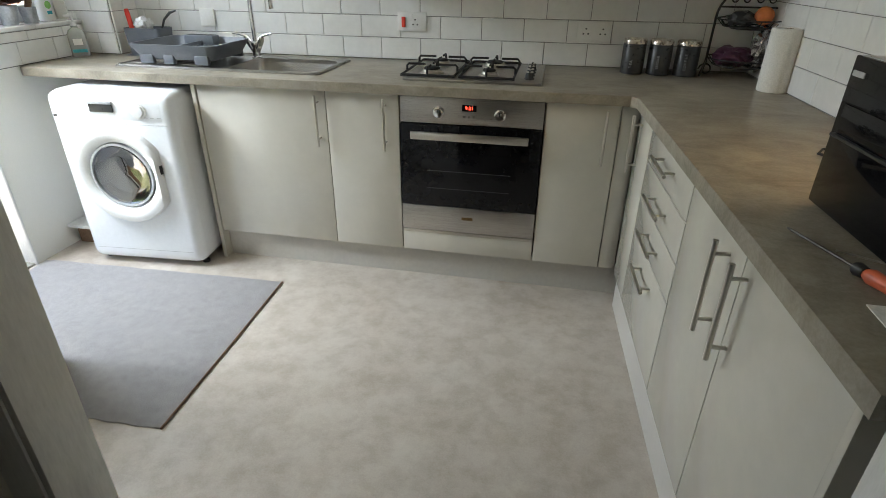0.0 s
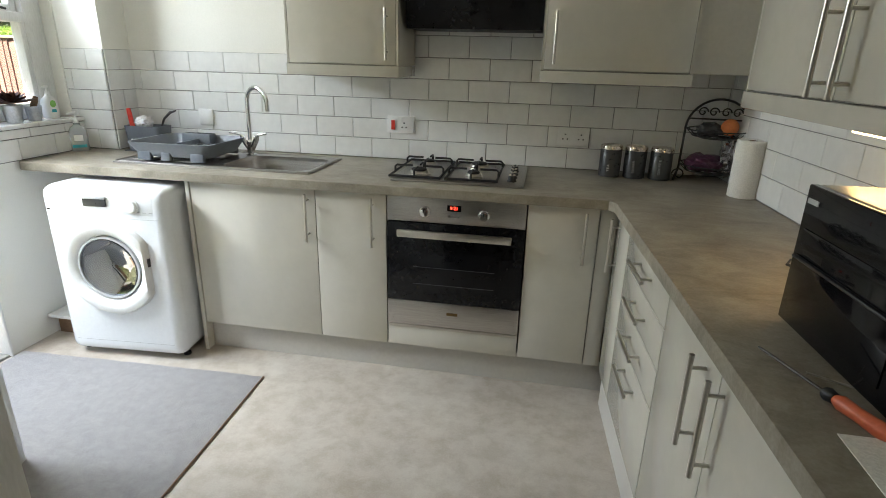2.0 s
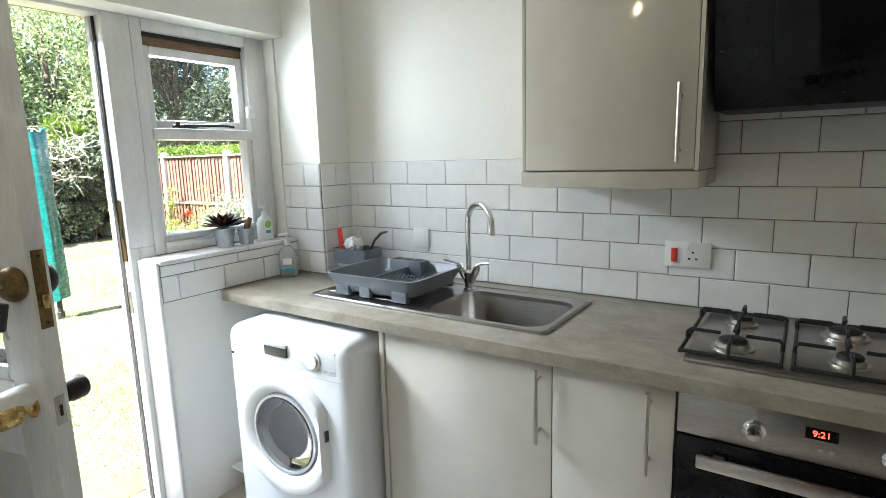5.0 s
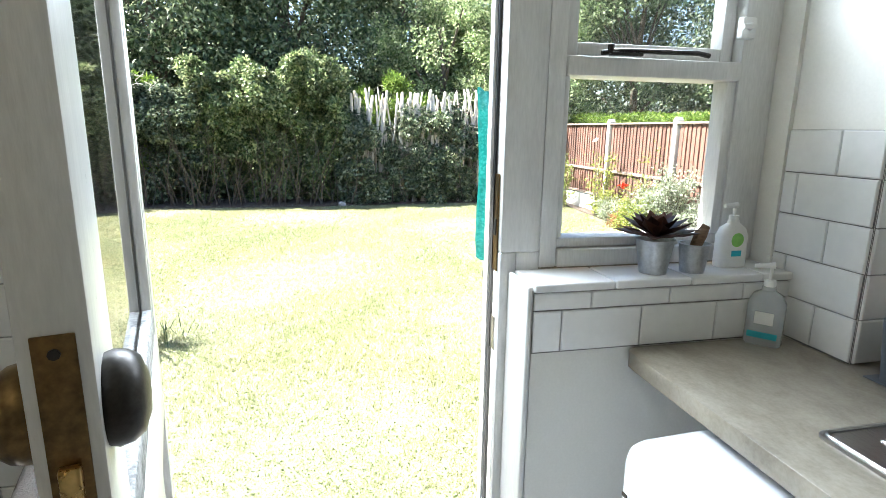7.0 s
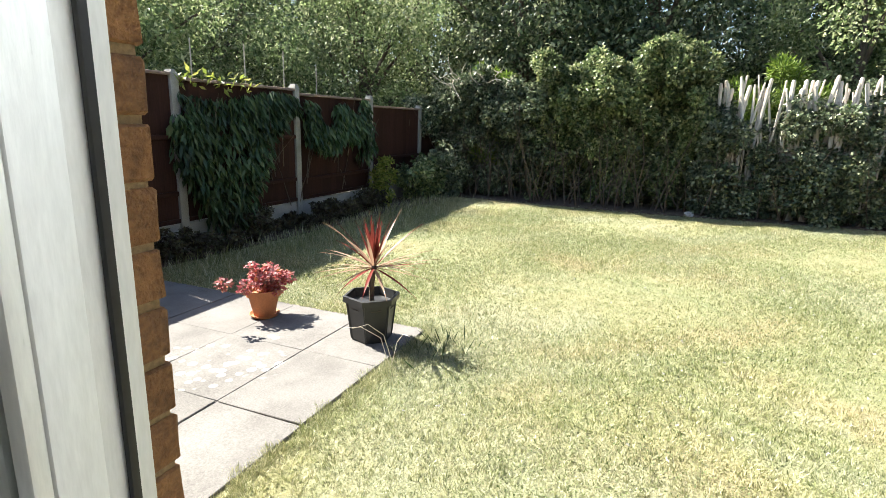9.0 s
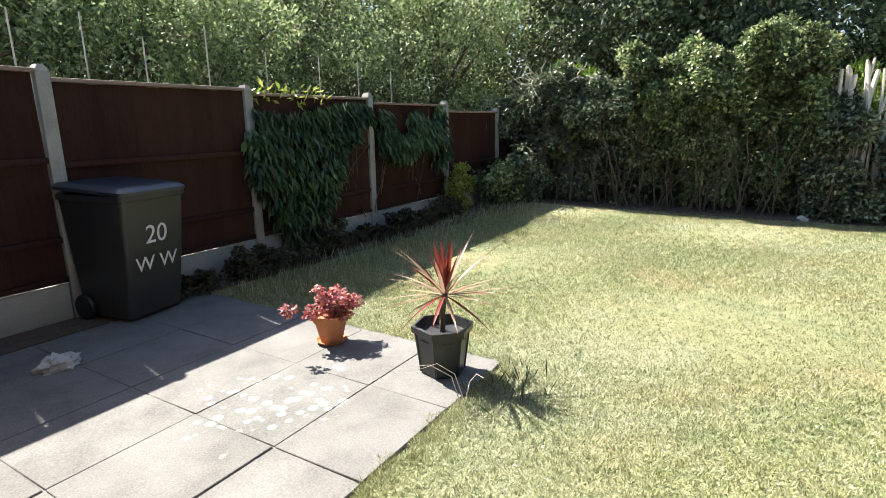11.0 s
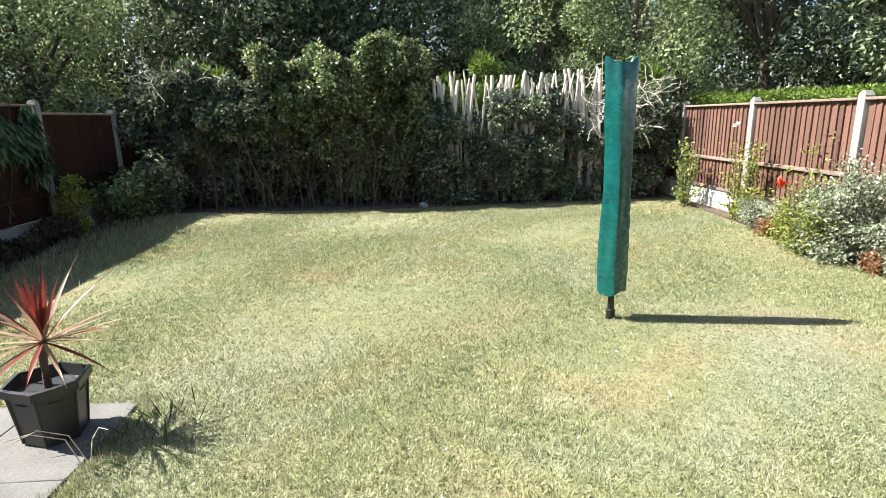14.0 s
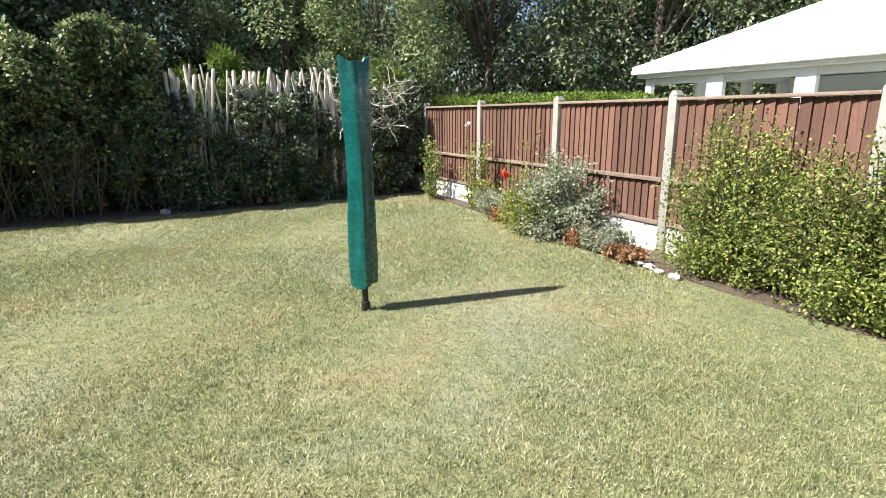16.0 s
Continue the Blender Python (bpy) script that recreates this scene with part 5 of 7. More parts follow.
solid("power_cable", tube(bm_new(), cable_pts, 0.0035, 8), "rubber", "looped black power cable on the worktop", "cable")

sd = thing("screwdriver", "screwdriver with red and black handle on the worktop", "screwdriver", pose(0.53, 0.89, WT + 0.012, 0, 0, 21))
part("shaft", tube(bm_new(), [(0, 0.0, 0), (0, 0.16, 0), (0, 0.17, 0)], [0.0028, 0.0028, 0.0015], 8), "dark_metal", sd)
part("handle", lathe(bm_new(), [(0.008, 0), (0.013, 0.012), (0.0115, 0.04), (0.0135, 0.08), (0.009, 0.1), (0.001, 0.102)], 14, (0, 0, 0), True, (0, -1, 0)), "orange_plastic", sd, "red plastic grip")
part("collar", lathe(bm_new(), [(0.0095, 0), (0.012, 0.006), (0.0095, 0.02)], 12, (0, 0.02, 0), True, (0, -1, 0)), "black_plastic", sd)
sd2 = thing("small_screwdriver", "small black screwdriver on the worktop", "screwdriver", pose(0.60, 0.93, WT + 0.008, 0, 0, 60))
part("shaft", tube(bm_new(), [(0, 0, 0), (0, 0.09, 0)], 0.002, 8), "bar_steel", sd2)
part("handle", lathe(bm_new(), [(0.006, 0), (0.008, 0.01), (0.007, 0.05), (0.001, 0.056)], 12, (0, 0, 0), True, (0, -1, 0)), "black_plastic", sd2)
solid("paper_sheet", bx(0.50, 0.68, 0.66, 0.81, WT, WT + 0.002), "paper", "white sheet of paper lying on the worktop", "paper", )

# ---- sink side: dish rack, caddy, soap ----
rk = thing("dish_rack", "slate grey plastic dish drainer on the sink", "dish rack", pose(-1.715, 2.545, 0.9205) @ Matrix.Diagonal((0.85, 0.97, 0.86, 1)))
bm = bm_new()
o0 = rrect(-0.218, 0.218, -0.148, 0.148, 0.04)
o1 = rrect(-0.262, 0.262, -0.188, 0.188, 0.05)
i1 = rrect(-0.25, 0.25, -0.176, 0.176, 0.045)
i0 = rrect(-0.208, 0.208, -0.138, 0.138, 0.035)
ring_skin(bm, [[(x, y, 0.02) for x, y in i0], [(x, y, 0.022) for x, y in o0], [(x, y, 0.095) for x, y in o1], [(x, y, 0.102) for x, y in o1], [(x, y, 0.102) for x, y in i1], [(x, y, 0.028) for x, y in i0]], True, False)
bm.faces.new([v for v in bm.verts][-len(i0):])
part("tray", bm, "grey_plastic", rk)
part("divider", bx(-0.02, -0.012, -0.15, 0.15, 0.03, 0.088, bev=0.002), "grey_plastic", rk)
for k in range(9):
    x = 0.025 + 0.021 * k
    for y in (-0.09, -0.01):
        part("peg", tube(bm_new(), [(x, y - 0.03, 0.027), (x, y - 0.022, 0.07), (x, y, 0.082), (x, y + 0.022, 0.07), (x, y + 0.03, 0.027)], 0.003, 6), "grey_plastic", rk)
cut = part("cutlery_holder", bx(-0.13, 0.06, 0.105, 0.168, 0.03, 0.115, bev=0.006), "grey_plastic", rk)
for k in range(3):
    part("slot", bx(-0.12 + 0.06 * k, -0.07 + 0.06 * k, 0.115, 0.158, 0.1152, 0.1158), "rubber", cut)
for x, w_ in ((-0.165, 0.06), (-0.03, 0.045), (0.165, 0.06)):
    part("foot", bx(x - w_ * 0.7, x + w_ * 0.7, -0.166, -0.14, 0.0, 0.05, bev=0.008), "grey_plastic", rk)
    part("foot", bx(x - w_ * 0.7, x + w_ * 0.7, 0.14, 0.166, 0.0, 0.05, bev=0.008), "grey_plastic", rk)

cd = thing("washing_up_caddy", "slate grey washing-up caddy with brush and cloths", "caddy", pose(-2.06, 2.705, WT + 0.003))
bm = bm_new()
o0, o1, i1, i0 = (rrect(-a, a, -b, b, 0.02) for a, b in ((0.095, 0.055), (0.105, 0.062), (0.1, 0.057), (0.09, 0.05)))
ring_skin(bm, [[(x, y, 0.0) for x, y in o0], [(x, y, 0.13) for x, y in o1], [(x, y, 0.13) for x, y in i1], [(x, y, 0.015) for x, y in i0]], True, True)
part("tub", bm, "grey_plastic", cd)
part("base", bx(-0.11, 0.11, -0.068, 0.066, -0.0028, 0.0, bev=0.001), "grey_plastic", cd)
tmesh = text_mesh("WASHING UP", 0.02)
tmesh.materials.clear()
tmesh.materials.append(M["grey_ink"])
part("lettering", tmesh, "grey_ink", cd, m=pose(-0.005, -0.0605, 0.055, 86))
lump("cloth_packet", "tissue", "crumpled clear bag in the caddy", "bag", (-2.075, 2.70, WT + 0.145), 0.045, (1, 0.8, 0.8), 0.6, 3)
solid("red_bottle_cap", lathe(bm_new(), [(0.012, 0.0), (0.012, 0.18), (0.01, 0.2), (0.001, 0.202)], 14), "red_plastic", "red bottle top sticking out of the caddy", "bottle", pose(-2.13, 2.69, WT + 0.02, 0, -6, 0))
br = thing("dish_brush", "black dish brush leaning out of the caddy", "brush", pose(-1.99, 2.71, WT + 0.02))
part("handle", tube(bm_new(), [(0, 0, 0), (0.01, 0, 0.11), (0.03, 0, 0.15), (0.07, 0.0, 0.185), (0.105, 0, 0.195)], [0.005, 0.005, 0.006, 0.007, 0.004], 8), "black_plastic", br)
soap = thing("soap_bottle", "clear pump bottle with teal label on the worktop", "soap bottle", pose(-2.375, 2.57, WT, 0, 0, 40))
bm = bm_new()
ring_skin(bm, [[(x * k, y * k, z) for x, y in rrect(-0.042, 0.042, -0.026, 0.026, 0.02)] for z, k in ((0, 0.94), (0.004, 1.0), (0.105, 0.98), (0.125, 0.75), (0.135, 0.38), (0.145, 0.36))], True, True)
part("bottle", bm, "bottle_plastic", soap)
part("label", box(bm_new(), -0.032, 0.032, -0.0275, -0.0265, 0.02, 0.035), "teal_liquid", soap, "teal label band")
part("label", box(bm_new(), -0.02, 0.02, -0.0275, -0.0265, 0.055, 0.085), "white_plastic", soap)
bm = tube(bm_new(), [(0, 0, 0.145), (0, 0, 0.16)], 0.013, 12)
tube(bm, [(0, 0, 0.16), (0, 0, 0.195)], 0.004, 8)
tube(bm, [(0.006, 0, 0.197), (-0.035, -0.012, 0.192)], [0.008, 0.005], 8)
part("pump", bm, "white_plastic", soap)
hw = thing("hand_wash", "white hand wash pump bottle with green label on the sill", "soap bottle", pose(-2.49, 2.545, 1.0785))
bm = bm_new()
ring_skin(bm, [[(x * k, y * k, z) for x, y in rrect(-0.022, 0.022, -0.04, 0.04, 0.018)] for z, k in ((0, 0.95), (0.004, 1.0), (0.08, 1.0), (0.1, 0.8), (0.112, 0.4), (0.12, 0.36))], True, True)
part("bottle", bm, "white_plastic", hw)
part("label", lathe(bm_new(), [(0.018, 0), (0.001, 0.001)], 20, (0.0222, 0, 0.072), True, (1, 0, 0)), "green_label", hw, "round green label")
part("label", box(bm_new(), 0.0221, 0.0232, -0.014, 0.014, 0.03, 0.045), "teal_liquid", hw)
bm = tube(bm_new(), [(0, 0, 0.12), (0, 0, 0.132)], 0.012, 12)
tube(bm, [(0, 0, 0.132), (0, 0, 0.155)], 0.004, 8)
tube(bm, [(0, 0.005, 0.158), (0, -0.03, 0.156)], [0.008, 0.005], 8)
part("pump", bm, "white_plastic", hw)

pt = thing("succulent_pot", "dark red artificial succulent in a galvanised pot", "plant pot", pose(-2.465, 2.31, 1.0785) @ Matrix.Diagonal((1.25, 1.25, 1.15, 1)))
part("pot", lathe(bm_new(), [(0.026, 0), (0.036, 0.07), (0.038, 0.073), (0.034, 0.073), (0.03, 0.06), (0.001, 0.058)], 24), "galvanised", pt)
bm = bm_new()
rs = random.Random(11)
for ringn, (cnt, ln, el) in enumerate(((11, 0.084, 14), (10, 0.078, 34), (8, 0.064, 54), (5, 0.048, 74))):
    for k in range(cnt):
        a = 2 * math.pi * (k + 0.37 * ringn) / cnt + rs.uniform(-0.1, 0.1)
        e = radians(el + rs.uniform(-6, 6))
        d = Vector((math.cos(a) * math.cos(e), math.sin(a) * math.cos(e), math.sin(e)))
        s = Vector((-math.sin(a), math.cos(a), 0)) * 0.015
        u = d.cross(s).normalized() * 0.004
        o = Vector((0, 0, 0.075))
        p = [o, o + d * ln * 0.6 + s + u, o + d * ln, o + d * ln * 0.6 - s + u, o + d * ln * 0.6 - u]
        v = [bm.verts.new(q) for q in p]
        for t3 in ((0, 1, 4), (1, 2, 4), (2, 3, 4), (3, 0, 4), (0, 3, 1), (1, 3, 2)):
            bm.faces.new([v[i] for i in t3])
part("plant", bm, "succulent", pt, "dark red fleshy rosette")
pt2 = thing("brush_pot", "small galvanised pot holding a wooden brush", "pot", pose(-2.455, 2.412, 1.0785) @ Matrix.Diagonal((1.1, 1.1, 1.1, 1)))
part("pot", lathe(bm_new(), [(0.026, 0), (0.033, 0.062), (0.035, 0.065), (0.031, 0.065), (0.028, 0.05), (0.001, 0.048)], 24), "galvanised", pt2)
part("brush", tube(bm_new(), [(0, 0, 0.05), (0.004, 0.01, 0.085), (0.006, 0.02, 0.105)], [0.012, 0.014, 0.009], 10), "timber", pt2, "wooden brush head")

lamp = thing("ceiling_light", "small round ceiling light in the kitchen", "lamp", pose(-1.0, 1.0, 2.4))
part("base", lathe(bm_new(), [(0.06, -0.001), (0.06, -0.02), (0.05, -0.025)], 24), "white_plastic", lamp)
part("bulb", lathe(bm_new(), [(0.015, -0.0255), (0.03, -0.05), (0.036, -0.08), (0.03, -0.105), (0.001, -0.118)], 20), "lamp_warm", lamp, "lit warm bulb")

# ---- garden ----
rng = np.random.default_rng(7)


def raw_mesh(name, verts, faces_flat, sizes, material, smooth=False):
    """A mesh straight from arrays."""
    me = bpy.data.meshes.new(name)
    nv, nf = len(verts), len(sizes)
    me.vertices.add(nv)
    me.vertices.foreach_set("co", np.asarray(verts, np.float32).ravel())
    me.loops.add(len(faces_flat))
    me.loops.foreach_set("vertex_index", np.asarray(faces_flat, np.int32))
    me.polygons.add(nf)
    starts = np.concatenate(([0], np.cumsum(sizes)[:-1]))
    me.polygons.foreach_set("loop_start", starts.astype(np.int32))
    me.update(calc_edges=True)
    me.validate()
    me.materials.append(M[material])
    return me


def unit(v):
    return v / np.maximum(np.linalg.norm(v, axis=1, keepdims=True), 1e-6)


def leaf_mesh(name, pts, length, width, material, out=None, droop=0.2, fold=0.25):
    """Folded rhombic leaves at pts; out: a direction that each one faces roughly."""
    n = len(pts)
    d = rng.normal(size=(n, 3))
    if out is not None:
        d = unit(d) * 0.9 + out
    d[:, 2] -= droop
    d = unit(d)
    nrm = rng.normal(size=(n, 3))
    nrm[:, 2] += 0.8
    if out is not None:
        nrm += out * 0.8
    side = unit(np.cross(d, nrm))
    up = np.cross(side, d)
    ln = length * rng.uniform(0.6, 1.3, (n, 1))
    wd = width * rng.uniform(0.7, 1.25, (n, 1))
    v = np.empty((n, 4, 3))
    v[:, 0] = pts
    v[:, 1] = pts + d * ln * 0.45 + side * wd * 0.5 + up * wd * fold
    v[:, 2] = pts + d * ln
    v[:, 3] = pts + d * ln * 0.45 - side * wd * 0.5 + up * wd * fold
    base = np.arange(n)[:, None] * 4
    f = (base + np.array([0, 1, 2, 0, 2, 3])).ravel()
    return raw_mesh(name, v.reshape(-1, 3), f, np.full(2 * n, 3), material)


def clumps(n, centres, radii, shell=0.5):
    """n points in clumps round the centres, thicker towards the clump's surface."""
    k = rng.integers(0, len(centres), n)
    d = unit(rng.normal(size=(n, 3)))
    r = radii[k][:, None] * (shell + (1 - shell) * rng.random((n, 1))) ** 0.8
    return centres[k] + d * r, d


# ground: one sheet out to the horizon, with a soft unevenness near the house
gx = np.concatenate(([-400, -120, -45], np.linspace(-24, -2.7, 60), [2, 40, 300]))
gy = np.concatenate(([-400, -120, -40], np.linspace(-9, 14, 60), [40, 120, 400]))
X, Y = np.meshgrid(gx, gy, indexing="ij")
Z = G - 0.012 + 0.010 * np.sin(X * 1.7 + 0.6 * Y) * np.sin(Y * 1.3) * (np.abs(X + 10) < 8)
Z[X > -2.75] = G - 0.16
nx, ny = X.shape
idx = np.arange(nx * ny).reshape(nx, ny)
q = np.stack([idx[:-1, :-1], idx[1:, :-1], idx[1:, 1:], idx[:-1, 1:]], -1).reshape(-1)
ground = new("ground", raw_mesh("ground", np.stack([X, Y, Z], -1).reshape(-1, 3), q, np.full((nx - 1) * (ny - 1), 4), "lawn"))
tagged(ground, "mown lawn drying to straw in patches", "lawn", kind="structure")

# grass blades, thickest near the door, leaning in small tufts
N = 900000
u = rng.random(N)
gxp = -2.78 - 9.4 * u ** 1.6
gyp = rng.uniform(-3.0, 6.4, N)
keep = ~((gxp > -5.5) & (gyp < 0.11 + 0.06 * np.sin(gxp * 9) * np.sin(gxp * 23)) & (gyp > -2.75))
keep &= ~((gyp > 5.98 + 0.24 * np.clip((-gxp - 8) / 2.5, 0, 1) + 0.07 * np.sin(gxp * 2.1) + 0.05 * np.sin(gxp * 9.0)))
keep &= np.abs(gyp - 1.6) < 1.5 + (-2.6 - gxp) * 1.5 + 0.4
gxp, gyp = gxp[keep], gyp[keep]
N = len(gxp)
far = np.clip((-gxp - 2.7) / 9, 0, 1)
tuft = np.floor(gxp / 0.045) * 7.31 + np.floor(gyp / 0.045 + 0.5 * (np.floor(gxp / 0.045) % 2)) * 3.77
turn = np.modf(np.abs(np.sin(tuft) * 437.5))[0]
height = np.modf(np.abs(np.sin(tuft * 1.7) * 915.3))[0]
h = (0.008 + 0.016 * rng.random(N)) * (0.55 + 0.9 * height)
wd = (0.0011 + 0.0014 * rng.random(N)) * (1 + 2.6 * far)
a = rng.random(N) * 2 * math.pi
lean = np.stack([np.cos(turn * 6.283), np.sin(turn * 6.283)], 1) * 0.006 + rng.normal(0, 0.008, (N, 2))
z0 = np.full(N, G - 0.014)
v = np.empty((N, 3, 3))
ca, sa = np.cos(a) * wd, np.sin(a) * wd
v[:, 0] = np.stack([gxp - ca, gyp - sa, z0], 1)
v[:, 1] = np.stack([gxp + ca, gyp + sa, z0], 1)
v[:, 2] = np.stack([gxp + lean[:, 0], gyp + lean[:, 1], z0 + h], 1)
grass = new("grass", raw_mesh("grass", v.reshape(-1, 3), np.arange(3 * N), np.full(N, 3), "blades"))
tagged(grass, "short mown grass blades with straw patches", "grass", kind="stuff")

# clover among the grass
n = 130000
cu = rng.random(n)
kx, ky = -2.8 - 7.5 * cu ** 1.5, rng.uniform(-2.9, 6.0, n)
ok = (np.sin(kx * 1.9 + 0.7 * ky) + np.sin(ky * 2.3 - kx) > -0.6) & ~((kx > -5.5) & (ky < 0.16)) & (np.abs(ky - 1.6) < 1.8 + (-2.6 - kx) * 1.5)
cp3 = np.stack([kx[ok], ky[ok], np.full(ok.sum(), G - 0.004) + 0.012 * rng.random(ok.sum())], 1)
clover = new("clover", leaf_mesh("clover", cp3, 0.0105, 0.009, "clover", np.array([[0, 0, 0.1]]), 0.0))
tagged(clover, "small clover leaves in the lawn", "clover", kind="stuff")

# taller uncut grass along the shaded bed, daisies in the lawn
n = 2600
px = rng.uniform(-11.6, -5.6, n)
py = -2.35 + rng.normal(0, 0.22, n) + 0.5 * rng.random(n) * (rng.random(n) > 0.6)
tall = new("long_grass", leaf_mesh("long_grass", np.stack([px, py, np.full(n, G - 0.01)], 1), 0.13, 0.008, "blades", np.array([[0, 0, 2.0]]), -0.3))
tagged(tall, "long uncut grass along the fence bed", "grass", kind="stuff")
n = 90
dx, dy = rng.uniform(-8.5, -3.8, n), rng.uniform(0.3, 5.0, n)
daisy = new("daisies", leaf_mesh("daisies", np.repeat(np.stack([dx, dy, np.full(n, G + 0.018)], 1), 5, 0), 0.013, 0.009, "white_flower", np.array([[0, 0, 0.2]]), 0.0))
tagged(daisy, "scattered small white daisies in the lawn", "flowers", kind="stuff")

# lawn weed and leaf tuft shadows near the slabs
n = 46
wp = np.stack([-5.25 + rng.normal(0, 0.12, n), 0.36 + rng.normal(0, 0.09, n), np.full(n, G - 0.01)], 1)
weed = new("weed", leaf_mesh("weed", wp, 0.13, 0.008, "climber", np.array([[0, 0, 1.2]]), -0.1))
tagged(weed, "wispy tall weed at the paving edge", "weed", kind="stuff")

n = 9500
ex = rng.uniform(-5.6, -2.8, n)
ey = 0.15 + 0.05 * np.sin(ex * 9) * np.sin(ex * 23) + np.abs(rng.normal(0, 0.06, n))
side_on = rng.random(n) < 0.25
ex, ey = np.where(side_on, -5.5 - np.abs(rng.normal(0, 0.05, n)), ex), np.where(side_on, rng.uniform(-2.7, 0.2, n), ey)
fringe = new("edge_grass", leaf_mesh("edge_grass", np.stack([ex, ey, np.full(n, G - 0.012)], 1), 0.042, 0.0032, "blades", np.array([[0, -0.2, 0.7]]), -0.1))
tagged(fringe, "uneven grass creeping over the paving edge", "grass", kind="stuff")

stalk = thing("dry_stalk", "thin dry weed stalks leaning over the paving edge", "weed", pose(-4.95, 0.2, G))
for k, (dx, dy, ln) in enumerate(((0.3, -0.05, 0.36), (0.1, 0.14, 0.26), (0.22, -0.16, 0.3))):
    part("stalk", tube(bm_new(), [(0.02 * k, 0, -0.02), (dx * 0.3, dy * 0.3, ln * 0.55), (dx * 0.75, dy * 0.75, ln * 0.85), (dx * 1.2, dy * 1.2, ln * 0.9)], [0.0028, 0.0024, 0.0018, 0.0012], 5), "dead_wood", stalk)

outer_sill = thing("outer_sill", "red-brown quarry tile sill under the outside of the window", "window sill", pose(XO - 0.001, 1.99, 0.975))
for k in range(4):
    part("tile", bx(-0.075 - 0.004 * (k % 2), 0.0, 0.166 * k + 0.003, 0.166 * (k + 1) - 0.003, 0.0, 0.042, bev=0.006), "terracotta", outer_sill)

# ---- paving ----
patio = solid("patio", bx(-5.52, XO - 0.001, -2.75, 0.13, G - 0.10, G - 0.002), "flags", "grey concrete paving slabs beside the lawn", "patio", kind="structure")
xs = [-5.5, -4.835, -4.13, -3.43, -2.73]
ys = [-2.72, -2.13, -1.545, -0.955, -0.37, 0.155]
for i in range(4):
    for j in range(5):
        rr = random.Random(i * 7 + j)
        w, d = xs[i + 1] - xs[i] - rr.uniform(0.003, 0.009), ys[j + 1] - ys[j] - rr.uniform(0.003, 0.009)
        top = rr.uniform(-0.003, 0.004)
        bm = box(bm_new(), -w / 2, w / 2, -d / 2, d / 2, -0.022, 0.004, bev=0.004, seg=1)
        part("slab", bm, "flags", patio, m=pose((xs[i] + xs[i + 1]) / 2, (ys[j] + ys[j + 1]) / 2, G + top, rr.uniform(-0.25, 0.25), rr.uniform(-0.25, 0.25), rr.uniform(-0.3, 0.3)))

# ---- fences ----


board_shape = bm_new()
ring_skin(board_shape, [[(-0.068, -0.002, z), (0.062, -0.022, z), (0.062, 0.004, z), (-0.068, 0.004, z)] for z in (0, 1)])
BOARD = finish(board_shape, "board")
BOARD.materials.append(M["fence_wood"])
# Board copy for the left fence, with shade put into its colour.
SHADED_BOARD = BOARD.copy()
SHADED_BOARD.materials[0] = M["shaded_fence"]


def fence_panel(parent, m, length, top, seed=0, rails=(0.5,), gravel="concrete", board=None, rail_m="fence_rail"):
    """Feather-edge panel along local x, front towards -y: capping, rails and single boards over a gravel board."""
    rr = random.Random(seed)
    n = max(3, int(length / (0.094 if board is None else 0.118)))
    step = length / n
    panel = part("panel", bx(-0.01, length + 0.01, -0.06, 0.03, top - 0.03, top, bev=0.006), "fence_rail", parent, m=m)
    for i in range(n):
        part("board", board or BOARD, "fence_wood", panel, m=pose((i + 0.5) * step, rr.uniform(-0.004, 0.004), 0.30, 0, rr.uniform(-0.5, 0.5), 0) @ Matrix.Diagonal((step / 0.118, 1, top - 0.33 + rr.uniform(-0.006, 0.004), 1)))
    for z in rails:
        part("rail", bx(0, length, -0.055, -0.0165, z * top * 0.93 - 0.02, z * top * 0.93 + 0.025, bev=0.004), rail_m, panel)
    part("rail", bx(0, length, -0.05, -0.0165, 0.30, 0.345, bev=0.004), rail_m, panel)
    part("gravel_board", bx(0, length, -0.028, 0.022, 0.0, 0.285, bev=0.006), gravel, panel)


def fence_post(parent, x, y, h):
    bm = box(bm_new(), -0.05, 0.05, -0.055, 0.055, -0.05, h - 0.05, bev=0.008)
    ring_skin(bm, [[(-0.05, -0.055, h - 0.0499), (0.05, -0.055, h - 0.0499), (0.05, 0.055, h - 0.0499), (-0.05, 0.055, h - 0.0499)], [(-0.02, -0.04, h), (0.02, -0.04, h), (0.02, 0.04, h), (-0.02, 0.04, h)]])
    part("post", bm, "concrete", parent, "weathered concrete post", m=pose(x, y, 0))


# shaded fence, front towards +y; boards and rails carry shade in their colour
LY = -3.12
left_fence = thing("fence", "dark brown stained panel fence, shade deepened in its colour, concrete posts", "fence", pose(0, 0, G))
left_posts = [(-2.78, 1.93), (-4.62, 1.86), (-6.42, 1.80), (-8.35, 1.79), (-10.27, 1.74), (-12.14, 1.65), (-13.95, 1.41)]
for i, ((xa, za), (xb, zb)) in enumerate(zip(left_posts, left_posts[1:])):
    top = min(za, zb) - G - 0.06 + (0.03 if i < 2 else 0)
    fence_panel(left_fence, pose(xa - 0.055, LY, 0, 0, 0, 180), abs(xb - xa) - 0.11, top, i, (0.36, 0.7) if i < 4 else (0.5,), board=SHADED_BOARD, rail_m="shaded_fence")
for x, z in left_posts:
    fence_post(left_fence, x, LY, z - G)

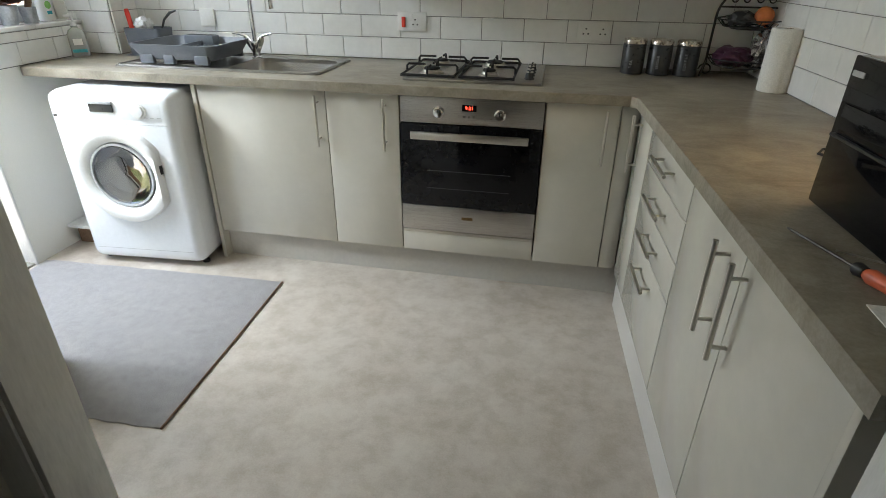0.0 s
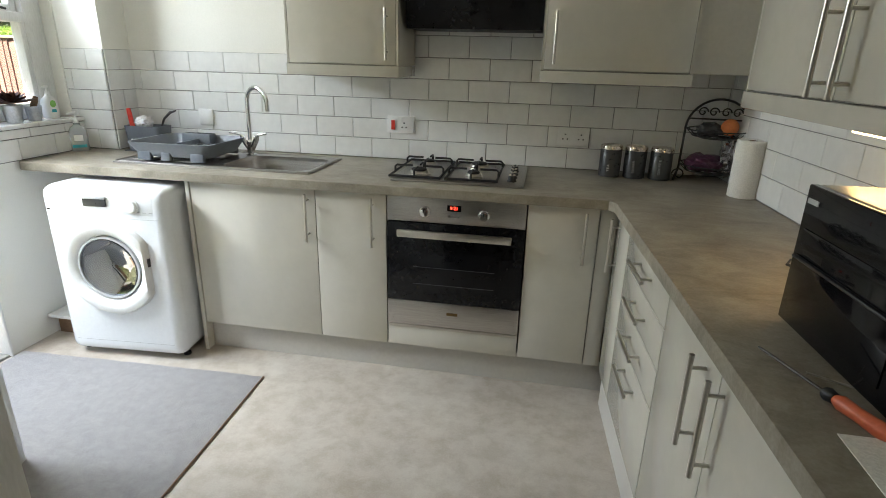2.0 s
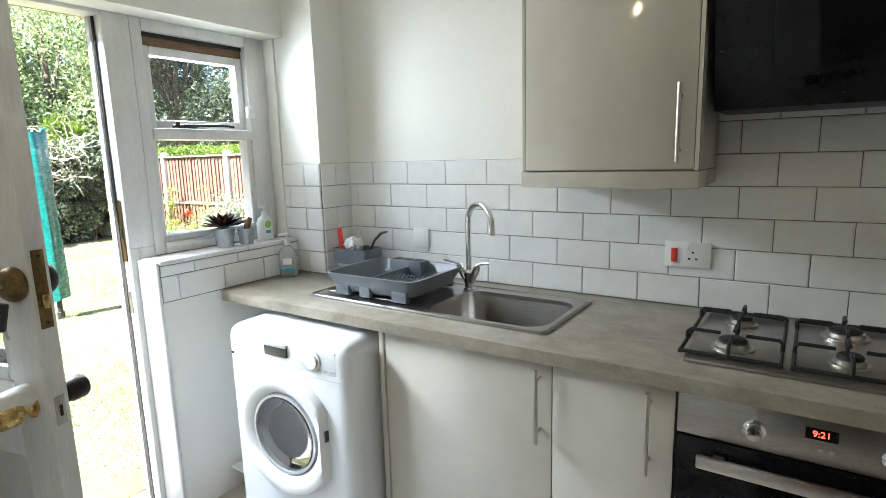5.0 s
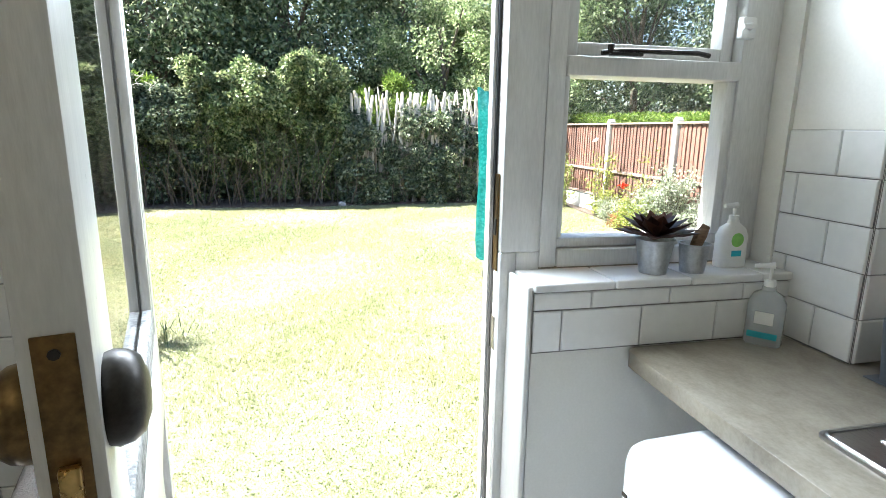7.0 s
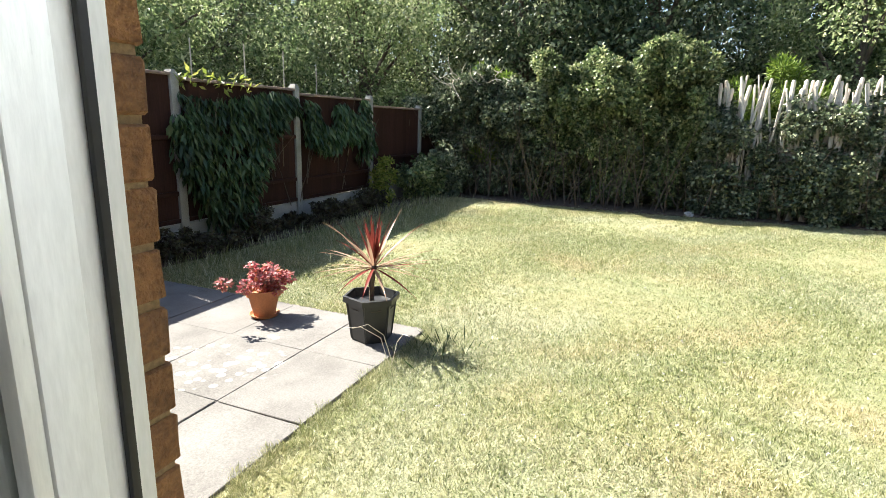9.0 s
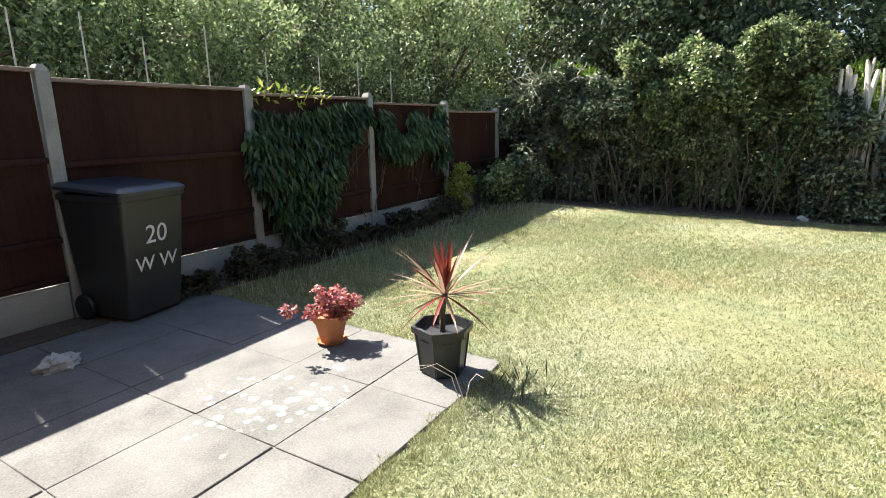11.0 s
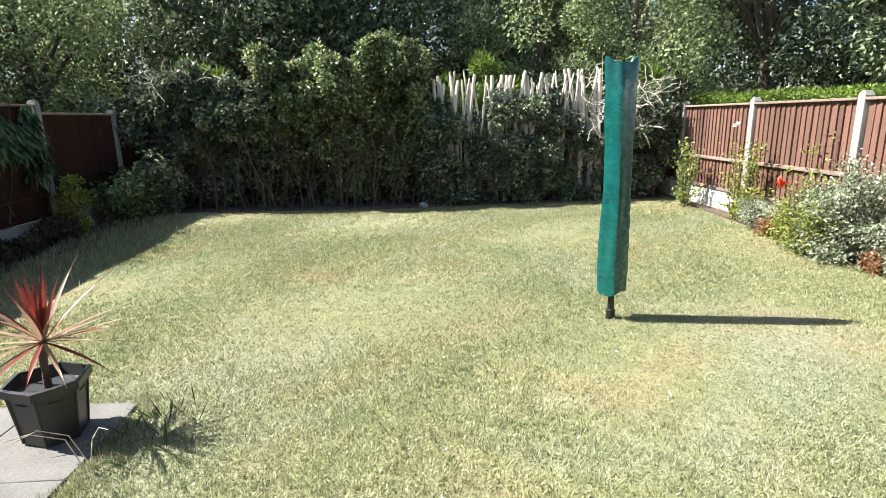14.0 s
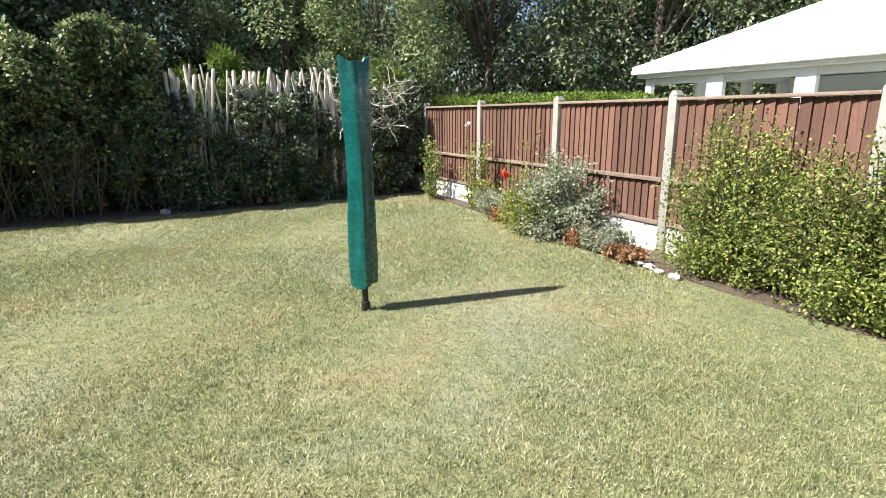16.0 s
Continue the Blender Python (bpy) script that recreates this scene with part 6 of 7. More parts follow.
# sunlit fence, front towards -y
RY = 6.55
right_fence = thing("fence", "sunlit red-brown feather-edge fence with whitewashed gravel boards", "fence", pose(0, 0, G))
right_posts = [-14.2, -12.3, -10.33, -8.435, -6.615, -4.75, -2.85]
for i, (xa, xb) in enumerate(zip(right_posts, right_posts[1:])):
    fence_panel(right_fence, pose(xa + 0.055, RY, 0), abs(xb - xa) - 0.11, 1.57 - G, 20 + i, (0.52,), "whitewash")
for x in right_posts:
    fence_post(right_fence, x, RY, 1.64 - G)

# soil beds
bm = bm_new()
prism(bm, [(-14.0, -3.1), (-2.8, -3.1), (-2.8, -2.78), (-5.6, -2.75), (-8, -2.55), (-11, -2.35), (-14, -2.2)], G - 0.02, G + 0.004)
solid("left_flower_bed", bm, "soil", "shaded strip of dark soil under the fence", "flower bed", kind="structure")
bm = bm_new()
prism(bm, [(-14.0, 6.52), (-2.8, 6.52), (-2.8, 5.95), (-5, 5.9), (-6.5, 5.98), (-8, 5.98), (-10, 6.24), (-12.5, 6.4), (-14, 6.4)][::-1], G - 0.02, G + 0.006)
solid("right_flower_bed", bm, "soil", "narrow dry soil bed along the sunny fence", "flower bed", kind="structure")
bm = bm_new()
prism(bm, [(-12.05, -3.0), (-11.9, 1.0), (-12.1, 4.0), (-12.3, 6.3), (-16, 6.3), (-16, -3.0)][::-1], G - 0.02, G + 0.005)
solid("hedge_bed", bm, "soil", "bare dark earth and litter under the hedge", "flower bed", kind="structure")

# ---- hedge at the end of the garden ----


def twig_mesh(bm, p, d, ln, r, bend=0.3, seg=5, steps=4):
    pts, rad = [], []
    p, d = Vector(p), Vector(d).normalized()
    for i in range(steps + 1):
        pts.append(p.copy())
        rad.append(r * (1 - 0.75 * i / steps))
        d = (d + Vector((rt.uniform(-bend, bend), rt.uniform(-bend, bend), rt.uniform(-bend, bend)))).normalized()
        p = p + d * ln / steps
    tube(bm, pts, rad, seg, False)


rt = random.Random(21)


def hedge_section(label, y0, y1, x_face, z_top, n, material, leaf=(0.07, 0.048), seed=0, thick=1.0, bare=0.38, lip=1.0):
    """An overgrown hedge length: stems, twigs and an uneven coat of leaves, thin near the ground."""
    ob = thing("hedge", label, "hedge", pose(x_face - thick / 2, (y0 + y1) / 2, G), "overgrown hedge")
    ox, oy = x_face - thick / 2, (y0 + y1) / 2
    m = int((y1 - y0) * 62)
    cy = rng.uniform(y0, y1, m)
    tops = z_top + 0.18 * np.sin(cy * 2.3 + seed) + 0.12 * np.sin(cy * 5.1 + seed * 2) + rng.normal(0, 0.05, m)
    up = rng.random(m) ** (0.62 if bare > 0.1 else 0.95)
    cz = G + (tops - G) * up
    bulge = lip * np.where(up > 0.62, 0.12, -0.3 * thick)
    cx = x_face - thick * 0.5 + bulge + thick * 0.42 * rng.uniform(-1, 1, m) * (1 - 0.3 * (up > 0.85))
    cen = np.stack([cx - ox, cy - oy, cz - G], 1)
    rad = rng.uniform(0.09, 0.27, m)
    pts, d = clumps(int(n * 1.7), cen, rad, 0.35)
    low = pts[:, 2] < 1.5
    cut = (pts[:, 2] > 0.03) & ~(low & (rng.random(len(pts)) < bare * (1.55 - pts[:, 2]) / 1.2))
    pts, d = pts[cut], d[cut]
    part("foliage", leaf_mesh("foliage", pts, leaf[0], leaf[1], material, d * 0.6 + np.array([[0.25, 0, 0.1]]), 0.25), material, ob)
    bm = bm_new()
    for k in range(int((y1 - y0) * 16)):
        yy = rt.uniform(y0, y1) - oy
        twig_mesh(bm, (rt.uniform(-0.1, 0.42) * thick, yy, -0.02), (rt.uniform(-0.2, 0.25), rt.uniform(-0.35, 0.35), 1), rt.uniform(0.9, 1.9), rt.uniform(0.006, 0.016), 0.28)
    for k in range(int((y1 - y0) * 18)):
        yy = rt.uniform(y0, y1) - oy
        twig_mesh(bm, (0.36 * thick, yy, rt.uniform(0.15, 1.4)), (rt.uniform(0.0, 0.6), rt.uniform(-1, 1), rt.uniform(-0.4, 1)), rt.uniform(0.25, 0.6), 0.006, 0.4)
    part("stem_tangle", bm, "bark", ob, "tangled bare stems")
    return ob


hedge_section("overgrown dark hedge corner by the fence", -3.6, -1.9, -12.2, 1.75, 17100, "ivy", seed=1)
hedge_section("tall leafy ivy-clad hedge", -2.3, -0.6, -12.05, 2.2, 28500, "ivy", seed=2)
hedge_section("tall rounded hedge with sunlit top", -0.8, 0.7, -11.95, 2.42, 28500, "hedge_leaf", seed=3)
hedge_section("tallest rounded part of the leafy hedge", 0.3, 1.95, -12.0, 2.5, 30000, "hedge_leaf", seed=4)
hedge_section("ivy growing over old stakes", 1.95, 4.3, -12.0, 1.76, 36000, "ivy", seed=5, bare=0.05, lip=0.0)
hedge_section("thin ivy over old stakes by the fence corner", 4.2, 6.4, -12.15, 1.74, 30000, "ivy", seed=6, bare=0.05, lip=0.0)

# old split stakes standing out of the ivy
for i in range(68):
    rr = random.Random(100 + i)
    y = 2.2 + 3.1 * i / 67 + rr.uniform(-0.05, 0.05)
    zt = rr.uniform(1.95, 2.26)
    if rr.random() < 0.1:
        continue
    bm = bm_new()
    r = rr.uniform(0.016, 0.04)
    px_, py_ = rr.uniform(-0.06, 0.06), rr.uniform(-0.17, 0.17)
    tube(bm, [(0, 0, -0.05), (rr.uniform(-0.03, 0.03), rr.uniform(-0.05, 0.05), 1.2), (px_, py_, zt - G - 0.03), (px_ * 1.05, py_ * 1.05, zt - G)], [r * 1.1, r, r * 0.85, r * 0.6], 7)
    solid("stake", bm, "dead_wood", "bleached split wooden stake rising from the ivy", "stake", pose(-12.5 + rr.uniform(-0.1, 0.1), y, G), "old stake fence")
# tangle of dead stems at the corner
bm = bm_new()
for k in range(110):
    twig_mesh(bm, (rt.uniform(-0.1, 0.4), rt.uniform(-0.6, 0.6), rt.uniform(1.2, 2.15)), (rt.uniform(0, 1), rt.uniform(-1, 1), rt.uniform(-1, 0.6)), rt.uniform(0.35, 0.8), 0.008, 0.7)
solid("dead_branch", bm, "dead_wood", "tangle of bleached dead climber stems", "dead branch", pose(-12.5, 5.3, G))
bm = bm_new()
for k in range(26):
    twig_mesh(bm, (rt.uniform(-0.2, 0.3), rt.uniform(-0.5, 0.5), rt.uniform(1.9, 2.35)), (rt.uniform(0, 1), rt.uniform(-1, 1), rt.uniform(-0.2, 0.8)), rt.uniform(0.3, 0.6), 0.008, 0.6)
solid("dead_branch", bm, "dead_wood", "grey dead twigs on top of the hedge", "dead branch", pose(-12.2, -1.9, G))

# ---- shrubs and climbers ----


def shrub(label, x, y, rx, ry, rz, n, material, leaf, seed, z0=0.0, stems=10, category="shrub", group="", droop=0.2, nclump=26):
    ob = thing("shrub", label, category, pose(x, y, G), group)
    loc = np.random.default_rng(seed)
    d = unit(loc.normal(size=(nclump, 3)))
    cen = d * np.array([rx, ry, rz]) * loc.uniform(0.35, 0.95, (nclump, 1)) + np.array([0, 0, z0 + rz])
    rad = loc.uniform(0.16, 0.34, nclump) * min(rx, ry, rz) * 1.5
    pts, dd = clumps(n, cen, rad, 0.3)
    ok = pts[:, 2] > 0.02
    part("leaves", leaf_mesh("leaves", pts[ok], leaf[0], leaf[1], material, dd[ok] * 0.7, droop), material, ob)
    bm = bm_new()
    for k in range(stems):
        c3 = Vector(cen[k % nclump])
        mid = Vector((c3.x * 0.3, c3.y * 0.3, c3.z * 0.55))
        tube(bm, [(0.05 * math.cos(k), 0.05 * math.sin(k), -0.02), mid, c3], [0.012, 0.008, 0.004], 5, False)
    part("stem_tangle", bm, "bark", ob)
    return ob


def spray_shrub(label, x, y, rx, ry, rz, sprays, per, material, leaf, seed, category="shrub", side=(0.0, 0.0)):
    """An airy shrub: arching stems from the base, leaves set along their outer length."""
    ob = thing("shrub", label, category, pose(x, y, G))
    loc = np.random.default_rng(seed)
    bm = bm_new()
    pts, out = [], []
    for k in range(sprays):
        a, q = loc.uniform(0, 2 * math.pi), math.sqrt(loc.random())
        end = np.array([rx * q * math.cos(a) + side[0], ry * q * math.sin(a) + side[1], 2 * rz * (1 - 0.45 * q * q) * loc.uniform(0.12, 1.05)])
        root = np.array([end[0] * 0.35, end[1] * 0.35, 0.0])
        knee = np.array([end[0] * 0.6, end[1] * 0.6, end[2] * 1.05])
        t = np.sort(loc.uniform(0.08, 1.0, per))[:, None]
        line = (1 - t) ** 2 * root + 2 * t * (1 - t) * knee + t * t * end
        pts.append(line + loc.normal(0, 0.045, (per, 3)) * (0.5 + t))
        out.append(np.repeat((end - root)[None] / np.linalg.norm(end - root), per, 0))
        c3 = [Vector((1 - s) ** 2 * root + 2 * s * (1 - s) * knee + s * s * end) for s in (0.0, 0.35, 0.7, 1.0)]
        tube(bm, c3, [0.008, 0.006, 0.004, 0.002], 4, False)
    pts, out = np.concatenate(pts), np.concatenate(out)
    ok = pts[:, 2] > 0.02
    part("leaves", leaf_mesh("leaves", pts[ok], leaf[0], leaf[1], material, out[ok] * 0.4, 0.1), material, ob)
    part("stem_tangle", bm, "bark", ob)
    return ob


spray_shrub("silvery green leafy shrub by the fence", -7.85, 6.12, 0.72, 0.48, 0.5, 150, 120, "silver_leaf", (0.042, 0.024), 31)
spray_shrub("pale green lower growth of the silvery shrub", -8.2, 5.95, 0.5, 0.36, 0.36, 70, 85, "yellow_leaf", (0.036, 0.024), 32)
spray_shrub("tall slim climbing rose on the fence", -10.0, 6.25, 0.5, 0.2, 0.74, 22, 60, "yellow_leaf", (0.05, 0.034), 33)
spray_shrub("young rose against the fence post", -11.4, 6.2, 0.36, 0.2, 0.66, 16, 55, "shrub_leaf", (0.05, 0.034), 34)
spray_shrub("thin rose stems near the fence top", -8.75, 6.32, 0.65, 0.15, 0.72, 14, 22, "yellow_leaf", (0.045, 0.03), 35)
spray_shrub("large airy yellow-green shrub against the fence", -5.62, 6.2, 0.75, 0.34, 0.74, 190, 120, "shrub_leaf", (0.032, 0.023), 36)
spray_shrub("large bright green shrub spreading over the lawn edge", -4.45, 6.12, 1.0, 0.42, 0.66, 230, 125, "shrub_leaf", (0.032, 0.023), 37)
shrub("low grey-leaved plant by the gravel board", -6.95, 6.1, 0.38, 0.24, 0.14, 2200, "silver_leaf", (0.06, 0.014), 38)
shrub("low lavender-grey plant in the bed", -9.35, 6.2, 0.5, 0.25, 0.2, 2000, "silver_leaf", (0.07, 0.012), 39)
shrub("rust coloured dry plant in the bed", -6.6, 5.98, 0.24, 0.18, 0.09, 800, "rust_leaf", (0.06, 0.018), 40)
shrub("rust coloured dry plant in the bed", -7.3, 6.0, 0.22, 0.16, 0.1, 700, "rust_leaf", (0.06, 0.02), 41)
shrub("rust coloured dry plant in the bed", -9.0, 6.05, 0.22, 0.15, 0.12, 600, "rust_leaf", (0.06, 0.02), 42)
shrub("yellow-green bush under the shaded fence", -10.2, -2.75, 0.32, 0.2, 0.42, 1800, "yellow_leaf", (0.05, 0.03), 43)
shrub("dark leafy bush in the shaded corner", -11.3, -2.6, 0.55, 0.4, 0.38, 4500, "hedge_leaf", (0.07, 0.045), 44)
shrub("dark green bush in front of the hedge corner", -12.0, -2.4, 0.55, 0.5, 0.5, 4500, "ivy", (0.07, 0.045), 45)
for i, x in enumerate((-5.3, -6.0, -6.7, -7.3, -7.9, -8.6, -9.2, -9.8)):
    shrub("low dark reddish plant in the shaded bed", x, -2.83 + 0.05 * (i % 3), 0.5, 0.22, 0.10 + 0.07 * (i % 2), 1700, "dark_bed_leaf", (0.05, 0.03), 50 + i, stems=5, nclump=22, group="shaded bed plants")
shrub("small red poppy plant in the bed", -8.75, 6.0, 0.12, 0.1, 0.3, 250, "shrub_leaf", (0.05, 0.02), 71, stems=5, nclump=6)
solid("poppy_flower", leaf_mesh("poppy_flower", np.repeat(np.array([[-8.75, 5.92, 0.64], [-8.67, 5.94, 0.61]]), 7, 0), 0.075, 0.07, "poppy", np.array([[0.2, -0.5, 0.5]]), 0), "poppy", "two red poppy flowers", "flower")
rose = thing("rose_flower", "single pale rose bloom on a thin stem", "flower", pose(-9.95, 6.12, G))
part("stem", tube(bm_new(), [(0, 0.03, -0.02), (0.03, 0.0, 0.6), (0.0, -0.04, 1.2), (0.0, -0.06, 1.31)], [0.007, 0.006, 0.004, 0.003], 6), "bark", rose)
part("petals", leaf_mesh("petals", np.repeat(np.array([[0.0, -0.06, 1.31]]), 9, 0), 0.06, 0.06, "white_flower", np.array([[0.2, -0.5, 0.4]]), 0), "white_flower", rose, "pale petals")

# climber hanging over the left fence
n = 6800
cx = -6.3 - 3.75 * rng.random(n) ** 1.15
full = np.clip(1.2 - np.abs(cx + 6.85) / 0.62, 0, 1)
depth = 0.42 + 1.0 * full + 0.14 * np.sin(cx * 4.1) + 0.55 * np.clip(1 - np.abs(cx + 9.75) / 0.4, 0, 1)
cz = 1.62 + 0.06 * np.sin(cx * 3.0) - (depth + 0.1) * rng.random(n) ** 0.9
cyv = LY + 0.07 + 0.24 * rng.random(n) * np.clip((1.9 - cz), 0.3, 1)
gaps = np.sin(cx * 7.3 + 1.3 * np.sin(cz * 6)) + np.sin(cz * 8.1 + cx * 2.2) + 1.1 * full
keep = (gaps > -0.75) & (np.minimum(np.abs(cx + 8.35), np.abs(cx + 10.27)) > 0.07 + 0.04 * rng.random(n))
cx, cyv, cz = cx[keep], cyv[keep], cz[keep]
climb = thing("climber", "dark glossy evergreen climber hanging over the fence", "climber", pose(0, 0, 0))
part("leaves", leaf_mesh("leaves", np.stack([cx, cyv, cz], 1), 0.14, 0.04, "climber", np.array([[0.1, 0.45, -0.8]]), 0.9), "climber", climb)
tip = np.stack([-6.4 - 1.1 * rng.random(60), LY + rng.uniform(0.0, 0.16, 60), 1.62 + 0.17 * rng.random(60)], 1)
part("young_leaves", leaf_mesh("young_leaves", tip, 0.1, 0.04, "yellow_leaf", np.array([[0.1, 0.4, 0.4]]), 0.0), "yellow_leaf", climb, "yellow-green young leaves")
for k in range(22):
    x = rt.uniform(-10.2, -6.4)
    bm = bm_new()
    twig_mesh(bm, (x, LY + 0.05, rt.uniform(0.2, 0.9)), (rt.uniform(-0.5, 0.5), 0.05, 1), rt.uniform(0.6, 1.2), 0.007, 0.15)
    part("stem", bm, "bark", climb)

# canes standing behind the left fence
for x, z in ((-4.8, 2.35), (-5.35, 2.4), (-5.9, 2.25), (-6.6, 2.45), (-8.3, 2.3), (-9.1, 2.3), (-9.9, 2.2), (-7.4, 2.25)):
    solid("garden_cane", tube(bm_new(), [(0, 0, -0.03), (0.01, 0, z - G)], 0.008, 6), "dead_wood", "thin pale cane standing behind the fence", "cane", pose(x, LY - 0.75, G), "garden canes")

# ---- trees behind ----


def tree(label, x, y, height, spread, n, material, leaf, seed, base=1.2, trunk_r=0.16, nclump=60, group="trees behind the garden"):
    """Tapered trunk, limbs reaching into leafy clumps, an uneven crown."""
    loc = np.random.default_rng(seed)
    ob = thing("tree", label, "tree", pose(x, y, G), group)
    d = unit(loc.normal(size=(nclump, 3)))
    cen = d * np.array([spread, spread, (height - base) / 2]) * loc.uniform(0.3, 1.0, (nclump, 1)) ** 0.6
    cen[:, 2] += (height + base) / 2
    rad = loc.uniform(0.5, 1.0, nclump) * spread * 0.4
    pts, dd = clumps(int(n * 1.5), cen, rad, 0.4)
    ok = pts[:, 2] > 0.1
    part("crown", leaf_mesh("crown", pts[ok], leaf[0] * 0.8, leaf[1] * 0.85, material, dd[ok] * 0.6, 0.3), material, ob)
    bm = bm_new()
    wob = [Vector((loc.uniform(-0.15, 0.15), loc.uniform(-0.15, 0.15), height * k / 5)) for k in range(5)]
    wob[0] = Vector((0, 0, -0.1))
    tube(bm, wob, [trunk_r, trunk_r * 0.8, trunk_r * 0.6, trunk_r * 0.42, trunk_r * 0.25], 9)
    for k in range(16):
        c3 = Vector(cen[k % nclump])
        st = Vector((0, 0, max(0.4, c3.z * 0.5)))
        mid = st.lerp(c3, 0.5) + Vector((0, 0, 0.15))
        tube(bm, [st, mid, c3], [trunk_r * 0.35, trunk_r * 0.22, 0.015], 6, False)
    part("trunk", bm, "bark", ob)
    return ob


L2, L3 = (0.17, 0.09), (0.16, 0.085)
tree("pale willow-like sunlit tree behind the fence", -7.5, -6.3, 4.6, 1.9, 21000, "tree_light", (0.105, 0.045), 201, 0.3)
tree("pale willow-like sunlit tree behind the fence", -10.6, -6.6, 4.8, 2.1, 22000, "tree_light", (0.105, 0.045), 202, 0.3)
tree("leafy light green tree behind the fence", -4.8, -7.0, 4.6, 1.8, 9000, "tree_light", (0.14, 0.055), 203, 0.3)
tree("leafy green tree behind the hedge corner", -14.2, -5.6, 5.2, 2.2, 20000, "tree_light", (0.115, 0.055), 204, 0.4)
tree("dark overhanging tree behind the hedge", -17.0, -2.4, 8.5, 3.0, 24000, "tree_dark", L2, 205, 1.0)
tree("dark overhanging tree behind the hedge", -17.5, 0.8, 8.5, 3.0, 24000, "tree_dark", L2, 206, 1.0)
tree("large dark tree behind the hedge", -19.0, 4.2, 8.0, 2.6, 13000, "tree_dark", L2, 207, 1.4)
tree("light green tree behind the stakes", -15.6, 4.6, 5.0, 1.7, 15000, "tree_light", (0.11, 0.06), 208, 0.4)
tree("light green tree behind the stakes", -16.0, 7.0, 6.0, 2.1, 17000, "tree_light", (0.115, 0.065), 209, 0.6)
tree("broad dark tree behind the neighbouring garden", -17.0, 11.0, 8.5, 3.2, 24000, "tree_dark", L2, 210, 0.3)
tree("broad dark tree behind the neighbouring garden", -14.5, 15.0, 8.5, 3.4, 24000, "tree_dark", L2, 211, 0.2)
tree("broad dark tree behind the neighbouring garden", -11.0, 18.5, 9.0, 3.6, 22000, "tree_dark", L2, 212, 0.2)
tree("broad dark tree behind the neighbouring garden", -7.0, 20.5, 9.5, 3.6, 12000, "tree_dark", L2, 213, 0.2)
tree("dark wood beyond the fence", -21.0, -7.0, 9.0, 3.6, 12000, "tree_dark", L3, 214, 0.5)
tree("dark wood beyond the fence", -13.5, -10.5, 8.0, 3.4, 11000, "tree_dark", L3, 215, 0.3)
tree("dark wood beyond the fence", -7.5, -11.5, 7.5, 3.4, 10000, "tree_dark", L3, 216, 0.3)
tree("dark wood beyond the hedge", -22.5, 9.0, 9.0, 3.4, 10000, "tree_dark", L3, 217, 0.3)
# woodland undergrowth closing the view between the trunks
for label, material, n, xr, yr, zr, leaf in (
        ("dense dark woodland undergrowth behind the hedge", "tree_dark", 70000, (-24.0, -19.6), (-10.0, 15.0), 6.5, (0.2, 0.11)),
        ("dark ivy undergrowth at the back of the hedge", "tree_dark", 26000, (-14.6, -13.3), (-4.0, 7.0), 1.3, (0.11, 0.07)),
        ("dense woodland undergrowth beyond the shaded fence", "tree_dark", 60000, (-21.0, -2.5), (-11.5, -8.2), 6.0, (0.2, 0.1)),
        ("dense dark woodland beyond the neighbouring garden", "tree_dark", 76000, (-23.0, -1.0), (17.0, 21.5), 8.5, (0.24, 0.13))):
    cen = np.stack([rng.uniform(*xr, 420), rng.uniform(*yr, 420), G + zr * rng.random(420)], 1)
    pts, dd = clumps(n, cen, rng.uniform(0.4, 1.1, 420), 0.3)
    pts[:, 2] = np.maximum(pts[:, 2], G + 0.02)
    tagged(new("undergrowth", leaf_mesh("undergrowth", pts, leaf[0], leaf[1], material, dd * 0.5, 0.2)), label, "undergrowth", kind="stuff")
# lime conifer beside the corner, bright conifer sprigs on the hedge
shrub("bright lime conifer rising behind the fence corner", -13.3, 6.1, 0.55, 0.55, 1.25, 8000, "conifer", (0.16, 0.03), 81, 0.2, droop=-0.4)
shrub("lime green conifer sprigs above the stakes", -13.6, 3.2, 0.5, 1.2, 1.15, 4500, "conifer", (0.15, 0.03), 82, 0.3, droop=-0.4)
shrub("lime green conifer sprigs above the hedge", -12.85, -1.8, 0.35, 0.45, 1.25, 4200, "conifer", (0.13, 0.03), 83, 0.3, droop=-0.4)

# neighbour's clipped bright hedge beyond the sunny fence
n = 24000
pts = np.stack([rng.uniform(-15.0, -9.3, n), 8.6 + rng.uniform(-0.9, 0.9, n), 1.4 + 0.37 * rng.random(n) ** 0.5], 1)
pts[:, 2] += 0.03 * np.sin(pts[:, 0] * 3) + 0.02 * np.sin(pts[:, 1] * 7) - 0.02 * (pts[:, 0] + 12.0)
nh = thing("clipped_hedge", "bright green clipped hedge beyond the fence", "hedge", pose(-10.7, 8.6, G))
pts -= np.array([[-10.7, 8.6, G]])
part("foliage", leaf_mesh("foliage", pts, 0.07, 0.028, "conifer", np.array([[0.3, -0.3, 0.4]]), 0.0), "conifer", nh)
# Added dark box stands in for the shade deep inside the hedge.
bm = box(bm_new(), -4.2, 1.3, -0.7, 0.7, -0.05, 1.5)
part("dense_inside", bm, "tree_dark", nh)

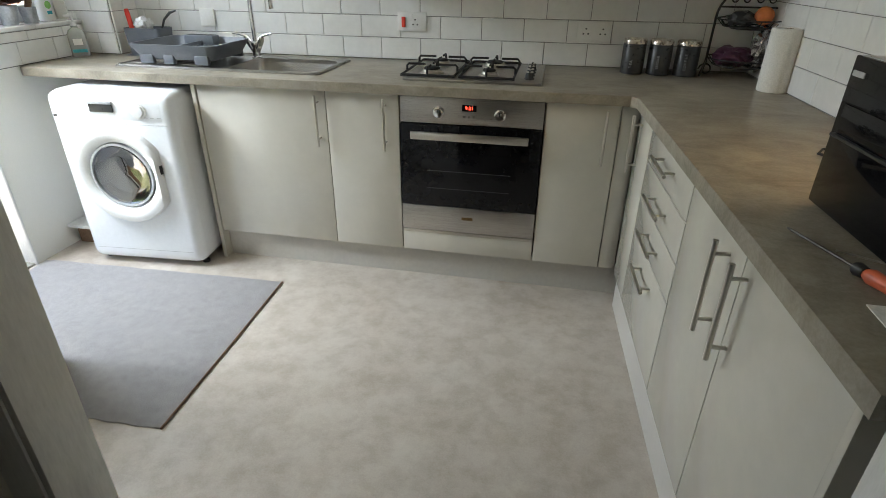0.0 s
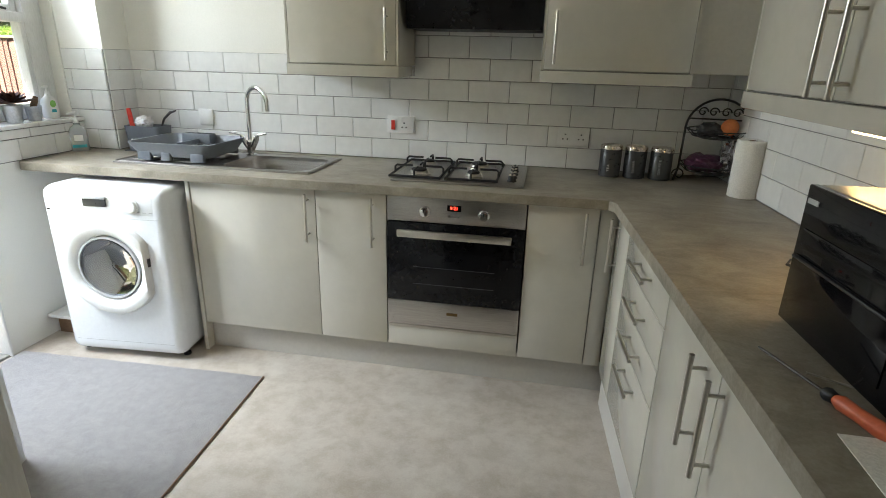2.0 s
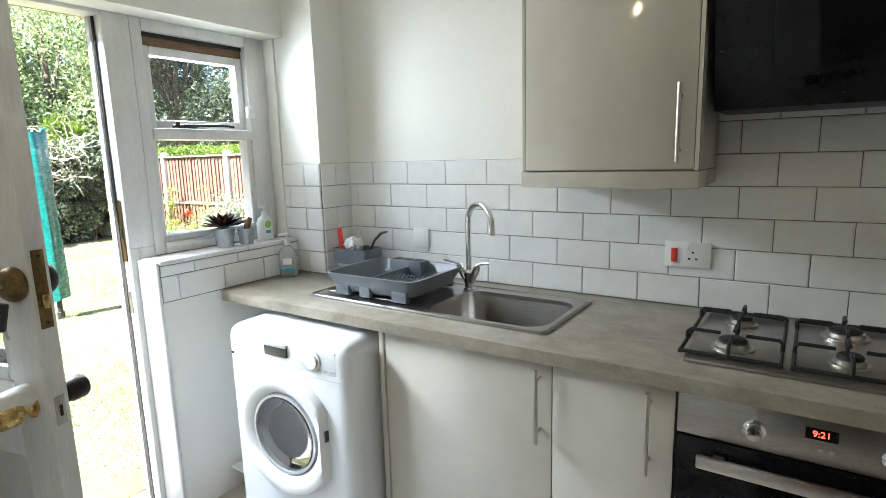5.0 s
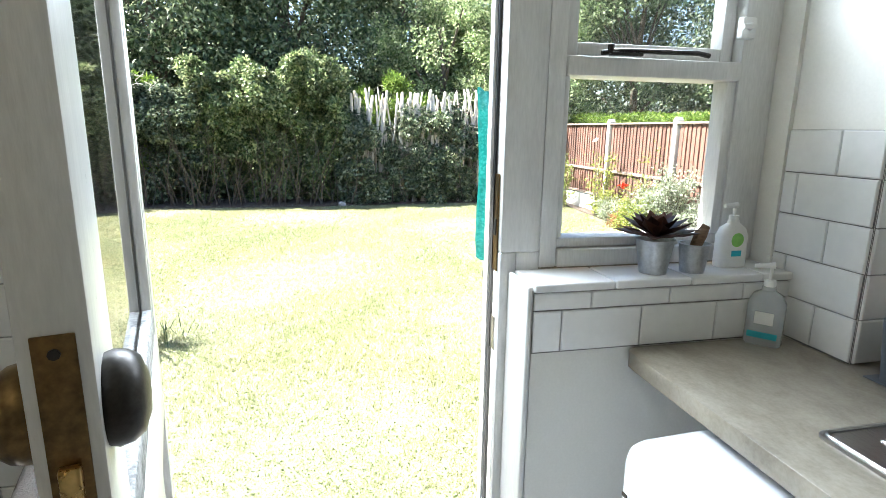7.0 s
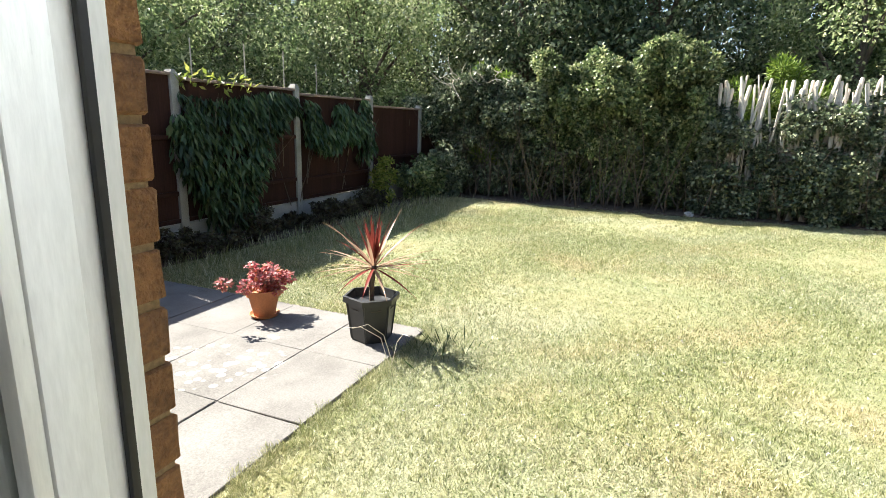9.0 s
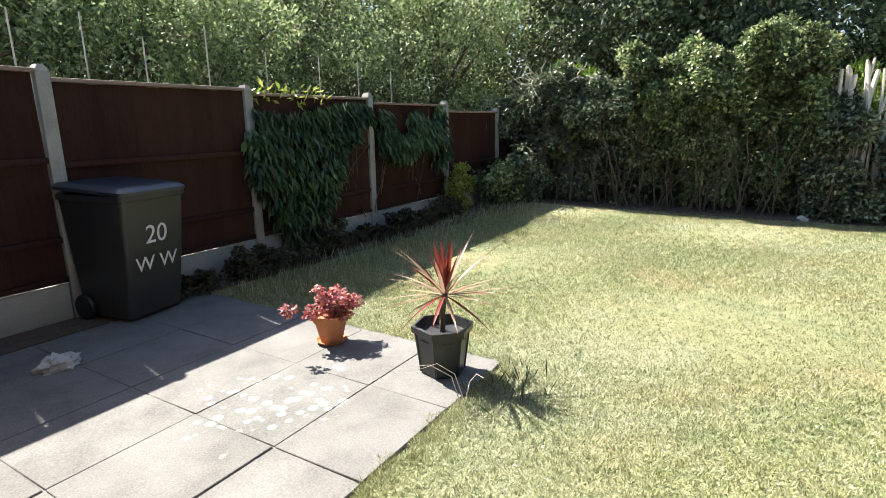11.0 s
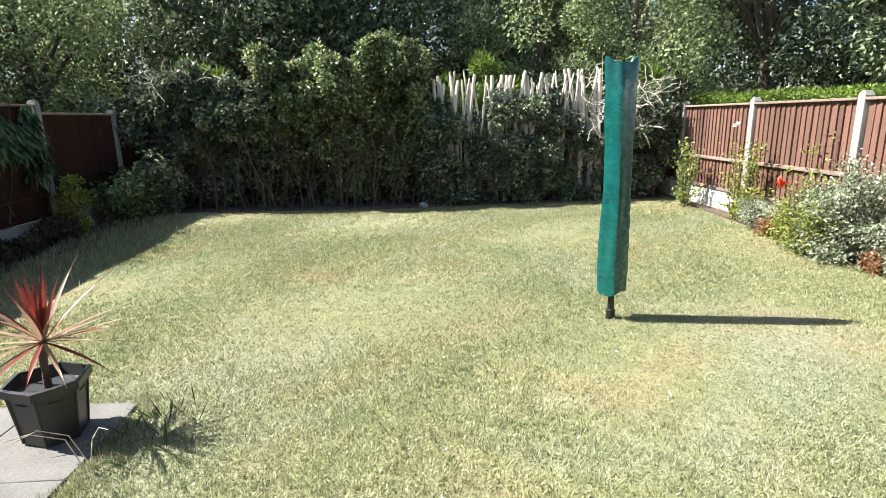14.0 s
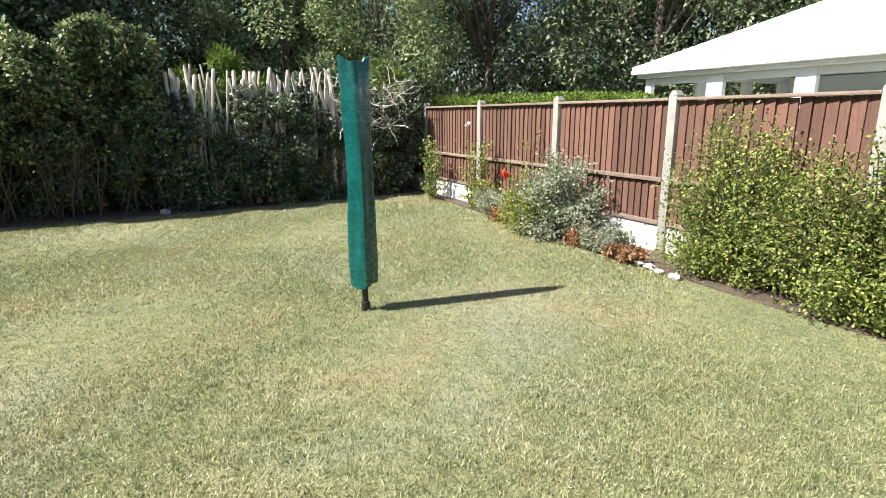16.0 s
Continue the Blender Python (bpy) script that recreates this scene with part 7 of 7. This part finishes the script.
# ---- neighbour's conservatory ----
cons = thing("conservatory", "white framed conservatory with pale roof beyond the fence", "conservatory", pose(-10.6, 10.45, G))
EH = 2.14
part("dwarf_wall", bx(0.08, 8.0, 0.08, 4.4, 0, 0.7), "upvc", cons)
part("eave", bx(-0.12, 8.1, -0.12, 0.12, EH - 0.02, EH + 0.13, bev=0.02), "upvc", cons)
part("eave", bx(-0.12, 0.12, 0.121, 4.5, EH - 0.02, EH + 0.13, bev=0.02), "upvc", cons)
part("gutter", bx(-0.2, 8.1, -0.21, -0.121, EH + 0.05, EH + 0.14, bev=0.03), "upvc", cons)
for i, x in enumerate((0.0, 1.35, 2.85, 4.35, 5.85, 7.35)):
    part("post", bx(x + 0.0, x + (0.14 if i == 0 else 0.3), 0.0, 0.11, 0.7, EH - 0.021, bev=0.01), "upvc", cons)
for a, b in ((0.1405, 1.3495), (1.6505, 2.8495), (3.1505, 4.3495), (4.6505, 5.8495), (6.1505, 7.3495)):
    w = part("window", bx(a, b, 0.02, 0.09, EH - 0.14, EH - 0.0215, bev=0.006), "upvc", cons)
    part("frame", bx(a, b, 0.02, 0.09, 0.7005, 0.78, bev=0.006), "upvc", w)
    part("pane", pane_y(0.053, a, b, 0.78, EH - 0.14), "clear_glass", w)
for y in (1.4, 2.9, 4.2):
    part("post", bx(0.0, 0.12, y, y + 0.25, 0.7, EH - 0.021, bev=0.01), "upvc", cons)
part("back_wall", bx(0.1, 8.0, 4.41, 4.6, 0.0, EH + 0.1), "upvc", cons)
bm = bm_new()
lowr = [(-0.18, -0.18, EH + 0.131), (8.1, -0.18, EH + 0.131), (8.1, 4.6, EH + 0.131), (-0.18, 4.6, EH + 0.131)]
vs = [bm.verts.new(p) for p in lowr] + [bm.verts.new((2.9, 2.3, EH + 1.42)), bm.verts.new((8.1, 2.3, EH + 1.42))]
for fq in ((0, 1, 5, 4), (1, 2, 5), (2, 3, 4, 5), (3, 0, 4), (3, 2, 1, 0)):
    bm.faces.new([vs[i] for i in fq])
roofp = part("roof", bm, "roof_white", cons, "pale polycarbonate roof")
for k in range(9):
    x = 0.2 + 0.9 * k
    t1 = min(1.0, (x + 0.18) / 3.08)
    part("glazing_bar", tube(bm_new(), [(x, -0.18, EH + 0.145), (x if t1 >= 1 else x, -0.18 + 2.48 * t1, EH + 0.145 + 1.29 * t1)], 0.018, 6), "upvc", roofp)
part("ridge", tube(bm_new(), [(-0.18, -0.18, EH + 0.15), (2.9, 2.3, EH + 1.44), (8.1, 2.3, EH + 1.44)], 0.04, 8), "upvc", roofp)

# ---- rotary airer in its cover ----
ra = thing("rotary_airer", "folded rotary clothes airer in a green polythene cover", "rotary airer", pose(-6.49, 3.13, G))
part("pole", tube(bm_new(), [(0, 0, -0.05), (0, 0, 0.3)], 0.024, 12), "black_plastic", ra, "dark metal pole")
part("ground_socket", lathe(bm_new(), [(0.034, -0.03), (0.034, 0.06), (0.026, 0.065)], 14), "black_plastic", ra)
bm = bm_new()
rings = []
rr = random.Random(3)
for k in range(80):
    u = k / 79
    z = 0.20 + u * 1.64
    rx = 0.102 - 0.006 * u + 0.006 * math.sin(u * 9)
    ry = 0.088 - 0.012 * u
    if k > 69:
        rx, ry = rx * (1 + 0.0175 * (k - 69)), ry * (1 - 0.04 * (k - 69))
    ring = []
    for s in range(40):
        a = 2 * math.pi * s / 40
        q = a + 0.96
        fold = max(0.0, 1 - abs((u * 8.5) % 1 - 0.5) * 12)
        w = 0.79 / (abs(math.cos(q)) ** 10 + abs(math.sin(q)) ** 10) ** 0.1 - 0.02 * fold + 0.018 * math.sin(3 * a + u * 5) + 0.018 * math.sin(5 * a - u * 11) + 0.016 * math.sin(u * 46 + 4 * a) * math.sin(u * 17 + 2 * a) + 0.006 * rr.uniform(-1, 1)
        zz = z + (0.07 * math.sin(a) ** 2 - 0.05 if k == 79 else 0)
        ring.append((0.008 * math.sin(u * 4) + ry * w * math.cos(a), -0.015 * u + rx * w * math.sin(a), zz + (0.02 * math.sin(2 * a) if k == 0 else 0)))
    rings.append(ring)
rings = [[(0.93 * x, 0.93 * y, z + 0.01) for x, y, z in rings[0]]] + rings + [[(0.5 * x, 0.5 * y, z - 0.07) for x, y, z in rings[-1]]]
ring_skin(bm, rings, True, True)
part("cover", bm, "cover", ra, "creased green polythene sleeve")

# ---- pots ----
BP = pose(-5.21, -0.10, G + 0.005, 0, 0, 12) @ Matrix.Diagonal((0.87, 0.87, 0.95, 1))
pot = thing("plant_tub", "black hexagonal plastic tub with a red cordyline", "plant pot", BP)
bm = bm_new()


def hexr(r, z):
    return [(r * math.cos(math.pi / 3 * k), r * math.sin(math.pi / 3 * k), z) for k in range(6)]


ring_skin(bm, [hexr(0.15, 0.0), hexr(0.185, 0.27), hexr(0.215, 0.275), hexr(0.218, 0.315), hexr(0.195, 0.318), hexr(0.18, 0.26)], True, True)
part("tub", bm, "bin_plastic", pot)
for k in range(6):
    a = math.pi / 3 * k
    part("corner_rib", tube(bm_new(), [(0.152 * math.cos(a), 0.152 * math.sin(a), 0.01), (0.187 * math.cos(a), 0.187 * math.sin(a), 0.272)], 0.008, 6), "bin_plastic", pot)
part("compost", lathe(bm_new(), [(0.165, 0.235), (0.1, 0.245), (0.001, 0.25)], 18), "soil", pot, "dark dry compost")
cor = thing("cordyline", "red cordyline with long arching sword leaves", "plant", BP @ pose(0, 0, 0.27))
bm = tube(bm_new(), [(0, 0, -0.02), (0.015, 0.01, 0.12), (0.005, 0.02, 0.25)], [0.02, 0.016, 0.018], 9)
tube(bm, [(0.02, 0, -0.02), (-0.05, -0.03, 0.08), (-0.07, -0.04, 0.16)], [0.012, 0.01, 0.008], 7)
part("stem", bm, "bark", cor)


def blade(bm, o, az, el, ln, wd, arch):
    n = 7
    prev = None
    for i in range(n + 1):
        u = i / n
        e = radians(el - arch * u)
        if i == 0:
            p = Vector(o)
        else:
            p = p + Vector((math.cos(az) * math.cos(e), math.sin(az) * math.cos(e), math.sin(e))) * ln / n
        s = Vector((-math.sin(az), math.cos(az), 0)) * wd * (0.6 + 0.8 * math.sin(math.pi * min(u * 1.1, 1))) * (1 - u ** 3) * 0.5
        s += Vector((0, 0, 0.0))
        row = [bm.verts.new(p - s), bm.verts.new(p + Vector((0, 0, -0.003))), bm.verts.new(p + s)]
        if prev:
            bm.faces.new((prev[0], prev[1], row[1], row[0]))
            bm.faces.new((prev[1], prev[2], row[2], row[1]))
        prev = row


rc = random.Random(9)
for k in range(20):
    bm = bm_new()
    blade(bm, (0.005, 0.02, 0.24), 2 * math.pi * k / 20 + rc.uniform(-0.2, 0.2), rc.uniform(68, 86), rc.uniform(0.27, 0.4), 0.024, rc.uniform(0, 10))
    part("leaf", bm, "cordyline_red", cor, "upright red leaf")
for k in range(34):
    bm = bm_new()
    blade(bm, (0.005, 0.02, 0.235), 2 * math.pi * k / 34 * 5.03 + rc.uniform(-0.2, 0.2), rc.uniform(-8, 55), rc.uniform(0.36, 0.54), 0.019, rc.uniform(4, 26))
    part("leaf", bm, "cordyline_pale" if k % 4 else "cordyline_red", cor, "arching faded leaf")

tp = thing("flower_pot", "terracotta pot on a saucer with pink flowering begonia", "plant pot", pose(-5.215, -1.0, G + 0.005))
part("saucer", lathe(bm_new(), [(0.09, 0), (0.108, 0.022), (0.102, 0.022), (0.085, 0.008), (0.001, 0.008)], 28), "terracotta", tp)
part("pot", lathe(bm_new(), [(0.075, 0.009), (0.108, 0.155), (0.122, 0.157), (0.127, 0.205), (0.118, 0.207), (0.105, 0.17), (0.001, 0.165)], 30), "terracotta", tp)
fl = thing("flowering_plant", "pink and red leafy flowering plant in the terracotta pot", "plant", pose(-5.215, -1.0, G + 0.175) @ Matrix.Diagonal((1.05, 1.05, 0.85, 1)))
loc = np.random.default_rng(77)
cen = loc.normal(0, 1, (30, 3)) * np.array([0.085, 0.085, 0.04]) + np.array([0, 0, 0.12])
pts, dd = clumps(1100, cen, np.full(30, 0.045), 0.3)
part("leaves", leaf_mesh("leaves", pts, 0.036, 0.028, "pink_leaf", dd * 0.6, 0.0), "pink_leaf", fl)
bm = bm_new()
for k in range(16):
    tube(bm, [(0, 0, -0.01), Vector(cen[k]) * 0.6, Vector(cen[k])], [0.004, 0.0035, 0.002], 5, False)
part("stem_tangle", bm, "rust_leaf", fl)

# ---- wheelie bin ----
BM = pose(-4.90, -2.79, G + 0.005, 0, 0, 190)
wb = thing("wheelie_bin", "dark wheelie bin with hand-painted 20 WW on its front", "wheelie bin", BM)
bm = bm_new()
ring_skin(bm, [[(x, y + dy, z) for x, y in rrect(-w, w, -d, d, 0.035)] for z, w, d, dy in ((0.03, 0.235, 0.24, 0.03), (0.06, 0.245, 0.25, 0.03), (0.55, 0.265, 0.30, 0.01), (0.93, 0.278, 0.335, 0.0), (0.935, 0.29, 0.35, 0.0), (0.975, 0.29, 0.35, 0.0))], True, True)
part("body", bm, "bin_plastic", wb)
bm = bm_new()
ring_skin(bm, [[(x, y, z + 0.05 * (y + 0.35)) for x, y in rrect(-w, w, -d, d, 0.04)] for z, w, d in ((0.976, 0.295, 0.36), (1.0, 0.297, 0.362), (1.025, 0.27, 0.33), (1.032, 0.2, 0.26))], True, True)
part("lid", bm, "bin_lid", wb, "blue-black hinged lid")
bm = tube(bm_new(), [(-0.25, 0.39, 1.0), (0.25, 0.39, 1.0)], 0.016, 10)
for s in (-1, 0, 1):
    tube(bm, [(0.24 * s, 0.33, 0.96), (0.24 * s, 0.39, 1.0)], 0.014, 8)
part("handle", bm, "bin_plastic", wb)
for s in (-1, 1):
    part("wheel", lathe(bm_new(), [(0.095, -0.02), (0.1, -0.012), (0.1, 0.012), (0.095, 0.02), (0.05, 0.022), (0.001, 0.02)], 24, (0.265 * s, 0.22, 0.1), True, (1, 0, 0)), "rubber", wb)
for body_t, zc, sz in (("20", 0.66, 0.2), ("W W", 0.44, 0.16)):
    tmesh = text_mesh(body_t, sz, 0.0015)
    tmesh.materials.clear()
    tmesh.materials.append(M["chalk"])
    yy = -0.29 - 0.118 * (zc - 0.55) if zc > 0.55 else -0.29 + 0.143 * (0.55 - zc)
    part("painted_lettering", tmesh, "chalk", wb, "hand-painted white lettering", m=pose(0.0, yy - 0.006, zc, 97.2, 0, 0))

# slab offcut and rockery stones
for i, (x, y, s) in enumerate(((-4.05, -2.2, 0.1), (-6.25, 5.95, 0.05), (-6.1, 5.9, 0.04), (-6.4, 5.97, 0.04), (-12.0, 1.9, 0.08), (-5.9, 5.88, 0.05))):
    lump("rock", "stone", "pale rough stone at the bed edge", "stone", (x, y, G + s * 0.3), s, (1.2, 0.9, 0.6), 0.5, 20 + i)

# ---- outside brickwork round the door ----
house = wall("wall_house", "buff brick outer wall of the house", (XO + 0.008, XO + 0.109, -3.05, 1.064, -0.15, 2.4), (XO + 0.008, XO + 0.109, 1.064, 2.665, 2.0, 2.4),
             (XO + 0.008, XO + 0.109, 1.99, 2.665, -0.15, 1.04), (XO + 0.008, XO + 0.109, 2.665, 6.5, -0.15, 2.4), (XO + 0.11, XW, 2.87, 6.5, 2.0, 2.4), material="mortar")
brick_meshes = {}


def brick_mesh(w, h, d, seed):
    key = (round(w, 3), round(d, 3), seed % 4)
    if key not in brick_meshes:
        bm = box(bm_new(), 0, d, 0, w, 0, h, bev=0.004, seg=1)
        rb = random.Random(seed % 4)
        for vtx in bm.verts:
            vtx.co += Vector((rb.uniform(-0.002, 0.002), rb.uniform(-0.002, 0.002), rb.uniform(-0.0015, 0.0015)))
        me = finish(bm, "brick")
        me.materials.append(M["brick"])
        brick_meshes[key] = me
    return brick_meshes[key]


for r in range(32):
    z = -0.13 + 0.075 * r
    y = 1.066
    first = 0.105 if r % 2 else 0.215
    k = 0
    while y > 0.1 and k < 5:
        w = first if k == 0 else 0.215
        part("brick", brick_mesh(w, 0.065, 0.108, r * 3 + k), "brick", house, m=pose(XO, y - w + 0.003, z))
        y -= w + 0.01
        k += 1
part("rubbed_sill", bx(XO - 0.03, FX0 - 0.001, 1.99, 2.66, 1.041, 1.078, bev=0.006), "concrete", house, "concrete outer window sill")
solid("brick_step", bx(XO - 0.20, XO - 0.021, 1.80, 2.05, G - 0.02, G + 0.06, bev=0.008), "brick", "red-brown brick beside the doorstep", "brick")
solid("doorstep", bx(XO - 0.32, XO - 0.021, 1.05, 1.79, G - 0.02, -0.012, bev=0.008), "concrete", "worn grey concrete doorstep", "step")
